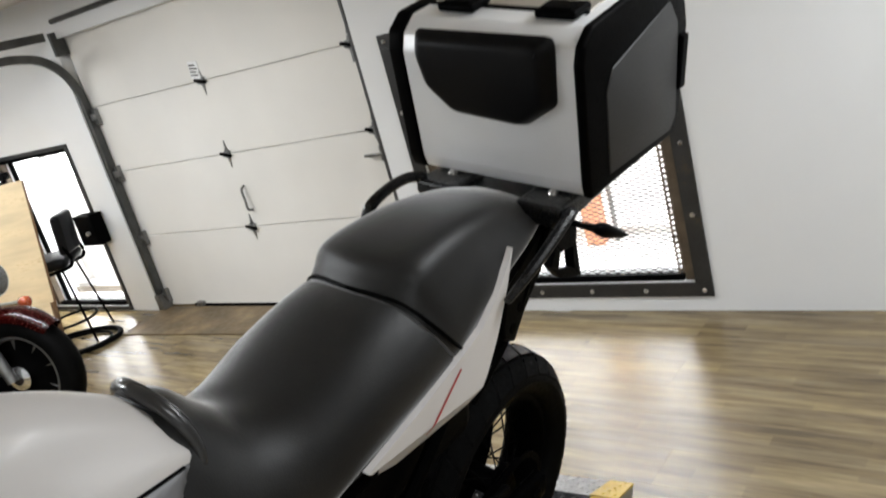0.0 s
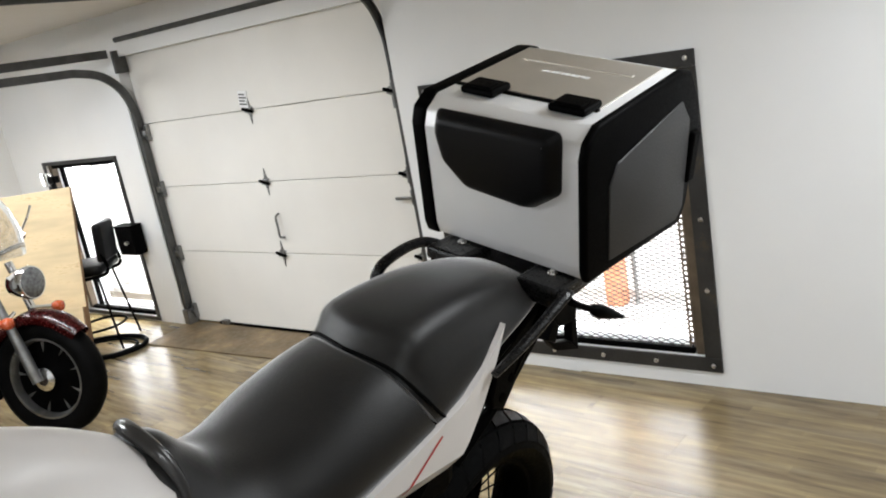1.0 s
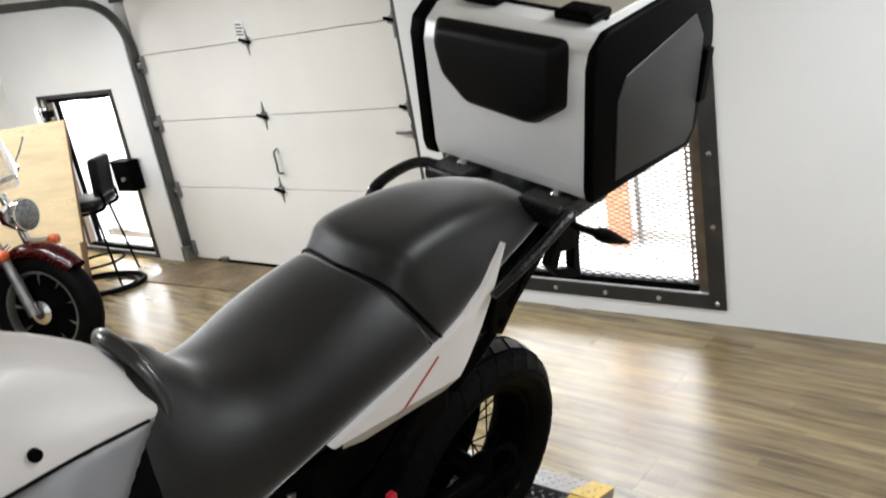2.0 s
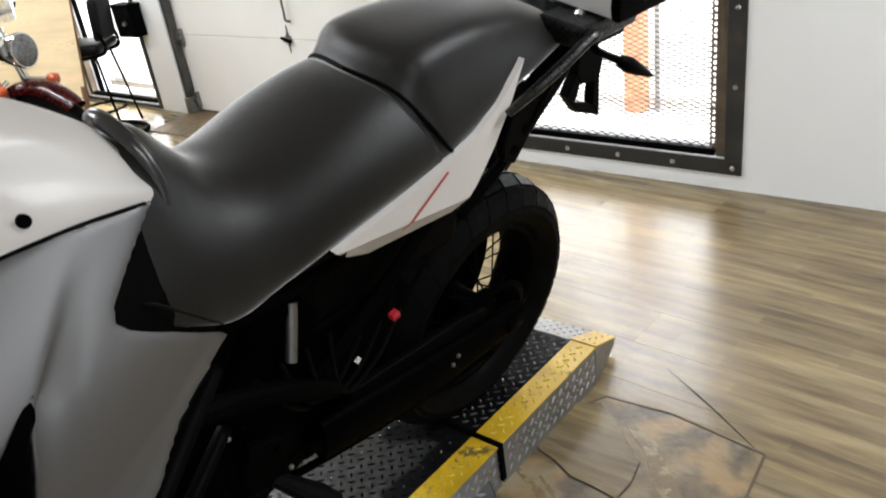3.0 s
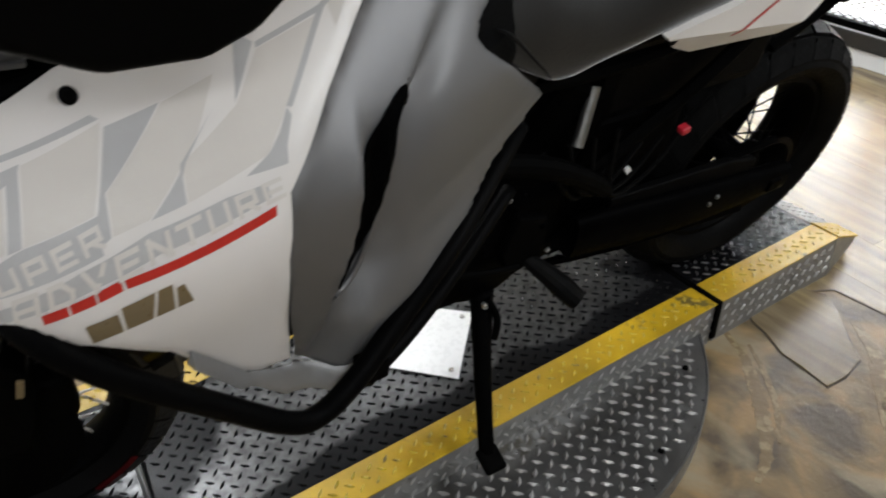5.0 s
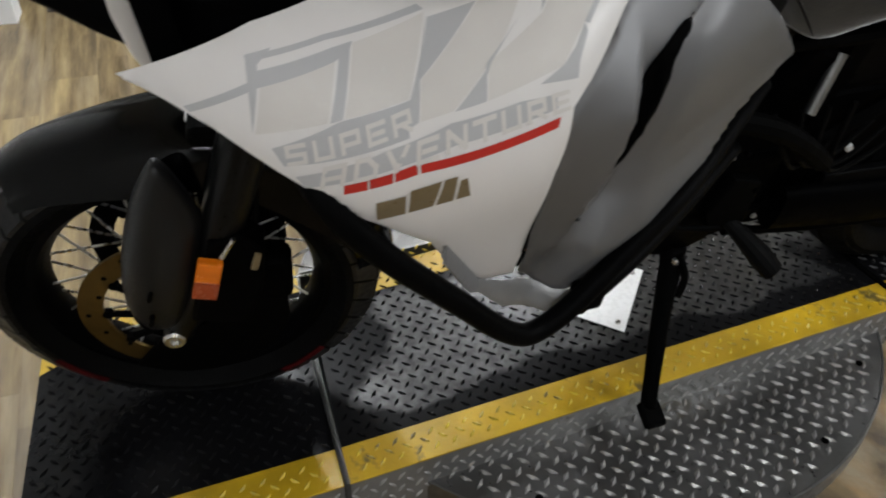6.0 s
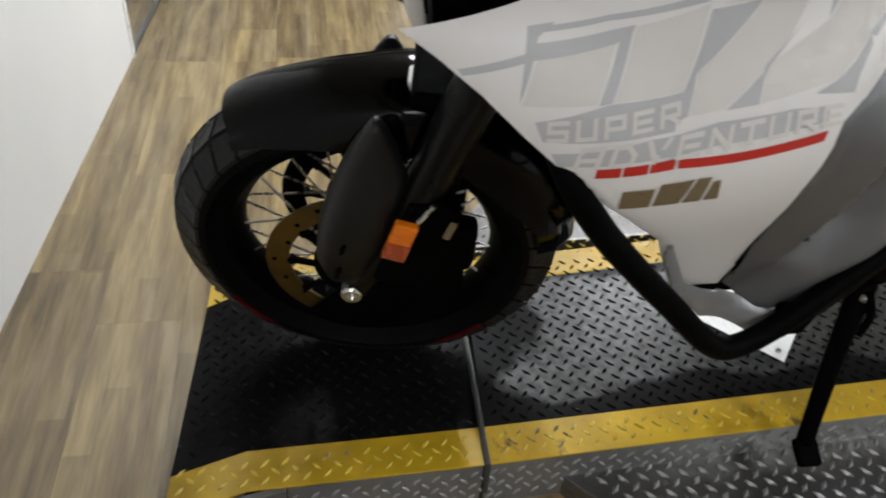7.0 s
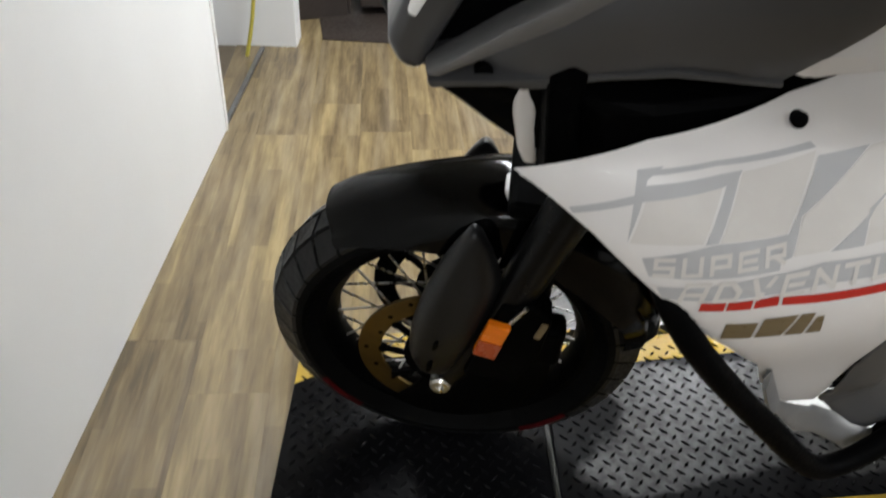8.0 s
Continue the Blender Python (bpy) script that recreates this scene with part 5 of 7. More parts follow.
part("rack", prism([(-0.168, 0.85), (-0.155, 0.81), (-0.10, 0.815), (-0.05, 0.855), (0.05, 0.855), (0.10, 0.815), (0.155, 0.81), (0.168, 0.85), (0.16, 1.02), (0.11, 1.14), (-0.11, 1.14), (-0.16, 1.02)], "Z", 0.965, 0.992, 0.008), RACK, bike, "black plastic luggage rack")
for s in (1, -1):
    pad = part("rack_pad", moved(block(-0.058, 0.058, -0.055, 0.060, -0.012, 0.019, 0.008), Matrix.Translation((s * 0.118, 0.866, 0.99)) @ Matrix.Diagonal((0.86, 1, 1, 1))), RACK, bike, "black rack pad with a bolt")
    part("bolt", moved(lathe([(0.0, 0.011), (0.003, 0.010), (0.003, 0.007), (0.007, 0.006)], 12, "Z"), Matrix.Translation((s * 0.118, 0.878, 1.009))), BOLT, pad)
    part("grab_handle", tube([(0.165, 0.862, 0.985), (0.180, 0.838, 0.998), (0.181, 0.80, 0.987), (0.180, 0.735, 0.962), (0.178, 0.672, 0.940), (0.172, 0.61, 0.916)] if s > 0 else
                             [(-0.14, 0.87, 0.988), (-0.184, 0.835, 1.003), (-0.193, 0.785, 1.007), (-0.193, 0.722, 0.999), (-0.191, 0.686, 0.985), (-0.188, 0.672, 0.955), (-0.176, 0.666, 0.90)], [0.010, 0.012, 0.012, 0.012, 0.011, 0.008] if s > 0 else [0.016, 0.015, 0.014, 0.014, 0.014, 0.012], 10, flat=0.75), RACK, bike, "black grab handle")
    part("tail_strut", tube([(s * 0.10, 0.90, 0.955), (s * 0.095, 0.82, 0.85), (s * 0.085, 0.74, 0.74), (s * 0.08, 0.62, 0.66)], 0.013, 8), BLACK_STEEL, bike)
    sig = part("turn_signal", moved(lathe([(0, 0.004), (0.012, 0.013), (0.04, 0.017), (0.075, 0.013), (0.125, 0.006), (0.145, 0.001)], 14, "Y"),
                                    Matrix.Translation((s * 0.170, 0.962, 0.910)) @ Matrix.Rotation(radians(-27), 4, "X") @ Matrix.Rotation(radians(-9 * s), 4, "Z")), BLACK_PLASTIC, bike, "slim black turn signal", 60)
    part("stalk", tube([(s * 0.09, 0.95, 0.93), (s * 0.14, 0.935, 0.925), (s * 0.170, 0.964, 0.909)], 0.008, 8), BLACK_PLASTIC, sig)
part("tail_light", block(-0.10, 0.10, 0.90, 1.12, 0.90, 0.962, 0.02), BLACK_PLASTIC, bike)
bm = prism([(0.961, 0.793), (0.983, 0.839), (1.007, 0.811), (0.998, 0.771)], "X", 0.050, 0.072, 0.002)
prism([(0.961, 0.793), (0.998, 0.771), (1.074, 0.741), (1.113, 0.701), (1.009, 0.744)], "X", 0.0505, 0.0715, 0.002, bm=bm)
prism([(1.067, 0.769), (1.074, 0.741), (1.113, 0.701), (1.081, 0.807), (1.082, 0.848), (1.055, 0.863)], "X", 0.049, 0.073, 0.002, bm=bm)
prism([(0.983, 0.839), (0.98, 0.91), (1.05, 0.905), (1.055, 0.863), (1.067, 0.80), (1.007, 0.811)], "X", 0.048, 0.074, 0.002, bm=bm)
part("plate_holder", bm, BLACK_PLASTIC, bike, "black number plate holder with an open frame")
bm = prism([(0.913, 0.945), (0.82, 0.915), (0.728, 0.866), (0.708, 0.78), (0.714, 0.752), (0.755, 0.728), (0.795, 0.779), (0.845, 0.824), (0.888, 0.86), (0.93, 0.91)], "X", 0.080, 0.102, 0.006)
part("hugger_plate", bm, BLACK_PLASTIC, bike, "black perforated tail bracket")
for y, z in ((0.855, 0.875), (0.815, 0.835), (0.775, 0.80), (0.745, 0.765)):
    part("bracket_hole", moved(lathe([(0.099, 0.011), (0.1035, 0.011)], 12, "X"), Matrix.Translation((0, y, z))), DARK_METAL, bike)


# ---- wheels ----
def wheel(name, m, radius, width, rim_r, spokes, disc_r, label):
    # rear spokes go black for their silhouette against the window; front ones stay bright
    wire = BOLT if radius < 0.312 else BLACK_STEEL
    hub = part(name, moved(lathe([(-0.075, 0.012), (-0.075, 0.032), (-0.06, 0.04), (-0.055, 0.055), (-0.045, 0.055), (-0.04, 0.03), (0.04, 0.03), (0.045, 0.055), (0.055, 0.055), (0.06, 0.04), (0.075, 0.032), (0.075, 0.012)], 28, "X"), m), DARK_METAL, bike, label, 40)
    h = width / 2
    prof = [(-h * 0.62, rim_r + 0.002), (-h * 0.86, rim_r + 0.018), (-h, radius - 0.058), (-h * 0.94, radius - 0.038), (-h * 0.72, radius - 0.0165), (-h * 0.37, radius - 0.004), (0, radius - 0.0005),
            (h * 0.37, radius - 0.004), (h * 0.72, radius - 0.0165), (h * 0.94, radius - 0.038), (h, radius - 0.058), (h * 0.86, rim_r + 0.018), (h * 0.62, rim_r + 0.002)]
    part("tyre", moved(lathe([(a, r - (0.006 if abs(a) < h * 0.95 and r > radius - 0.045 else 0.003)) for a, r in prof], 72, "X", closed=True), m), RUBBER, hub, "black road tyre with block tread", 40)
    count = 36 if radius < 0.312 else 30
    for s in (-1, 1):
        for lo, hi in ((0.05, 0.42), (0.50, 0.98)):
            pts = []
            for a in (0.0, 2 * math.pi / count * 0.86):
                for f in (lo, hi):
                    i = 6 + f * 3.4
                    j = int(i)
                    p, q = prof[j], prof[min(j + 1, 12)]
                    pts.append((s * (p[0] + (q[0] - p[0]) * (i - j)), p[1] + (q[1] - p[1]) * (i - j), a + f * 0.16))
            bm = bmesh.new()
            v = [bm.verts.new((x, (r - d) * math.cos(a), (r - d) * math.sin(a))) for d in (0.012, -0.0015) for x, r, a in pts]
            for f in ((0, 1, 3, 2), (4, 6, 7, 5), (0, 4, 5, 1), (1, 5, 7, 3), (3, 7, 6, 2), (2, 6, 4, 0)):
                bm.faces.new([v[i] for i in f])
            first = part("tread_block", bm, TREAD_RUBBER if radius < 0.312 else RUBBER, hub)
            for k in range(count):
                ob = first if k == 0 else new("tread_block", first.data)
                ob.parent = hub
                ob.matrix_local = m @ Matrix.Rotation(2 * math.pi * (k + (0.5 if s > 0 else 0)) / count, 4, "X")
    for a0 in (212, 302) if radius < 0.312 else ():
        pts = [radians(a0 + k * 3) for k in range(8)]
        for sgn in (1, -1):
            part("sidewall_mark", moved(prism([(0.262 * math.cos(a), 0.262 * math.sin(a)) for a in pts] + [(0.252 * math.cos(a), 0.252 * math.sin(a)) for a in reversed(pts)], "X", sgn * h * 0.90, sgn * (h + 0.0005)), m), SIDEWALL_RED, hub, "faint dark red sidewall mark")
    rw = h * 0.62
    part("rim", moved(lathe([(-rw, rim_r + 0.006), (-rw, rim_r - 0.012), (-rw * 0.7, rim_r - 0.02), (-rw * 0.3, rim_r - 0.028), (rw * 0.3, rim_r - 0.028), (rw * 0.7, rim_r - 0.02), (rw, rim_r - 0.012), (rw, rim_r + 0.006)], 64, "X", closed=True), m), BLACK_PLASTIC, hub, "black spoked rim", 40)
    for k in range(spokes):
        a = 2 * math.pi * k / spokes
        s = 1 if k % 2 else -1
        lead = radians(24) * (1 if (k // 2) % 2 else -1)
        p = Vector((s * 0.05, 0.05 * math.cos(a + lead), 0.05 * math.sin(a + lead)))
        q = Vector((-s * rw * 0.25, (rim_r - 0.024) * math.cos(a), (rim_r - 0.024) * math.sin(a)))
        part("spoke", moved(tube([p, q], 0.0021, 5, 1), m), wire, hub)
    for s, r in disc_r:
        bm = lathe([(s - 0.0025, r), (s + 0.0025, r), (s + 0.0025, r - 0.036), (s - 0.0025, r - 0.036)], 48, "X", closed=True)
        d = part("brake_disc", moved(bm, m), BRONZE if s > 0 else BLACK_STEEL, hub, "bronze-toned brake disc" if s > 0 else "dark far brake disc")
        part("carrier_ring", moved(lathe([(s - 0.004, 0.078), (s + 0.004, 0.078), (s + 0.004, 0.060), (s - 0.004, 0.060)], 32, "X", closed=True), m), BLACK_STEEL, hub)
        for k in range(10):
            a = 2 * math.pi * k / 10
            part("disc_bobbin", moved(lathe([(s - 0.005, 0.0075), (s + 0.005, 0.0075)], 10, "X"), m @ Matrix.Translation((0, (r - 0.040) * math.cos(a), (r - 0.040) * math.sin(a)))), BLACK_STEEL, hub)
            part("disc_carrier", moved(tube([(s, 0.03 * math.cos(a + 0.5), 0.03 * math.sin(a + 0.5)), (s, (r - 0.036) * math.cos(a), (r - 0.036) * math.sin(a))], 0.006, 6, 1), m), BLACK_STEEL, hub)
        for k in range(18):
            a = 2 * math.pi * k / 18
            rr = r - 0.013 - 0.008 * (k % 3)
            part("disc_hole", moved(lathe([(s - 0.0032, 0.0042), (s + 0.0032, 0.0042)], 8, "X"), m @ Matrix.Translation((0, rr * math.cos(a), rr * math.sin(a)))), BLACK_STEEL, hub)
    return hub


FRONT = Matrix.Translation((-0.032, -0.763, 0.311)) @ Matrix.Rotation(radians(-9.5), 4, "Z") @ Matrix.Rotation(radians(-3), 4, "Y")
wheel("front_wheel", FRONT, 0.309, 0.116, 0.226, 36, ((0.072, 0.152), (-0.072, 0.152)), "spoked front wheel")
REAR = Matrix.Translation((0, 0.762, 0.318))
wheel("rear_wheel", REAR, 0.318, 0.168, 0.216, 32, ((-0.09, 0.13),), "spoked rear wheel with wide tyre")

# fender: wheel-centred, angle from the rear round over the top
arc = [(10, 0.330, 0.046), (24, 0.334, 0.062), (46, 0.340, 0.072), (66, 0.350, 0.078), (78, 0.350, 0.078), (86, 0.340, 0.078), (93, 0.330, 0.077), (102, 0.324, 0.075), (112, 0.322, 0.073), (122, 0.326, 0.070), (129, 0.327, 0.066)]
rows = []
for deg, r, half in arc:
    a = radians(deg)
    c, s = math.cos(a), math.sin(a)
    drop = 0.03 if deg < 30 else 0.052 if deg < 90 else 0.052 - (deg - 90) * 0.0006
    skirt = 0.030 if deg < 90 else 0.030 - (deg - 90) * 0.0005
    rows.append([(x, rr * c, rr * s) for x, rr in ((-half - 0.009, r - drop - skirt), (-half, r - drop), (-half * 0.84, r - 0.026), (-half * 0.45, r - 0.006), (0, r), (half * 0.45, r - 0.006), (half * 0.84, r - 0.026), (half, r - drop), (half + 0.009, r - drop - skirt))])
bm = loft(rows, 5, 4, closed=False)
bmesh.ops.solidify(bm, geom=bm.faces[:], thickness=0.004)
part("front_fender", moved(bm, FRONT), GLOSS_BLACK, bike, "satin black front fender", 50)

part("fender_bracket", moved(block(0.012, 0.050, -0.014, 0.020, -0.012, 0.012, 0.005), FRONT @ Matrix.Rotation(radians(80), 4, "X") @ Matrix.Translation((0, 0.349, 0)) @ Matrix.Rotation(radians(-60), 4, "X")), ALU, bike, "bright metal fender bracket")

# forks, guards, calipers
for s in (1, -1):
    fork = part("fork_leg", moved(tube([(s * 0.112, -0.004, 0.0), (s * 0.112, 0.050, 0.13), (s * 0.112, 0.086, 0.253), (s * 0.112, 0.120, 0.377), (s * 0.112, 0.155, 0.50)], [0.020, 0.025, 0.030, 0.032, 0.032], 18), FRONT), FORK, bike, "satin black fork leg", 60)
    bm = loft([[(s * x, y, z) for x, y in ((0.112, y1), (0.112 + d * 0.8, y1 - (y1 - y0) * 0.12), (0.112 + d, (y0 * 0.6 + y1 * 0.4)), (0.112 + d * 0.75, y0 + (y1 - y0) * 0.06), (0.112, y0))]
               for z, y0, y1, d in ((0.025, -0.036, -0.020, 0.010), (0.036, -0.047, -0.002, 0.024), (0.073, -0.059, 0.012, 0.034), (0.120, -0.058, 0.025, 0.039), (0.165, -0.052, 0.037, 0.040),
                                    (0.210, -0.042, 0.047, 0.038), (0.250, -0.031, 0.052, 0.035), (0.285, -0.020, 0.044, 0.031), (0.315, -0.008, 0.033, 0.026), (0.338, 0.004, 0.022, 0.018), (0.345, 0.009, 0.014, 0.008))], 4, 4)
    g = part("fork_guard", moved(bm, FRONT @ Matrix.Diagonal((1, 1, 1 if s > 0 else 0.86, 1))), GUARD, bike, "dark grey fork guard", 50)
    for dz in (0.0, 0.055):
        part("guard_slot", moved(lathe([(s * 0.144, 0.008), (s * 0.157, 0.007)], 12, "X"), FRONT @ Matrix.Translation((0, -0.030 + dz * 0.12, 0.080 + dz)) @ Matrix.Rotation(radians(-18), 4, "X") @ Matrix.Diagonal((1, 0.5, 1.35, 1))), BLACK_PLASTIC, g)
    part("axle_nut", moved(lathe([(s * 0.10, 0.017), (s * 0.131, 0.017), (s * 0.135, 0.014), (s * 0.135, 0.008), (s * 0.129, 0.008)], 18, "X"), FRONT @ Matrix.Translation((0, -0.012, 0.0))), BOLT, fork, "bright axle nut")
    part("caliper", moved(block(s * 0.058, s * 0.105, 0.05, 0.165, 0.045, 0.135, 0.014, 3), FRONT), BLACK_STEEL, fork, "black brake caliper")
    part("caliper_bracket", moved(prism([(0.02, 0.06), (0.10, 0.05), (0.125, 0.13), (0.132, 0.205), (0.105, 0.236), (0.062, 0.226), (0.04, 0.14)], "X", s * 0.10, s * 0.1455, 0.005), FRONT), BLACK_STEEL, fork, "black caliper bracket")
    part("caliper_pin", moved(tube([(s * 0.148, 0.076, 0.20), (s * 0.148, 0.094, 0.235)], 0.0035, 6, 1), FRONT), BOLT, fork)
    # added black sector plate that darkens the lower part of the disc
    bm = bmesh.new()
    ring_pts = [radians(a) for a in range(-125, 61, 15)]
    prism([(0.157 * math.cos(a), 0.157 * math.sin(a)) for a in ring_pts] + [(0.04 * math.cos(a), 0.04 * math.sin(a)) for a in reversed(ring_pts)], "X", s * 0.078, s * 0.084, bm=bm)
    part("disc_cover", moved(bm, FRONT), BLACK_STEEL, fork)
    part("brake_hose", moved(tube([(s * 0.09, 0.09, 0.15), (s * 0.10, 0.12, 0.22), (s * 0.09, 0.13, 0.32), (s * 0.08, 0.20, 0.42)], 0.005, 8), FRONT), RUBBER, fork)
    part("hose_clip", moved(block(s * 0.140, s * 0.149, 0.064, 0.074, 0.195, 0.228, 0.002), FRONT @ Matrix.Rotation(-0.25, 4, "X")), DECAL_OLIVE, fork)
    r = part("reflector", moved(block(s * 0.144, s * 0.157, -0.0165, 0.0165, -0.036, 0.036, 0.003), FRONT @ Matrix.Translation((0, 0.054, 0.163)) @ Matrix.Rotation(radians(-13), 4, "X")), ORANGE_LENS, bike, "orange side reflector")
    part("reflector_rib", moved(block(s * 0.1555, s * 0.1582, -0.0163, 0.0163, -0.0355, -0.002), FRONT @ Matrix.Translation((0, 0.054, 0.163)) @ Matrix.Rotation(radians(-13), 4, "X")), AMBER, r)
part("fork_bridge", moved(block(-0.10, 0.10, 0.05, 0.13, 0.345, 0.372, 0.01), FRONT), BLACK_STEEL, bike)

# front cowl and what is dark behind it
cowl = [[(0, -0.905, 1.03), (0.05, -0.90, 1.03), (0.06, -0.895, 1.05), (0.05, -0.89, 1.08), (0, -0.885, 1.09)],
        [(0, -0.87, 0.985), (0.14, -0.862, 0.995), (0.165, -0.85, 1.035), (0.145, -0.84, 1.12), (0, -0.83, 1.16)],
        [(0, -0.77, 0.965), (0.17, -0.765, 0.985), (0.19, -0.755, 1.04), (0.175, -0.74, 1.17), (0, -0.72, 1.24)],
        [(0, -0.64, 0.97), (0.18, -0.64, 0.995), (0.19, -0.635, 1.05), (0.175, -0.62, 1.19), (0, -0.60, 1.28)],
        [(0, -0.53, 0.985), (0.16, -0.53, 0.992), (0.18, -0.525, 1.03), (0.16, -0.515, 1.13), (0, -0.50, 1.20)]]
part("front_cowl", loft([mirrored(c) for c in cowl], 5, 4), BLACK_PLASTIC, bike, "black front cowl", 50)
for s in (1, -1):
    part("cowl_panel", skin([(-0.852, 1.008), (-0.838, 1.001), (-0.768, 1.002), (-0.65, 1.024), (-0.556, 1.016), (-0.50, 1.062), (-0.46, 1.10), (-0.44, 1.18), (-0.52, 1.17), (-0.64, 1.125), (-0.72, 1.081), (-0.787, 1.044)],
                            lambda y, z: 0.224 - 0.35 * max(0.0, -0.76 - y) - 0.9 * max(0.0, z - 1.05) ** 1.5, s, 0.03), GREY_PAINT, bike, "grey cowl side panel", 40)
    part("cowl_trim", prism([(-0.848, 1.023), (-0.837, 1.020), (-0.785, 1.048), (-0.745, 1.068), (-0.690, 1.105), (-0.70, 1.12), (-0.744, 1.092), (-0.787, 1.066)], "X", s * 0.20, s * 0.229, 0.004), SILVER_PAINT, bike, "lighter grey edge strip of the cowl", 40)
    part("cowl_lip", prism([(-0.846, 1.016), (-0.842, 1.009), (-0.776, 1.011), (-0.72, 1.016), (-0.648, 1.021), (-0.556, 1.012), (-0.556, 1.017), (-0.648, 1.027), (-0.72, 1.022), (-0.776, 1.017)], "X", s * 0.19, s * 0.2265, 0.002), GREY_PAINT, bike, "grey lower lip of the cowl", 40)
    part("upper_fairing", skin([(-0.552, 1.023), (-0.50, 1.064), (-0.455, 1.10), (-0.42, 1.10), (-0.42, 1.05), (-0.47, 1.026), (-0.538, 1.018)], lambda y, z: 0.222 - 0.5 * max(0.0, z - 1.04), s, 0.02), WHITE_PAINT, bike, "white upper fairing edge", 40)
    trim = part("headlight_trim", prism([(-0.878, 1.036), (-0.868, 1.014), (-0.854, 1.006), (-0.846, 1.014), (-0.813, 1.082), (-0.80, 1.12), (-0.845, 1.12)], "X", s * 0.140, s * 0.206, 0.010, seg=3), GREY_PAINT, bike, "grey headlight surround", 40)
    part("headlight_lens", prism([(-0.862, 1.064), (-0.855, 1.060), (-0.842, 1.085), (-0.838, 1.115), (-0.847, 1.115)], "X", s * 0.16, s * 0.208, 0.003), WHITE_PLATE, trim, "bright headlight lens")
    part("cowl_screw", moved(lathe([(s * 0.205, 0.008), (s * 0.217, 0.008)], 12, "X"), Matrix.Translation((0, -0.800, 1.016))), BLACK_PLASTIC, bike)
part("radiator_shroud", loft([mirrored([(0, -0.845, 0.987), (0.15, -0.845, 0.984), (0.172, -0.838, 0.975), (0.15, -0.828, 0.965), (0, -0.82, 0.96)]),
                              mirrored([(0, -0.755, 1.0), (0.17, -0.755, 0.992), (0.182, -0.75, 0.95), (0.165, -0.742, 0.890), (0, -0.73, 0.87)]),
                              mirrored([(0, -0.65, 1.0), (0.19, -0.65, 0.99), (0.22, -0.65, 0.96), (0.20, -0.62, 0.86), (0, -0.6, 0.80)]),
                              mirrored([(0, -0.45, 1.01), (0.16, -0.45, 1.0), (0.20, -0.45, 0.97), (0.19, -0.45, 0.75), (0, -0.45, 0.55)]),
                              mirrored([(0, -0.30, 1.01), (0.11, -0.30, 1.0), (0.17, -0.30, 0.95), (0.17, -0.30, 0.70), (0, -0.32, 0.50)])], 3, 3), BLACK_PLASTIC, bike)
part("cowl_stay", prism([(-0.763, 0.985), (-0.749, 0.992), (-0.735, 0.884), (-0.748, 0.886), (-0.756, 0.905), (-0.765, 0.945), (-0.766, 0.965)], "X", 0.160, 0.186, 0.005, seg=3), DECAL_LIGHT, bike, "pale upright cowl stay", 50)
part("cowl_duct", prism([(-0.750, 1.020), (-0.731, 1.030), (-0.717, 1.023), (-0.719, 0.991), (-0.705, 0.890), (-0.735, 0.890), (-0.748, 1.0)], "X", 0.15, 0.2285, 0.004), DARK_METAL, bike, "black tube behind the stay")

# handlebar with its guards
for s in (1, -1):
    bar = part("handlebar", tube([(0, -0.50, 1.27), (s * 0.12, -0.50, 1.28), (s * 0.25, -0.48, 1.275), (s * 0.41, -0.407, 1.252)], [0.014, 0.014, 0.017, 0.018], 14), RUBBER, bike, "black handlebar with rubber grip", 60)
    part("bar_end", moved(lathe([(0.0, 0.018), (s * 0.03, 0.019), (s * 0.034, 0.015)], 18, "X"), Matrix.Translation((s * 0.41, -0.405, 1.252)) @ Matrix.Rotation(s * 0.38, 4, "Z")), GALV, bar, "grey metal bar end", 50)
    part("hand_guard", prism([(-0.36, 1.215), (-0.38, 1.180), (-0.41, 1.143), (-0.436, 1.119), (-0.47, 1.106), (-0.53, 1.110), (-0.60, 1.15), (-0.62, 1.22), (-0.50, 1.26)], "X", s * 0.370, s * 0.402, 0.013, seg=4), BLACK_PLASTIC, bike, "black plastic hand guard", 60)

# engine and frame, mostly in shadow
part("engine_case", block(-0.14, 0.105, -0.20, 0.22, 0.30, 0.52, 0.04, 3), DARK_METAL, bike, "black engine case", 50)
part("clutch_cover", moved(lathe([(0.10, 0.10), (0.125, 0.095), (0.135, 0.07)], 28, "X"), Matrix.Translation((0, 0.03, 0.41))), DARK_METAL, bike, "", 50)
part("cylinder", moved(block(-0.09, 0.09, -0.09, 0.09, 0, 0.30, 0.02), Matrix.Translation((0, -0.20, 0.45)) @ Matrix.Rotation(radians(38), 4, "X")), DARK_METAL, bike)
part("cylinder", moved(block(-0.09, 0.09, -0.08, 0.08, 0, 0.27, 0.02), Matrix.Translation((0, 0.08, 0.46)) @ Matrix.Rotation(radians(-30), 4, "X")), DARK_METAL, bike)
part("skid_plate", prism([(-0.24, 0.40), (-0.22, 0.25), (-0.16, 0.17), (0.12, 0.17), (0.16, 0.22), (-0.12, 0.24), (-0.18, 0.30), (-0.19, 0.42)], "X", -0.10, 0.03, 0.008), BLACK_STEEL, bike)
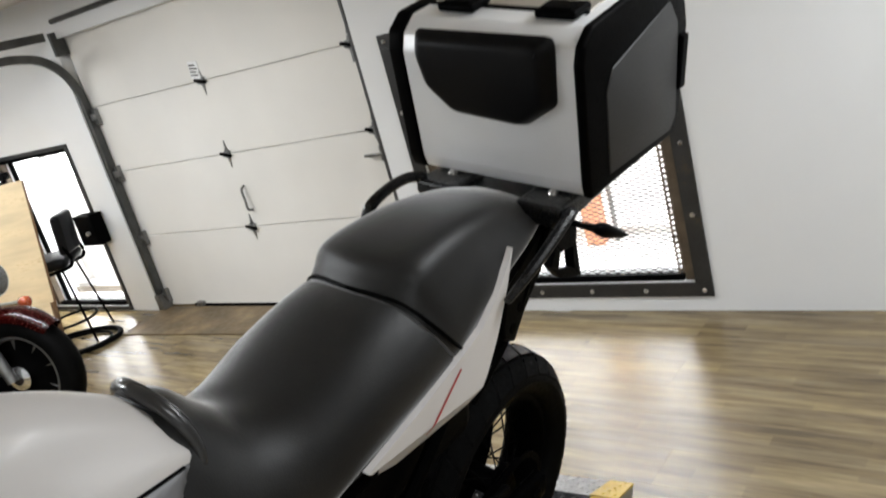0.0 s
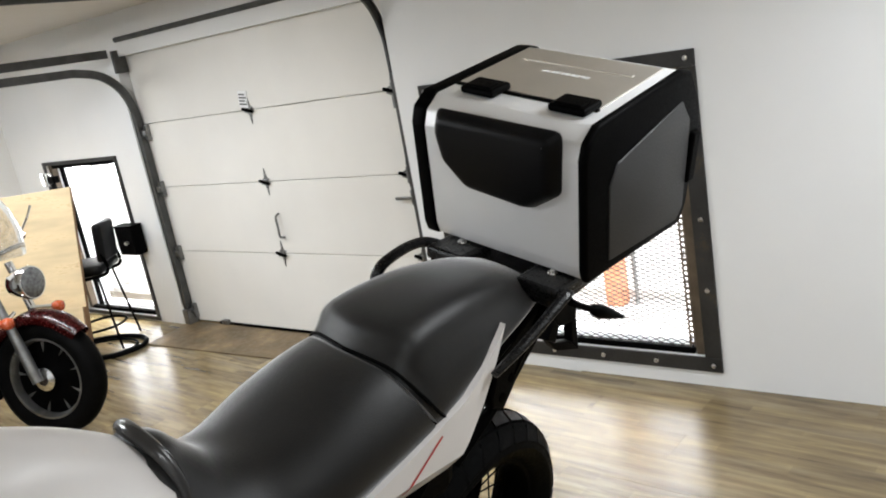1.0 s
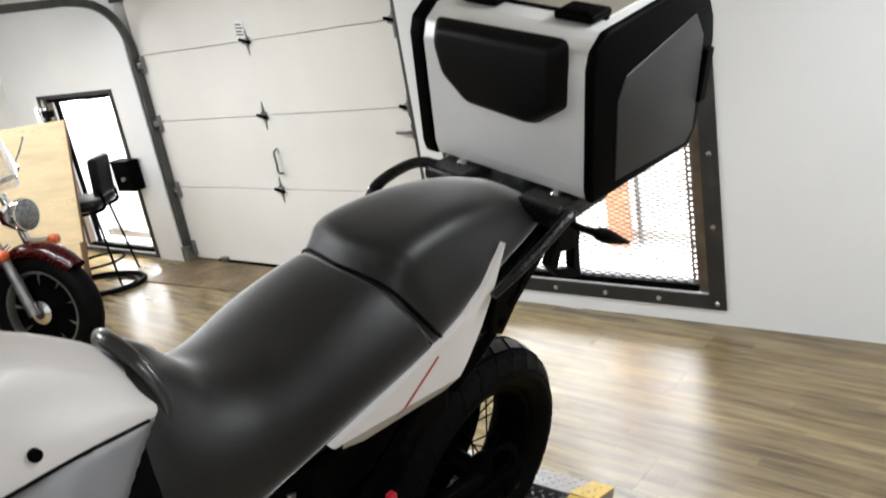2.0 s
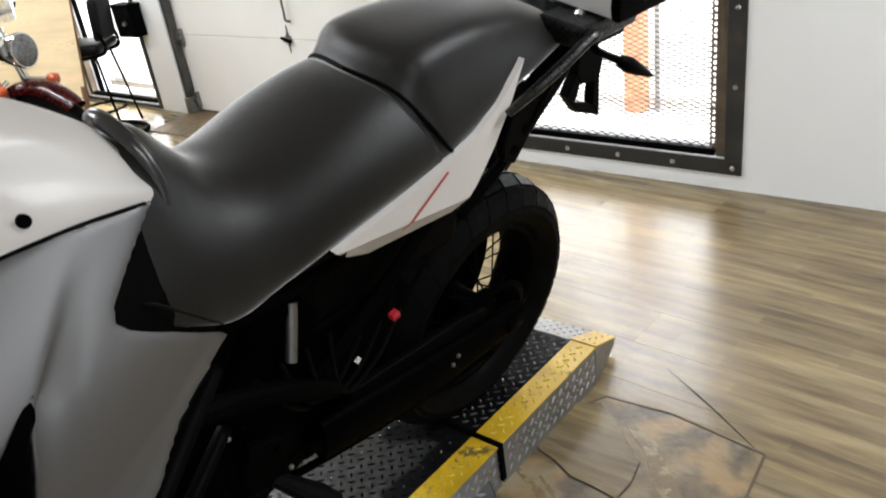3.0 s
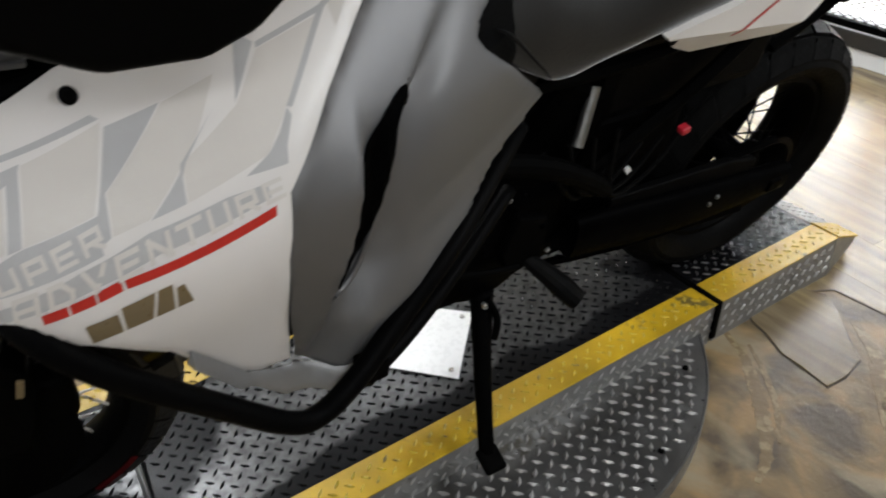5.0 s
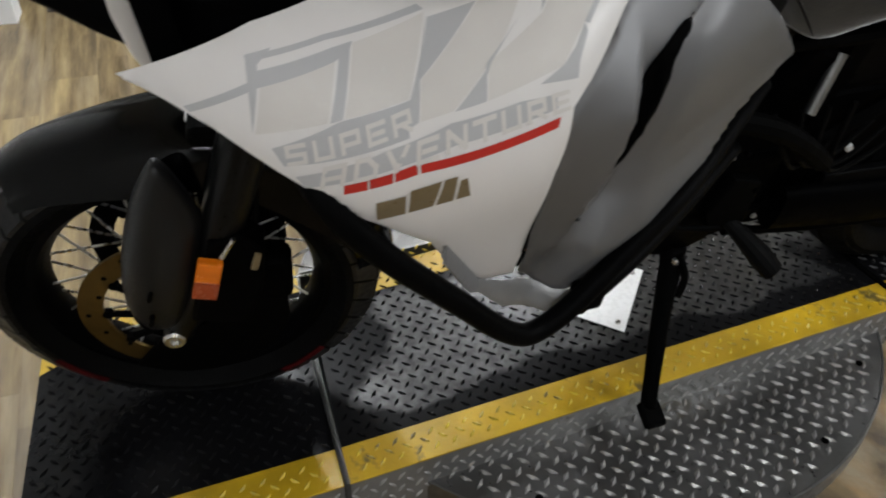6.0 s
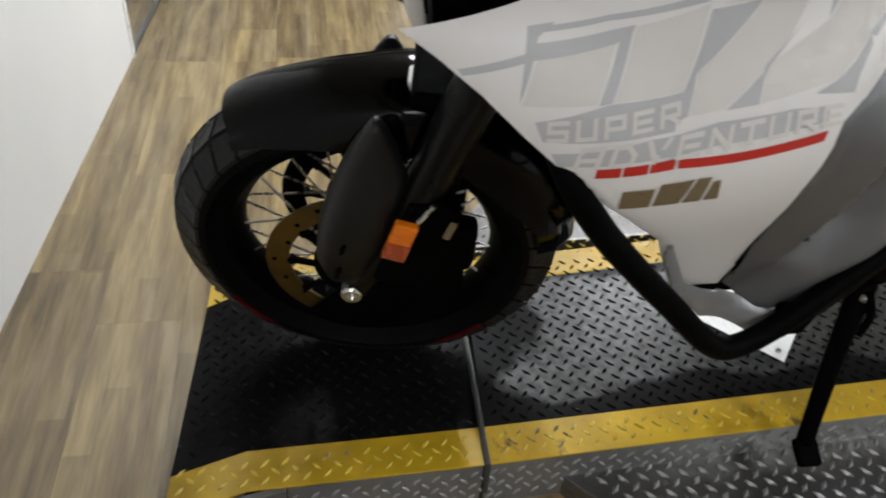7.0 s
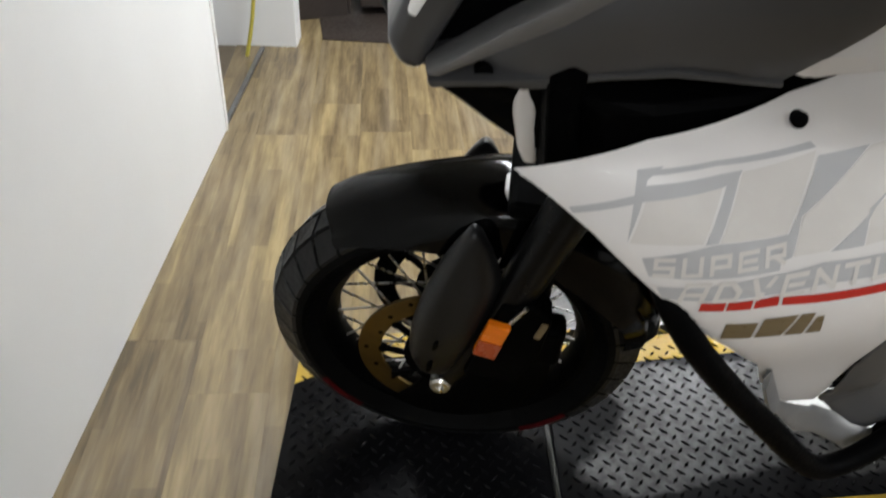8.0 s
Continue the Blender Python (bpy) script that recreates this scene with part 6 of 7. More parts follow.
part("header_pipe", tube([(0.0, -0.24, 0.50), (0.02, -0.28, 0.42), (0.04, -0.22, 0.33), (0.05, -0.08, 0.285), (0.0, 0.1, 0.27)], 0.02, 12), shader("heat_tinted_pipe", (0.20, 0.09, 0.045), 0.4, 0.8, vary=0.4, scale=10), bike, "heat-tinted exhaust header")
# added black plate that darkens the view through the rear spokes
ring_pts = [radians(a) for a in range(-175, 71, 15)]
part("rear_brake_shield", moved(prism([(0.205 * math.cos(a), 0.205 * math.sin(a)) for a in ring_pts] + [(0.03 * math.cos(a), 0.03 * math.sin(a)) for a in reversed(ring_pts)], "X", -0.098, -0.092), Matrix.Translation((0, 0.762, 0.318))), DARK_METAL, bike)
part("exhaust_can", tube([(-0.14, 0.30, 0.30), (-0.18, 0.62, 0.33), (-0.205, 0.95, 0.46), (-0.21, 1.08, 0.53)], [0.05, 0.085, 0.09, 0.085], 18), DARK_METAL, bike, "dark silencer")
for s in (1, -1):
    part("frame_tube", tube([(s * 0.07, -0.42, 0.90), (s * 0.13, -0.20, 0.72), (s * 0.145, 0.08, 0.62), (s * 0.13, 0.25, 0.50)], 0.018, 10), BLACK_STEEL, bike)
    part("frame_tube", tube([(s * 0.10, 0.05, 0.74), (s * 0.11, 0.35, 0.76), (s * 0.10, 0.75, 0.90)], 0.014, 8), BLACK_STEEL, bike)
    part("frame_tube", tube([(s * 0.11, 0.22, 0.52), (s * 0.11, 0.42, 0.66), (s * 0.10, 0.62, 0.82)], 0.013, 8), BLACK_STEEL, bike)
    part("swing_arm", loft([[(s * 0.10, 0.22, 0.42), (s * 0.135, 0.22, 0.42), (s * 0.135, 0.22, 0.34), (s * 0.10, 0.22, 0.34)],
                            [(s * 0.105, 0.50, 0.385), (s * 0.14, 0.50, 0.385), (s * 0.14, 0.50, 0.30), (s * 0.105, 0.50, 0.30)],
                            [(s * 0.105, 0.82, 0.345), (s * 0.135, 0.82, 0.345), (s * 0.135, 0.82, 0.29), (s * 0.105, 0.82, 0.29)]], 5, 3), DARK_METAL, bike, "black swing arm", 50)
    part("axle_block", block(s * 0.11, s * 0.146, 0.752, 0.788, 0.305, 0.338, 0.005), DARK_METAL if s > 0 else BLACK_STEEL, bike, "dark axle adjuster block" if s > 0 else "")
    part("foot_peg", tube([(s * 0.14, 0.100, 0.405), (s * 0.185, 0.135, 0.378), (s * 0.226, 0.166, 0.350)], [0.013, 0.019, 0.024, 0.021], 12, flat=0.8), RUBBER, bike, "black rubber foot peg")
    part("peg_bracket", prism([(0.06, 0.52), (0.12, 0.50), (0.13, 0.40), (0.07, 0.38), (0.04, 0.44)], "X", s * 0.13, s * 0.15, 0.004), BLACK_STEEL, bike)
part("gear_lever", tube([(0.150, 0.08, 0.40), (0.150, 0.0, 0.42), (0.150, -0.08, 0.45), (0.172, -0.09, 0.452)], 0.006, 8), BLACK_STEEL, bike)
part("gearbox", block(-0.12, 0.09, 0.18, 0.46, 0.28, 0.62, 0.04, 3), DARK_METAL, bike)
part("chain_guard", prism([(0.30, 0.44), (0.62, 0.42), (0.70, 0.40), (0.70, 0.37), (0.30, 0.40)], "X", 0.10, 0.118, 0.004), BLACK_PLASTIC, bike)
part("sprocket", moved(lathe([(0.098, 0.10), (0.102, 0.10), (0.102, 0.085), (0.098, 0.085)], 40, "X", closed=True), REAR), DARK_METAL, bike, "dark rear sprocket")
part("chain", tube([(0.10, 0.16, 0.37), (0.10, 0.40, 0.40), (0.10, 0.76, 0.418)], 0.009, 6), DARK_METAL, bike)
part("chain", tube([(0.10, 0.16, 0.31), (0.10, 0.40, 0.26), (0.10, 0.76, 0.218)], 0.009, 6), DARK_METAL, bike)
part("shock_reservoir", tube([(0.083, 0.207, 0.690), (0.098, 0.192, 0.648), (0.114, 0.175, 0.604)], 0.0098, 14), GALV, bike, "bright metal shock reservoir", 60)
part("shock_spring", tube([(0.05 + 0.03 * math.cos(k * 0.9), 0.27 + 0.03 * math.sin(k * 0.9), 0.42 + k * 0.004) for k in range(60)], 0.006, 6, 1), DARK_METAL, bike)
part("red_plug", moved(block(-0.008, 0.008, -0.009, 0.009, -0.0065, 0.0065, 0.003), Matrix.Translation((0.150, 0.372, 0.604)) @ Matrix.Rotation(0.25, 4, "X")), RED_PLUG, bike, "small red plug")
part("white_tag", moved(block(-0.004, 0.004, -0.006, 0.006, -0.008, 0.008, 0.002), Matrix.Translation((0.10, 0.335, 0.485)) @ Matrix.Rotation(0.6, 4, "X")), WHITE_PLATE, bike, "small white tag")
for k, (x, y, z) in enumerate(((0.155, 0.02, 0.585), (0.155, 0.045, 0.59), (0.15, 0.55, 0.36), (0.15, 0.565, 0.375), (0.16, 0.10, 0.50), (0.165, 0.12, 0.44), (0.15, 0.0, 0.47))):
    part("frame_bolt", moved(lathe([(0, 0.005), (0.004, 0.005), (0.006, 0.003)], 8, "X"), Matrix.Translation((x, y, z))), DARK_METAL if k in (1, 4, 6) else GALV, bike)
for k in range(4):
    part("cable", tube([(0.12, 0.10 + 0.05 * k, 0.62), (0.14, 0.14 + 0.04 * k, 0.55 - 0.02 * k), (0.13, 0.20 + 0.05 * k, 0.50), (0.11, 0.28 + 0.05 * k, 0.56)], 0.0045, 6), RUBBER, bike)
part("battery_box", block(-0.09, 0.09, 0.22, 0.62, 0.60, 0.80, 0.03), BLACK_PLASTIC, bike)

# crash bars
for s in (1, -1):
    part("crash_bar", tube([(s * 0.27, -0.635, 0.870), (s * 0.318, -0.625, 0.845), (s * 0.345, -0.58, 0.785), (s * 0.360, -0.49, 0.685), (s * 0.368, -0.420, 0.610), (s * 0.362, -0.378, 0.590), (s * 0.345, -0.325, 0.605),
                            (s * 0.31, -0.245, 0.648), (s * 0.268, -0.16, 0.682), (s * 0.19, -0.05, 0.70), (s * 0.13, 0.03, 0.70)], 0.0138, 14), BLACK_PLASTIC, bike, "black tubular crash bar", 180)
    part("crash_bar", tube([(s * 0.335, -0.31, 0.575), (s * 0.29, -0.22, 0.57), (s * 0.23, -0.11, 0.585), (s * 0.15, 0.02, 0.60)], 0.0115, 12), BLACK_PLASTIC, bike, "black tubular crash bar", 180)
    part("bar_clamp", moved(block(-0.012, 0.012, -0.02, 0.02, -0.02, 0.02, 0.004), Matrix.Translation((s * 0.33, -0.30, 0.59))), BLACK_STEEL, bike)

# side stand
stand = part("side_stand", tube([(0.125, 0.035, 0.335), (0.19, 0.012, 0.235), (0.262, -0.010, 0.135), (0.296, -0.020, 0.090)], [0.022, 0.017, 0.015, 0.015], 12), BLACK_STEEL, bike, "black side stand", 180)
part("stand_foot", moved(block(-0.016, 0.034, -0.022, 0.022, -0.009, 0.009, 0.007), Matrix.Translation((0.303, -0.02, 0.088)) @ Matrix.Rotation(radians(14.5), 4, "Y")), BLACK_STEEL, stand)
part("stand_bolt", moved(lathe([(0, 0.011), (0.008, 0.011), (0.012, 0.007)], 10, "X"), Matrix.Translation((0.145, 0.03, 0.325))), BOLT, stand, "bright pivot bolt")
part("stand_spring", tube([(0.15, 0.03, 0.34), (0.17, 0.045, 0.30), (0.185, 0.035, 0.265)], 0.007, 8), BLACK_STEEL, stand)


# ---- top case on the rack ----
case = thing("top_case", BIKE @ Matrix.Translation((-0.012, 0, 0)), "silver aluminium motorcycle top case with black edges", "top case")
profile = [(0.885, 1.012), (0.872, 1.04), (0.826, 1.27), (0.832, 1.305), (0.866, 1.335), (1.20, 1.385), (1.25, 1.378), (1.315, 1.30), (1.335, 1.25), (1.325, 1.06), (1.30, 1.018)]
part("shell", prism(profile, "X", -0.179, 0.199, 0.006, seg=3), ALU, case, "brushed silver aluminium shell", 30)
for s in (1, -1):
    a = [(y + (0.0 if y > 1.1 else -0.004), z + (0.004 if z > 1.2 else -0.004)) for y, z in profile]
    part("edge_trim", prism(a, "X", s * (0.192 if s > 0 else 0.1745), s * 0.213, 0.009, seg=3), BLACK_PLASTIC, case, "black plastic corner trim", 40)
    part("side_panel", prism([(0.955, 1.036), (0.922, 1.205), (0.945, 1.248), (1.215, 1.322), (1.268, 1.272), (1.298, 1.06), (1.27, 1.032)], "X", s * 0.205, s * 0.2165, 0.004), CASE_SIDE, case, "dark grey textured side panel", 40)
    part("side_grip", block(s * 0.196, s * 0.224, 1.285, 1.322, 1.12, 1.24, 0.006), BLACK_PLASTIC, case)
# back pad: a bevelled hexagon on the front face
tilt = Matrix.Translation((0, 0.858, 1.115)) @ Matrix.Rotation(radians(11.3), 4, "X")
bm = prism([(-0.137, 0.214), (-0.149, 0.17), (-0.133, 0.098), (-0.070, 0.040), (0.092, 0.030), (0.164, 0.082), (0.169, 0.208), (0.156, 0.220)], "Y", -0.03, 0.004)
for v in bm.verts:
    if v.co.y < -0.02:
        v.co.x, v.co.z = 0.01 + (v.co.x - 0.01) * 0.86, 0.125 + (v.co.z - 0.125) * 0.80
bmesh.ops.bevel(bm, geom=bm.edges[:], offset=0.013, segments=4, affect="EDGES", profile=0.5)
part("back_pad", moved(bm, tilt), BLACK_VINYL, case, "black padded backrest", 60)
slope_top = Matrix.Translation((0, 0.868, 1.337)) @ Matrix.Rotation(math.atan2(0.05, 0.334), 4, "X")
part("lid", moved(block(-0.170, 0.170, 0.070, 0.332, -0.003, 0.0018, 0.0015), slope_top), LID_ALU, case, "aluminium lid plate tinted warm for the ceiling it reflects")
part("lid_seam", moved(block(-0.172, 0.172, 0.055, 0.066, -0.004, 0.0025, 0.001), slope_top), BLACK_PLASTIC, case, "black lid seam")
for x in (-0.085, 0.128):
    latch = part("latch", moved(block(-0.042, 0.042, 0.012, 0.080, 0.0, 0.017, 0.007, 3), slope_top @ Matrix.Translation((x, 0, 0))), BLACK_PLASTIC, case, "black plastic lid latch")
    part("latch_lever", moved(block(-0.03, 0.03, 0.018, 0.055, 0.015, 0.021, 0.003), slope_top @ Matrix.Translation((x, 0, 0))), BLACK_PLASTIC, latch)
for k in range(5):
    part("emblem_bar", moved(block(-0.05 + k * 0.024, -0.032 + k * 0.024, 0.20, 0.212, 0.0015, 0.0026), slope_top), WHITE_PLATE, case, "pale emblem bar")
part("hinge_rib", moved(block(-0.14, 0.14, 0.25, 0.262, 0.0, 0.0045, 0.001), slope_top), LID_ALU, case)

# ---- what stands by the garage door ----
def red_cruiser():
    t = thing("cruiser_motorcycle", pose(-3.72, 1.66, 0, 0, 6, 112), "red and chrome cruiser motorcycle parked on the floor", "motorcycle")
    hub = part("front_wheel", moved(lathe([(-0.06, 0.03), (-0.05, 0.06), (0.05, 0.06), (0.06, 0.03)], 20, "X"), Matrix.Translation((0, 0, 0.30))), CHROME, t, "cast front wheel")
    z = Matrix.Translation((0, 0, 0.30))
    part("tyre", moved(lathe([(-0.04, 0.203), (-0.062, 0.245), (-0.05, 0.285), (-0.02, 0.30), (0.02, 0.30), (0.05, 0.285), (0.062, 0.245), (0.04, 0.203)], 48, "X", closed=True), z), RUBBER, hub, "black tyre", 50)
    part("rim", moved(lathe([(-0.045, 0.208), (-0.045, 0.199), (-0.02, 0.188), (0.02, 0.188), (0.045, 0.199), (0.045, 0.208)], 48, "X", closed=True), z), GALV, hub, "bright rim", 50)
    for k in range(9):
        a = 2 * math.pi * k / 9
        part("spoke", moved(tube([(0.01, 0.05 * math.cos(a), 0.05 * math.sin(a)), (0.0, 0.2 * math.cos(a + 0.15), 0.2 * math.sin(a + 0.15))], 0.013, 6, 1), z), DARK_TRACK, hub)
    part("brake_disc", moved(lathe([(0.065, 0.14), (0.069, 0.14), (0.069, 0.09), (0.065, 0.09)], 36, "X", closed=True), z), BLACK_STEEL, hub)
    part("wheel_web", moved(lathe([(-0.01, 0.06), (-0.006, 0.188), (0.006, 0.188), (0.01, 0.06)], 36, "X"), z), BLACK_STEEL, hub, "black cast wheel web")
    rows = []
    for deg, half in ((20, 0.05), (45, 0.065), (80, 0.07), (110, 0.068), (138, 0.05)):
        a = radians(deg)
        rows.append([(x, r * math.cos(a), 0.30 + r * math.sin(a)) for x, r in ((-half, 0.285), (-half, 0.32), (-half * 0.5, 0.34), (0, 0.345), (half * 0.5, 0.34), (half, 0.32), (half, 0.285))])
    bm = loft(rows, 5, 3, closed=False)
    bmesh.ops.solidify(bm, geom=bm.faces[:], thickness=0.004)
    part("front_fender", bm, RED_PAINT, t, "glossy dark red fender", 60)
    for s in (1, -1):
        part("fork_leg", tube([(s * 0.09, 0.0, 0.30), (s * 0.09, 0.08, 0.55), (s * 0.09, 0.19, 0.88)], [0.027, 0.027, 0.02, 0.02], 12), CHROME if s > 0 else GALV, t, "chrome fork leg", 60)
        sig = part("turn_signal", moved(lathe([(-0.025, 0.012), (-0.02, 0.026), (0.0, 0.03), (0.022, 0.026), (0.028, 0.01)], 16, "Y"), Matrix.Translation((s * 0.17, 0.02, 0.62))), AMBER, t, "amber turn signal", 60)
        part("stalk", tube([(s * 0.05, 0.09, 0.645), (s * 0.17, 0.04, 0.622)], 0.011, 8, 1), CHROME, sig)
        part("handlebar", tube([(0, 0.20, 0.92), (s * 0.15, 0.20, 0.95), (s * 0.30, 0.26, 1.0), (s * 0.42, 0.38, 0.98)], 0.012, 10), CHROME, t)
        part("grip", tube([(s * 0.38, 0.34, 0.985), (s * 0.47, 0.43, 0.97)], 0.017, 10, 1), RUBBER, t)
        part("mirror_stem", tube([(s * 0.27, 0.25, 1.0), (s * 0.30, 0.21, 1.08), (s * 0.33, 0.20, 1.14)], 0.006, 8), CHROME, t)
    head = part("headlight", moved(lathe([(0.10, 0.025), (0.07, 0.06), (0.0, 0.08), (-0.03, 0.084), (-0.04, 0.08)], 32, "Y"), Matrix.Translation((0, 0.02, 0.78))), CHROME, t, "round chrome headlight", 60)
    part("lens", moved(lathe([(-0.041, 0.076), (-0.048, 0.062), (-0.053, 0.03), (-0.054, 0.004)], 32, "Y"), Matrix.Translation((0, 0.02, 0.78))), LAMP_GLASS, head, "grey ribbed headlight lens", 60)
    bm = loft([[(-0.13, 0.10, 0.92), (-0.06, 0.06, 0.91), (0.06, 0.06, 0.91), (0.13, 0.10, 0.92)], [(-0.18, 0.16, 1.08), (-0.08, 0.11, 1.09), (0.08, 0.11, 1.09), (0.18, 0.16, 1.08)], [(-0.14, 0.24, 1.26), (-0.06, 0.20, 1.29), (0.06, 0.20, 1.29), (0.14, 0.24, 1.26)]], 4, 4, closed=False)
    bmesh.ops.solidify(bm, geom=bm.faces[:], thickness=0.004)
    part("windshield", bm, CLEAR, t, "clear windshield", 60)
    part("tank", loft([mirrored([(0, 0.34, 0.86), (0.09, 0.34, 0.84), (0.12, 0.34, 0.74), (0.08, 0.34, 0.66)]), mirrored([(0, 0.55, 0.90), (0.12, 0.55, 0.87), (0.16, 0.55, 0.75), (0.10, 0.55, 0.66)]), mirrored([(0, 0.85, 0.80), (0.07, 0.85, 0.79), (0.10, 0.85, 0.72), (0.06, 0.85, 0.66)])], 5, 4), RED_PAINT, t, "dark red fuel tank", 70)
    part("engine", block(-0.14, 0.14, 0.36, 0.86, 0.18, 0.62, 0.05, 3), DARK_METAL, t, "", 50)
    part("down_tube", tube([(0, 0.22, 0.80), (0, 0.30, 0.45), (0, 0.36, 0.20)], 0.022, 10), BLACK_STEEL, t)
    part("saddle", loft([mirrored([(0, 0.88, 0.74), (0.12, 0.88, 0.73), (0.13, 0.88, 0.66)]), mirrored([(0, 1.2, 0.70), (0.15, 1.2, 0.69), (0.15, 1.2, 0.60)]), mirrored([(0, 1.45, 0.80), (0.10, 1.45, 0.79), (0.10, 1.45, 0.70)])], 4, 4), BLACK_VINYL, t, "black saddle", 70)
    rear = part("rear_wheel", moved(lathe([(-0.05, 0.2), (-0.075, 0.24), (-0.05, 0.30), (0.05, 0.30), (0.075, 0.24), (0.05, 0.2)], 40, "X", closed=True), Matrix.Translation((0, 1.55, 0.30))), RUBBER, t, "", 50)
    part("rear_hub", moved(lathe([(-0.05, 0.03), (-0.04, 0.20), (0.04, 0.20), (0.05, 0.03)], 30, "X"), Matrix.Translation((0, 1.55, 0.30))), GALV, rear, "", 40)
    part("rear_fender", moved(lathe([(-0.09, 0.28), (-0.08, 0.33), (0.08, 0.33), (0.09, 0.28)], 40, "X"), Matrix.Translation((0, 1.55, 0.34))), RED_PAINT, t, "dark red rear fender", 50)
    return t


red_cruiser()

ply = thing("plywood_sheet", pose(-4.47, 2.27, 0, -14, 0, 28), "pale plywood sheet standing on edge by the wall", "plywood")
part("board", block(-1.3, 0.0, 0.0, 0.018, 0.0, 1.12, 0.001), PLYWOOD, ply)
part("board_edge", block(0.0005, 0.0035, 0.0, 0.018, 0.0, 1.12), PLY_EDGE, ply, "dark laminated edge")
low = thing("plywood_offcut", pose(-4.40, 2.21, 0, -14, 0, 28), "smaller plywood offcut leaning on the larger sheet", "plywood")
part("board", block(-1.3, 0.0, 0.0, 0.02, 0.0, 0.40, 0.001), PLYWOOD, low)
part("board_edge", block(0.0005, 0.012, -0.004, 0.022, 0.0, 0.40), PLY_EDGE, low, "dark taped edge")

stool = thing("bar_stool", pose(-4.80, 2.56, 0, 0, 0, -52), "black padded bar stool with a low backrest", "stool")
part("seat", moved(block(-0.17, 0.17, -0.17, 0.17, 0.0, 0.07, 0.03, 3), Matrix.Translation((0, 0, 0.50))), BLACK_VINYL, stool, "black vinyl seat", 60)
part("backrest", moved(block(-0.12, 0.12, -0.03, 0.03, 0.0, 0.25, 0.025, 3), Matrix.Translation((0.06, 0.19, 0.58)) @ Matrix.Rotation(-0.1, 4, "X")), BLACK_VINYL, stool, "black vinyl backrest", 60)
for x in (-0.05, 0.17):
    part("back_tube", tube([(x, -0.05, 0.49), (x, 0.16, 0.50), (x, 0.22, 0.54), (x, 0.20, 0.64)], 0.011, 8), BLACK_STEEL, stool)
for x, y in ((-1, -1), (-1, 1), (1, -1), (1, 1)):
    part("leg", tube([(x * 0.12, y * 0.12, 0.50), (x * 0.17, y * 0.17, 0.0)], 0.008, 8, 1), BLACK_STEEL, stool)
part("foot_ring", tube([(0.16 * math.cos(k), 0.16 * math.sin(k), 0.14) for k in (0, 1.05, 2.09, 3.14, 4.19, 5.24)], 0.009, 8, 4, closed=True), BLACK_STEEL, stool)

hoop = thing("rubber_hoop", pose(-4.70, 2.48, 0, 0, 0, 20), "black rubber hoop lying on the floor", "hoop")
part("ring", tube([(0.30 * math.cos(k * math.pi / 4), 0.20 * math.sin(k * math.pi / 4), 0.016) for k in range(8)], 0.016, 8, 4, closed=True), RUBBER, hoop)
part("inner_ring", tube([(0.24 * math.cos(k * math.pi / 4), 0.15 * math.sin(k * math.pi / 4), 0.012) for k in range(8)], 0.008, 8, 4, closed=True), RUBBER, hoop)

box = thing("letter_box", pose(-4.77, NORTH - 0.012, 0.62), "black steel box fixed to the window frame", "box")
part("body", block(-0.10, 0.10, -0.09, 0.0, -0.10, 0.10, 0.01), BLACK_STEEL, box)
part("lid", block(-0.105, 0.105, -0.10, 0.0, 0.092, 0.108, 0.004), BLACK_STEEL, box)
part("knob", moved(lathe([(-0.115, 0.008), (-0.105, 0.015), (-0.09, 0.012)], 12, "Y"), Matrix.Translation((0.03, 0, -0.01))), BOLT, box)
sen = thing("wall_sensor", pose(-5.62, NORTH - 0.012, 1.07), "small dark sensor on a clear bracket", "sensor")
part("body", block(-0.02, 0.07, -0.05, 0.0, -0.03, 0.02, 0.006), BLACK_PLASTIC, sen)
part("bracket", block(-0.10, -0.03, -0.05, 0.0, -0.05, 0.05, 0.003), CLEAR, sen, "clear plastic bracket")
part("arm", block(0.0, 0.025, -0.04, -0.01, -0.10, -0.03, 0.004), BLACK_PLASTIC, sen)

# alcove and what lies beyond it
cord = thing("extension_cord", pose(-3.30, -0.72, 0), "yellow extension cord hanging on the alcove wall", "cord")
part("cable", tube([(0.0, -0.02, 1.6), (0.02, 0.0, 1.0), (0.01, 0.01, 0.5), (0.03, -0.02, 0.2), (0.06, -0.06, 0.01)], 0.008, 8), CORD, cord)
cab = thing("tool_cabinet", pose(-4.05, -0.02, 0, 0, 0, -4), "black steel tool cabinet on the floor", "cabinet")
part("body", block(-0.35, 0.35, -0.25, 0.25, 0.04, 0.95, 0.01), DARK_STUFF, cab)
for k in range(4):
    d = part("drawer", block(-0.33, 0.33, 0.25, 0.262, 0.08 + k * 0.21, 0.27 + k * 0.21, 0.004), DARK_STUFF, cab)
    part("handle", block(-0.25, 0.25, 0.262, 0.28, 0.235 + k * 0.21, 0.25 + k * 0.21, 0.004), BLACK_STEEL, d)
mat = part("floor_mat", prism([(-5.2, -0.55), (-3.43, -0.47), (-3.36, -0.10), (-3.30, 0.45), (-5.2, 0.5)], "Z", 0.0005, 0.006, 0.002), DARK_STUFF)
tagged(mat, "dark brown mat lying on the plank floor", "mat")
crate = thing("wooden_crate", pose(-3.85, -0.52, 0, 0, 0, 12), "dark brown wooden crate", "crate")
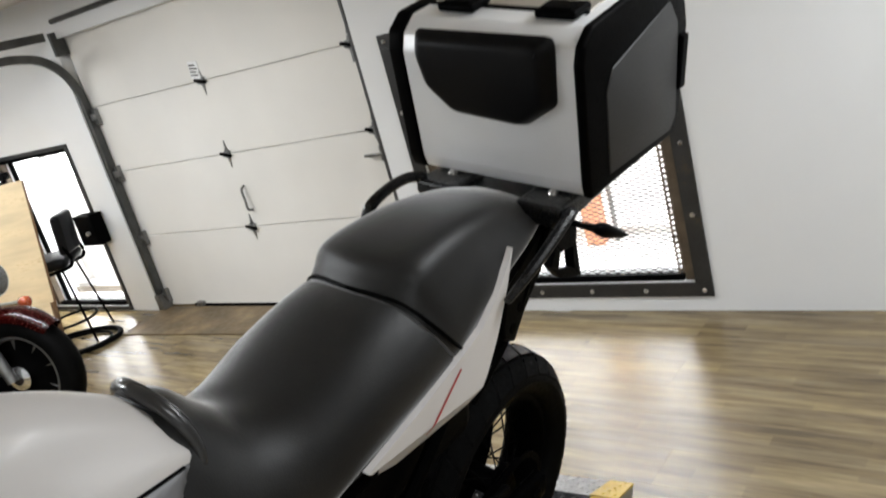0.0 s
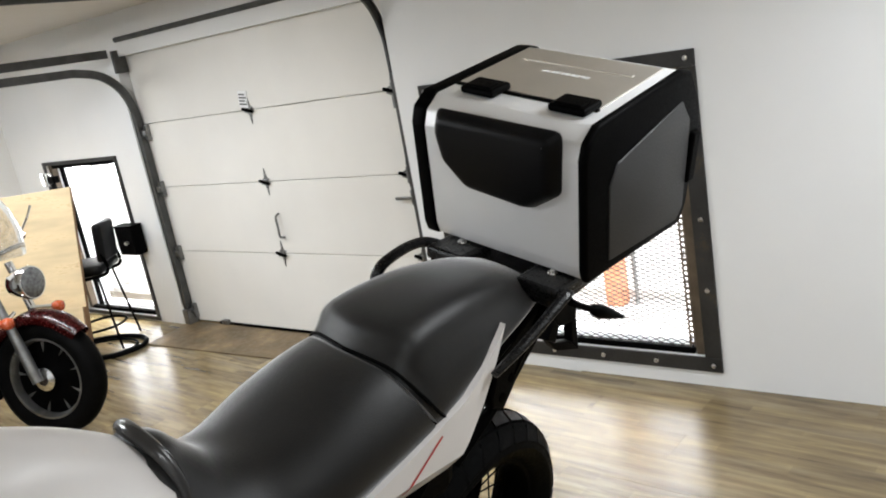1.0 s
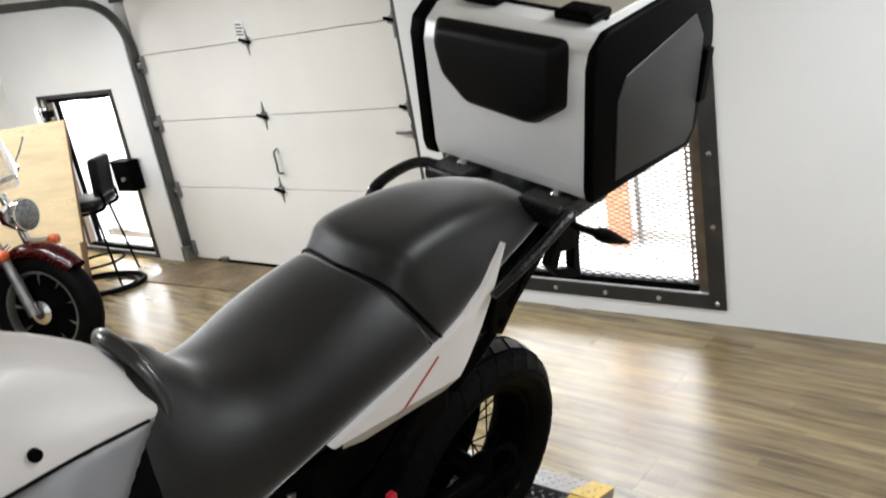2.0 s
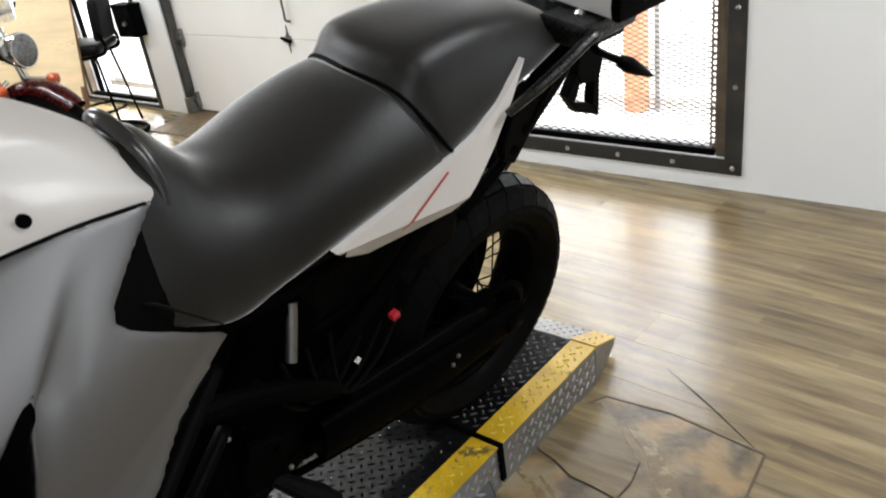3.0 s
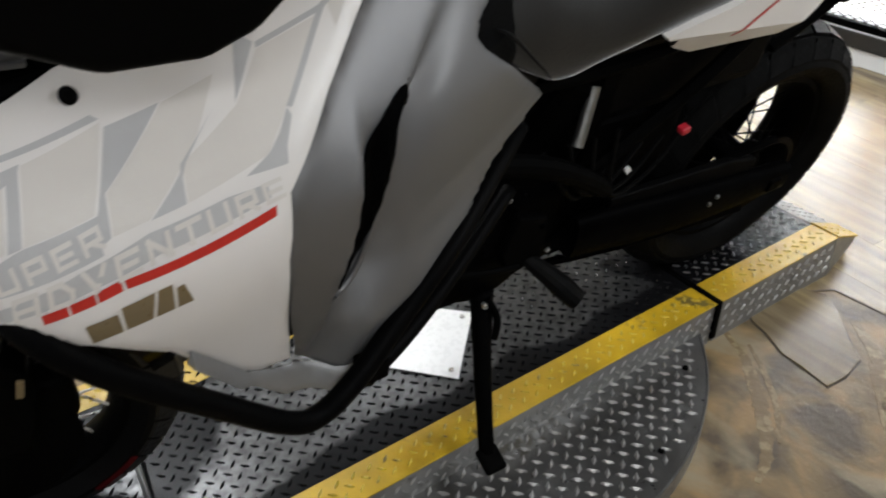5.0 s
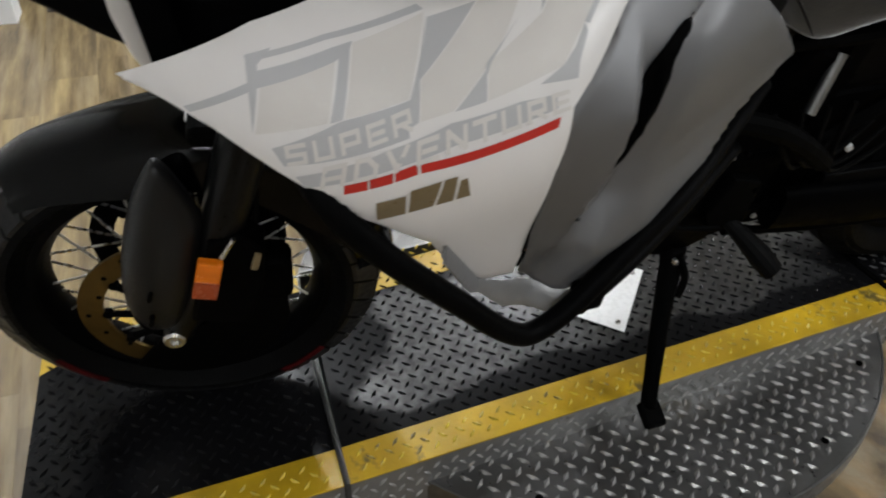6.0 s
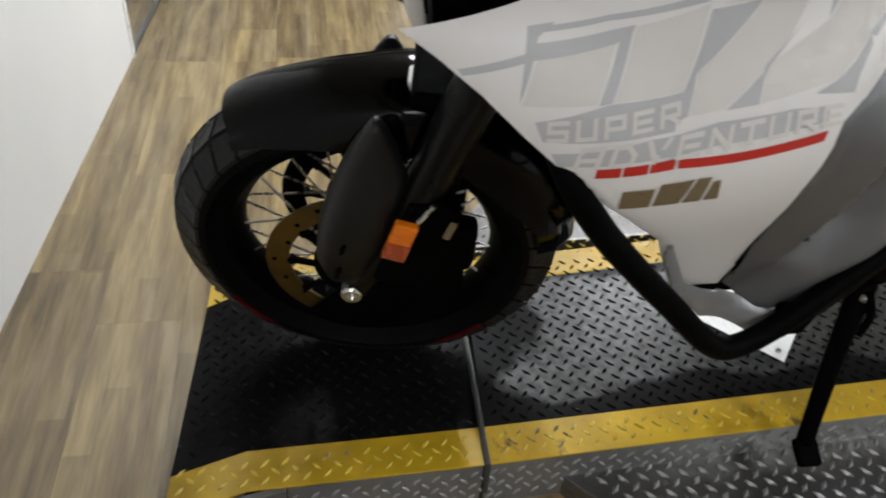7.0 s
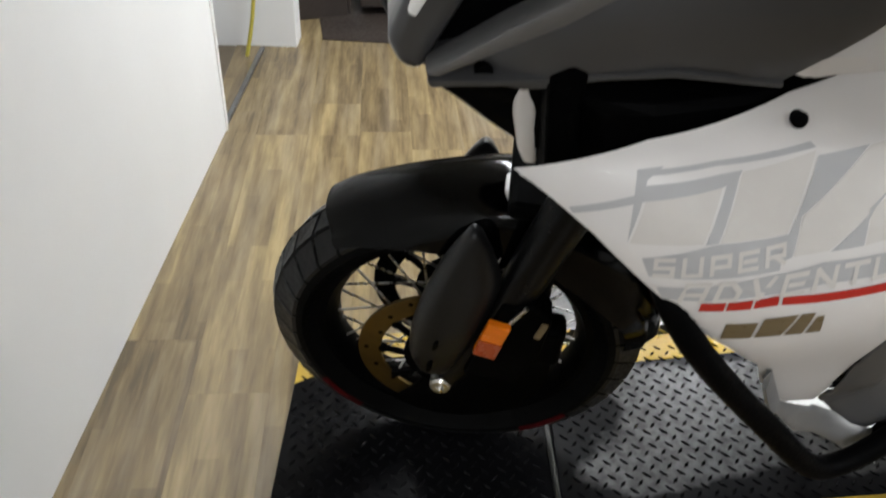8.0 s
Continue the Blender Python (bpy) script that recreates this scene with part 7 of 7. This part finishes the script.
for k in range(3):
    part("slat", block(-0.16, 0.16, 0.14, 0.155, 0.01 + k * 0.085, 0.08 + k * 0.085, 0.003), DARK_STUFF, crate)
    part("slat", block(-0.16, 0.16, -0.155, -0.14, 0.01 + k * 0.085, 0.08 + k * 0.085, 0.003), DARK_STUFF, crate)
for x in (-0.15, 0.15):
    part("side_board", block(x - 0.012, x + 0.012, -0.138, 0.138, 0.0, 0.25, 0.003), DARK_STUFF, crate)

# yard things seen through the windows
post = thing("yard_post", pose(-1.74, 3.95, -0.06), "orange painted post standing in the yard", "post")
part("shaft", block(-0.052, 0.052, -0.05, 0.05, 0.0, 1.5, 0.006), BRICK, post)
part("pipe", moved(lathe([(0.0, 0.014), (1.5, 0.014)], 12, "Z"), Matrix.Translation((0.11, 0.02, 0))), GALV, post, "thin grey pipe")
kerb = thing("yard_kerb", pose(-1.7, 4.08, -0.06), "low grey kerb along the yard", "kerb")
part("stone", block(-1.6, 1.6, -0.03, 0.03, 0.0, 0.05, 0.008), CONCRETE, kerb)
post2 = thing("concrete_post", pose(-6.16, 3.64, -0.06), "pale speckled concrete post in the yard", "post")
part("shaft", block(-0.06, 0.06, -0.06, 0.06, 0.0, 1.6, 0.01), CONCRETE, post2)
part("footing", block(-0.13, 0.13, -0.13, 0.13, 0.0, 0.05, 0.01), CONCRETE, post2)

# housings added over the unseen fill lamps
for x, y, _, lamp_turn in FILL_LAMPS:
    f = thing("fill_housing", pose(x, y, CEIL, 0, 0, lamp_turn), "white batten housing added over an unseen fill lamp", "ceiling light", "ceiling lights")
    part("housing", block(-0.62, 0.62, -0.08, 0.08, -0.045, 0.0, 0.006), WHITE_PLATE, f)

# ---- floor planks ----
turn = pose(0, 0, 0, 0, 0, -4.0)
plank_long, plank_wide = 1.22, 0.178
bm = block(0.0001, plank_long - 0.0001, 0.0001, plank_wide - 0.0001, -0.004, 0.0, 0.0002, 1)
first = part("plank", bm, PLANK, floor)
plank_mesh = first.data
bpy.data.objects.remove(first)
rng = random.Random(5)
for row in range(-8, 20):
    off = rng.uniform(0, plank_long)
    for col in range(-6, 6):
        x, y = col * plank_long + off, row * plank_wide
        mid = turn @ Vector((x + plank_long / 2, y + plank_wide / 2, 0))
        if not (-5.9 < mid.x < 4.45 and south_y(mid.x) - 0.15 < mid.y < NORTH + 0.07):
            continue
        p = new("plank", plank_mesh)
        p.parent = floor
        p.matrix_local = turn @ Matrix.Translation((x, y, 0))
TORN = shader("torn_edge", (0.03, 0.024, 0.017), 0.8, vary=0.4, scale=30)
# torn remnants on the bare patch
for pts in ([(-0.77, 1.314), (-0.745, 1.296), (-0.70, 1.285), (-0.634, 1.253), (-0.58, 1.250), (-0.51, 1.24), (-0.503, 1.30), (-0.514, 1.376), (-0.57, 1.42), (-0.64, 1.49), (-0.70, 1.53), (-0.76, 1.50)],):
    edge = part("torn_edge", prism([(x + (0.0035 if x > -0.63 else -0.002), y + (0.002 if y > 1.4 else -0.0035)) for x, y in pts], "Z", 0.0026, 0.0034), TORN, patch, "dark torn edge")
    rem = part("torn_plank", prism(pts, "Z", 0.0028, 0.0058, 0.0008), PLANK)
    tagged(rem, "torn greyed piece of vinyl plank on the bare floor", "plank")
# old glue and a crack on the bare patch
rng = random.Random(11)


def smear(line, wide, high):
    """A flat ragged strip along a line on the floor."""
    pts = smooth_line([(x, y, 0) for x, y in line], 10)
    one, other = [], []
    for i, p in enumerate(pts):
        d = (pts[min(len(pts) - 1, i + 1)] - pts[max(0, i - 1)]).normalized()
        nrm = Vector((-d.y, d.x, 0))
        w = wide * (0.35 + 0.65 * math.sin(math.pi * (i + 1) / (len(pts) + 1)))
        one.append(p + nrm * w * rng.uniform(0.7, 1.15))
        other.append(p - nrm * w * rng.uniform(0.7, 1.15))
    return prism([(p.x, p.y) for p in one + other[::-1]], "Z", 0.001, high)


for line, wide in (([(-0.768, 1.216), (-0.681, 1.177), (-0.59, 1.102), (-0.525, 1.037), (-0.468, 0.968), (-0.44, 0.90)], 0.017), ([(-0.70, 1.22), (-0.62, 1.17), (-0.54, 1.10), (-0.475, 1.02)], 0.008),
                   ([(-0.599, 1.491), (-0.499, 1.417), (-0.417, 1.328), (-0.346, 1.246), (-0.262, 1.161), (-0.20, 1.08)], 0.022), ([(-0.50, 1.39), (-0.40, 1.27), (-0.33, 1.18)], 0.008)):
    part("glue_smear", smear(line, wide, 0.0031), GLUE, patch, "pale smear of old glue")
part("crack", smear([(-0.612, 1.755), (-0.46, 1.66), (-0.304, 1.553)], 0.0022, 0.0011), BLACK_STEEL, patch, "thin dark crack")
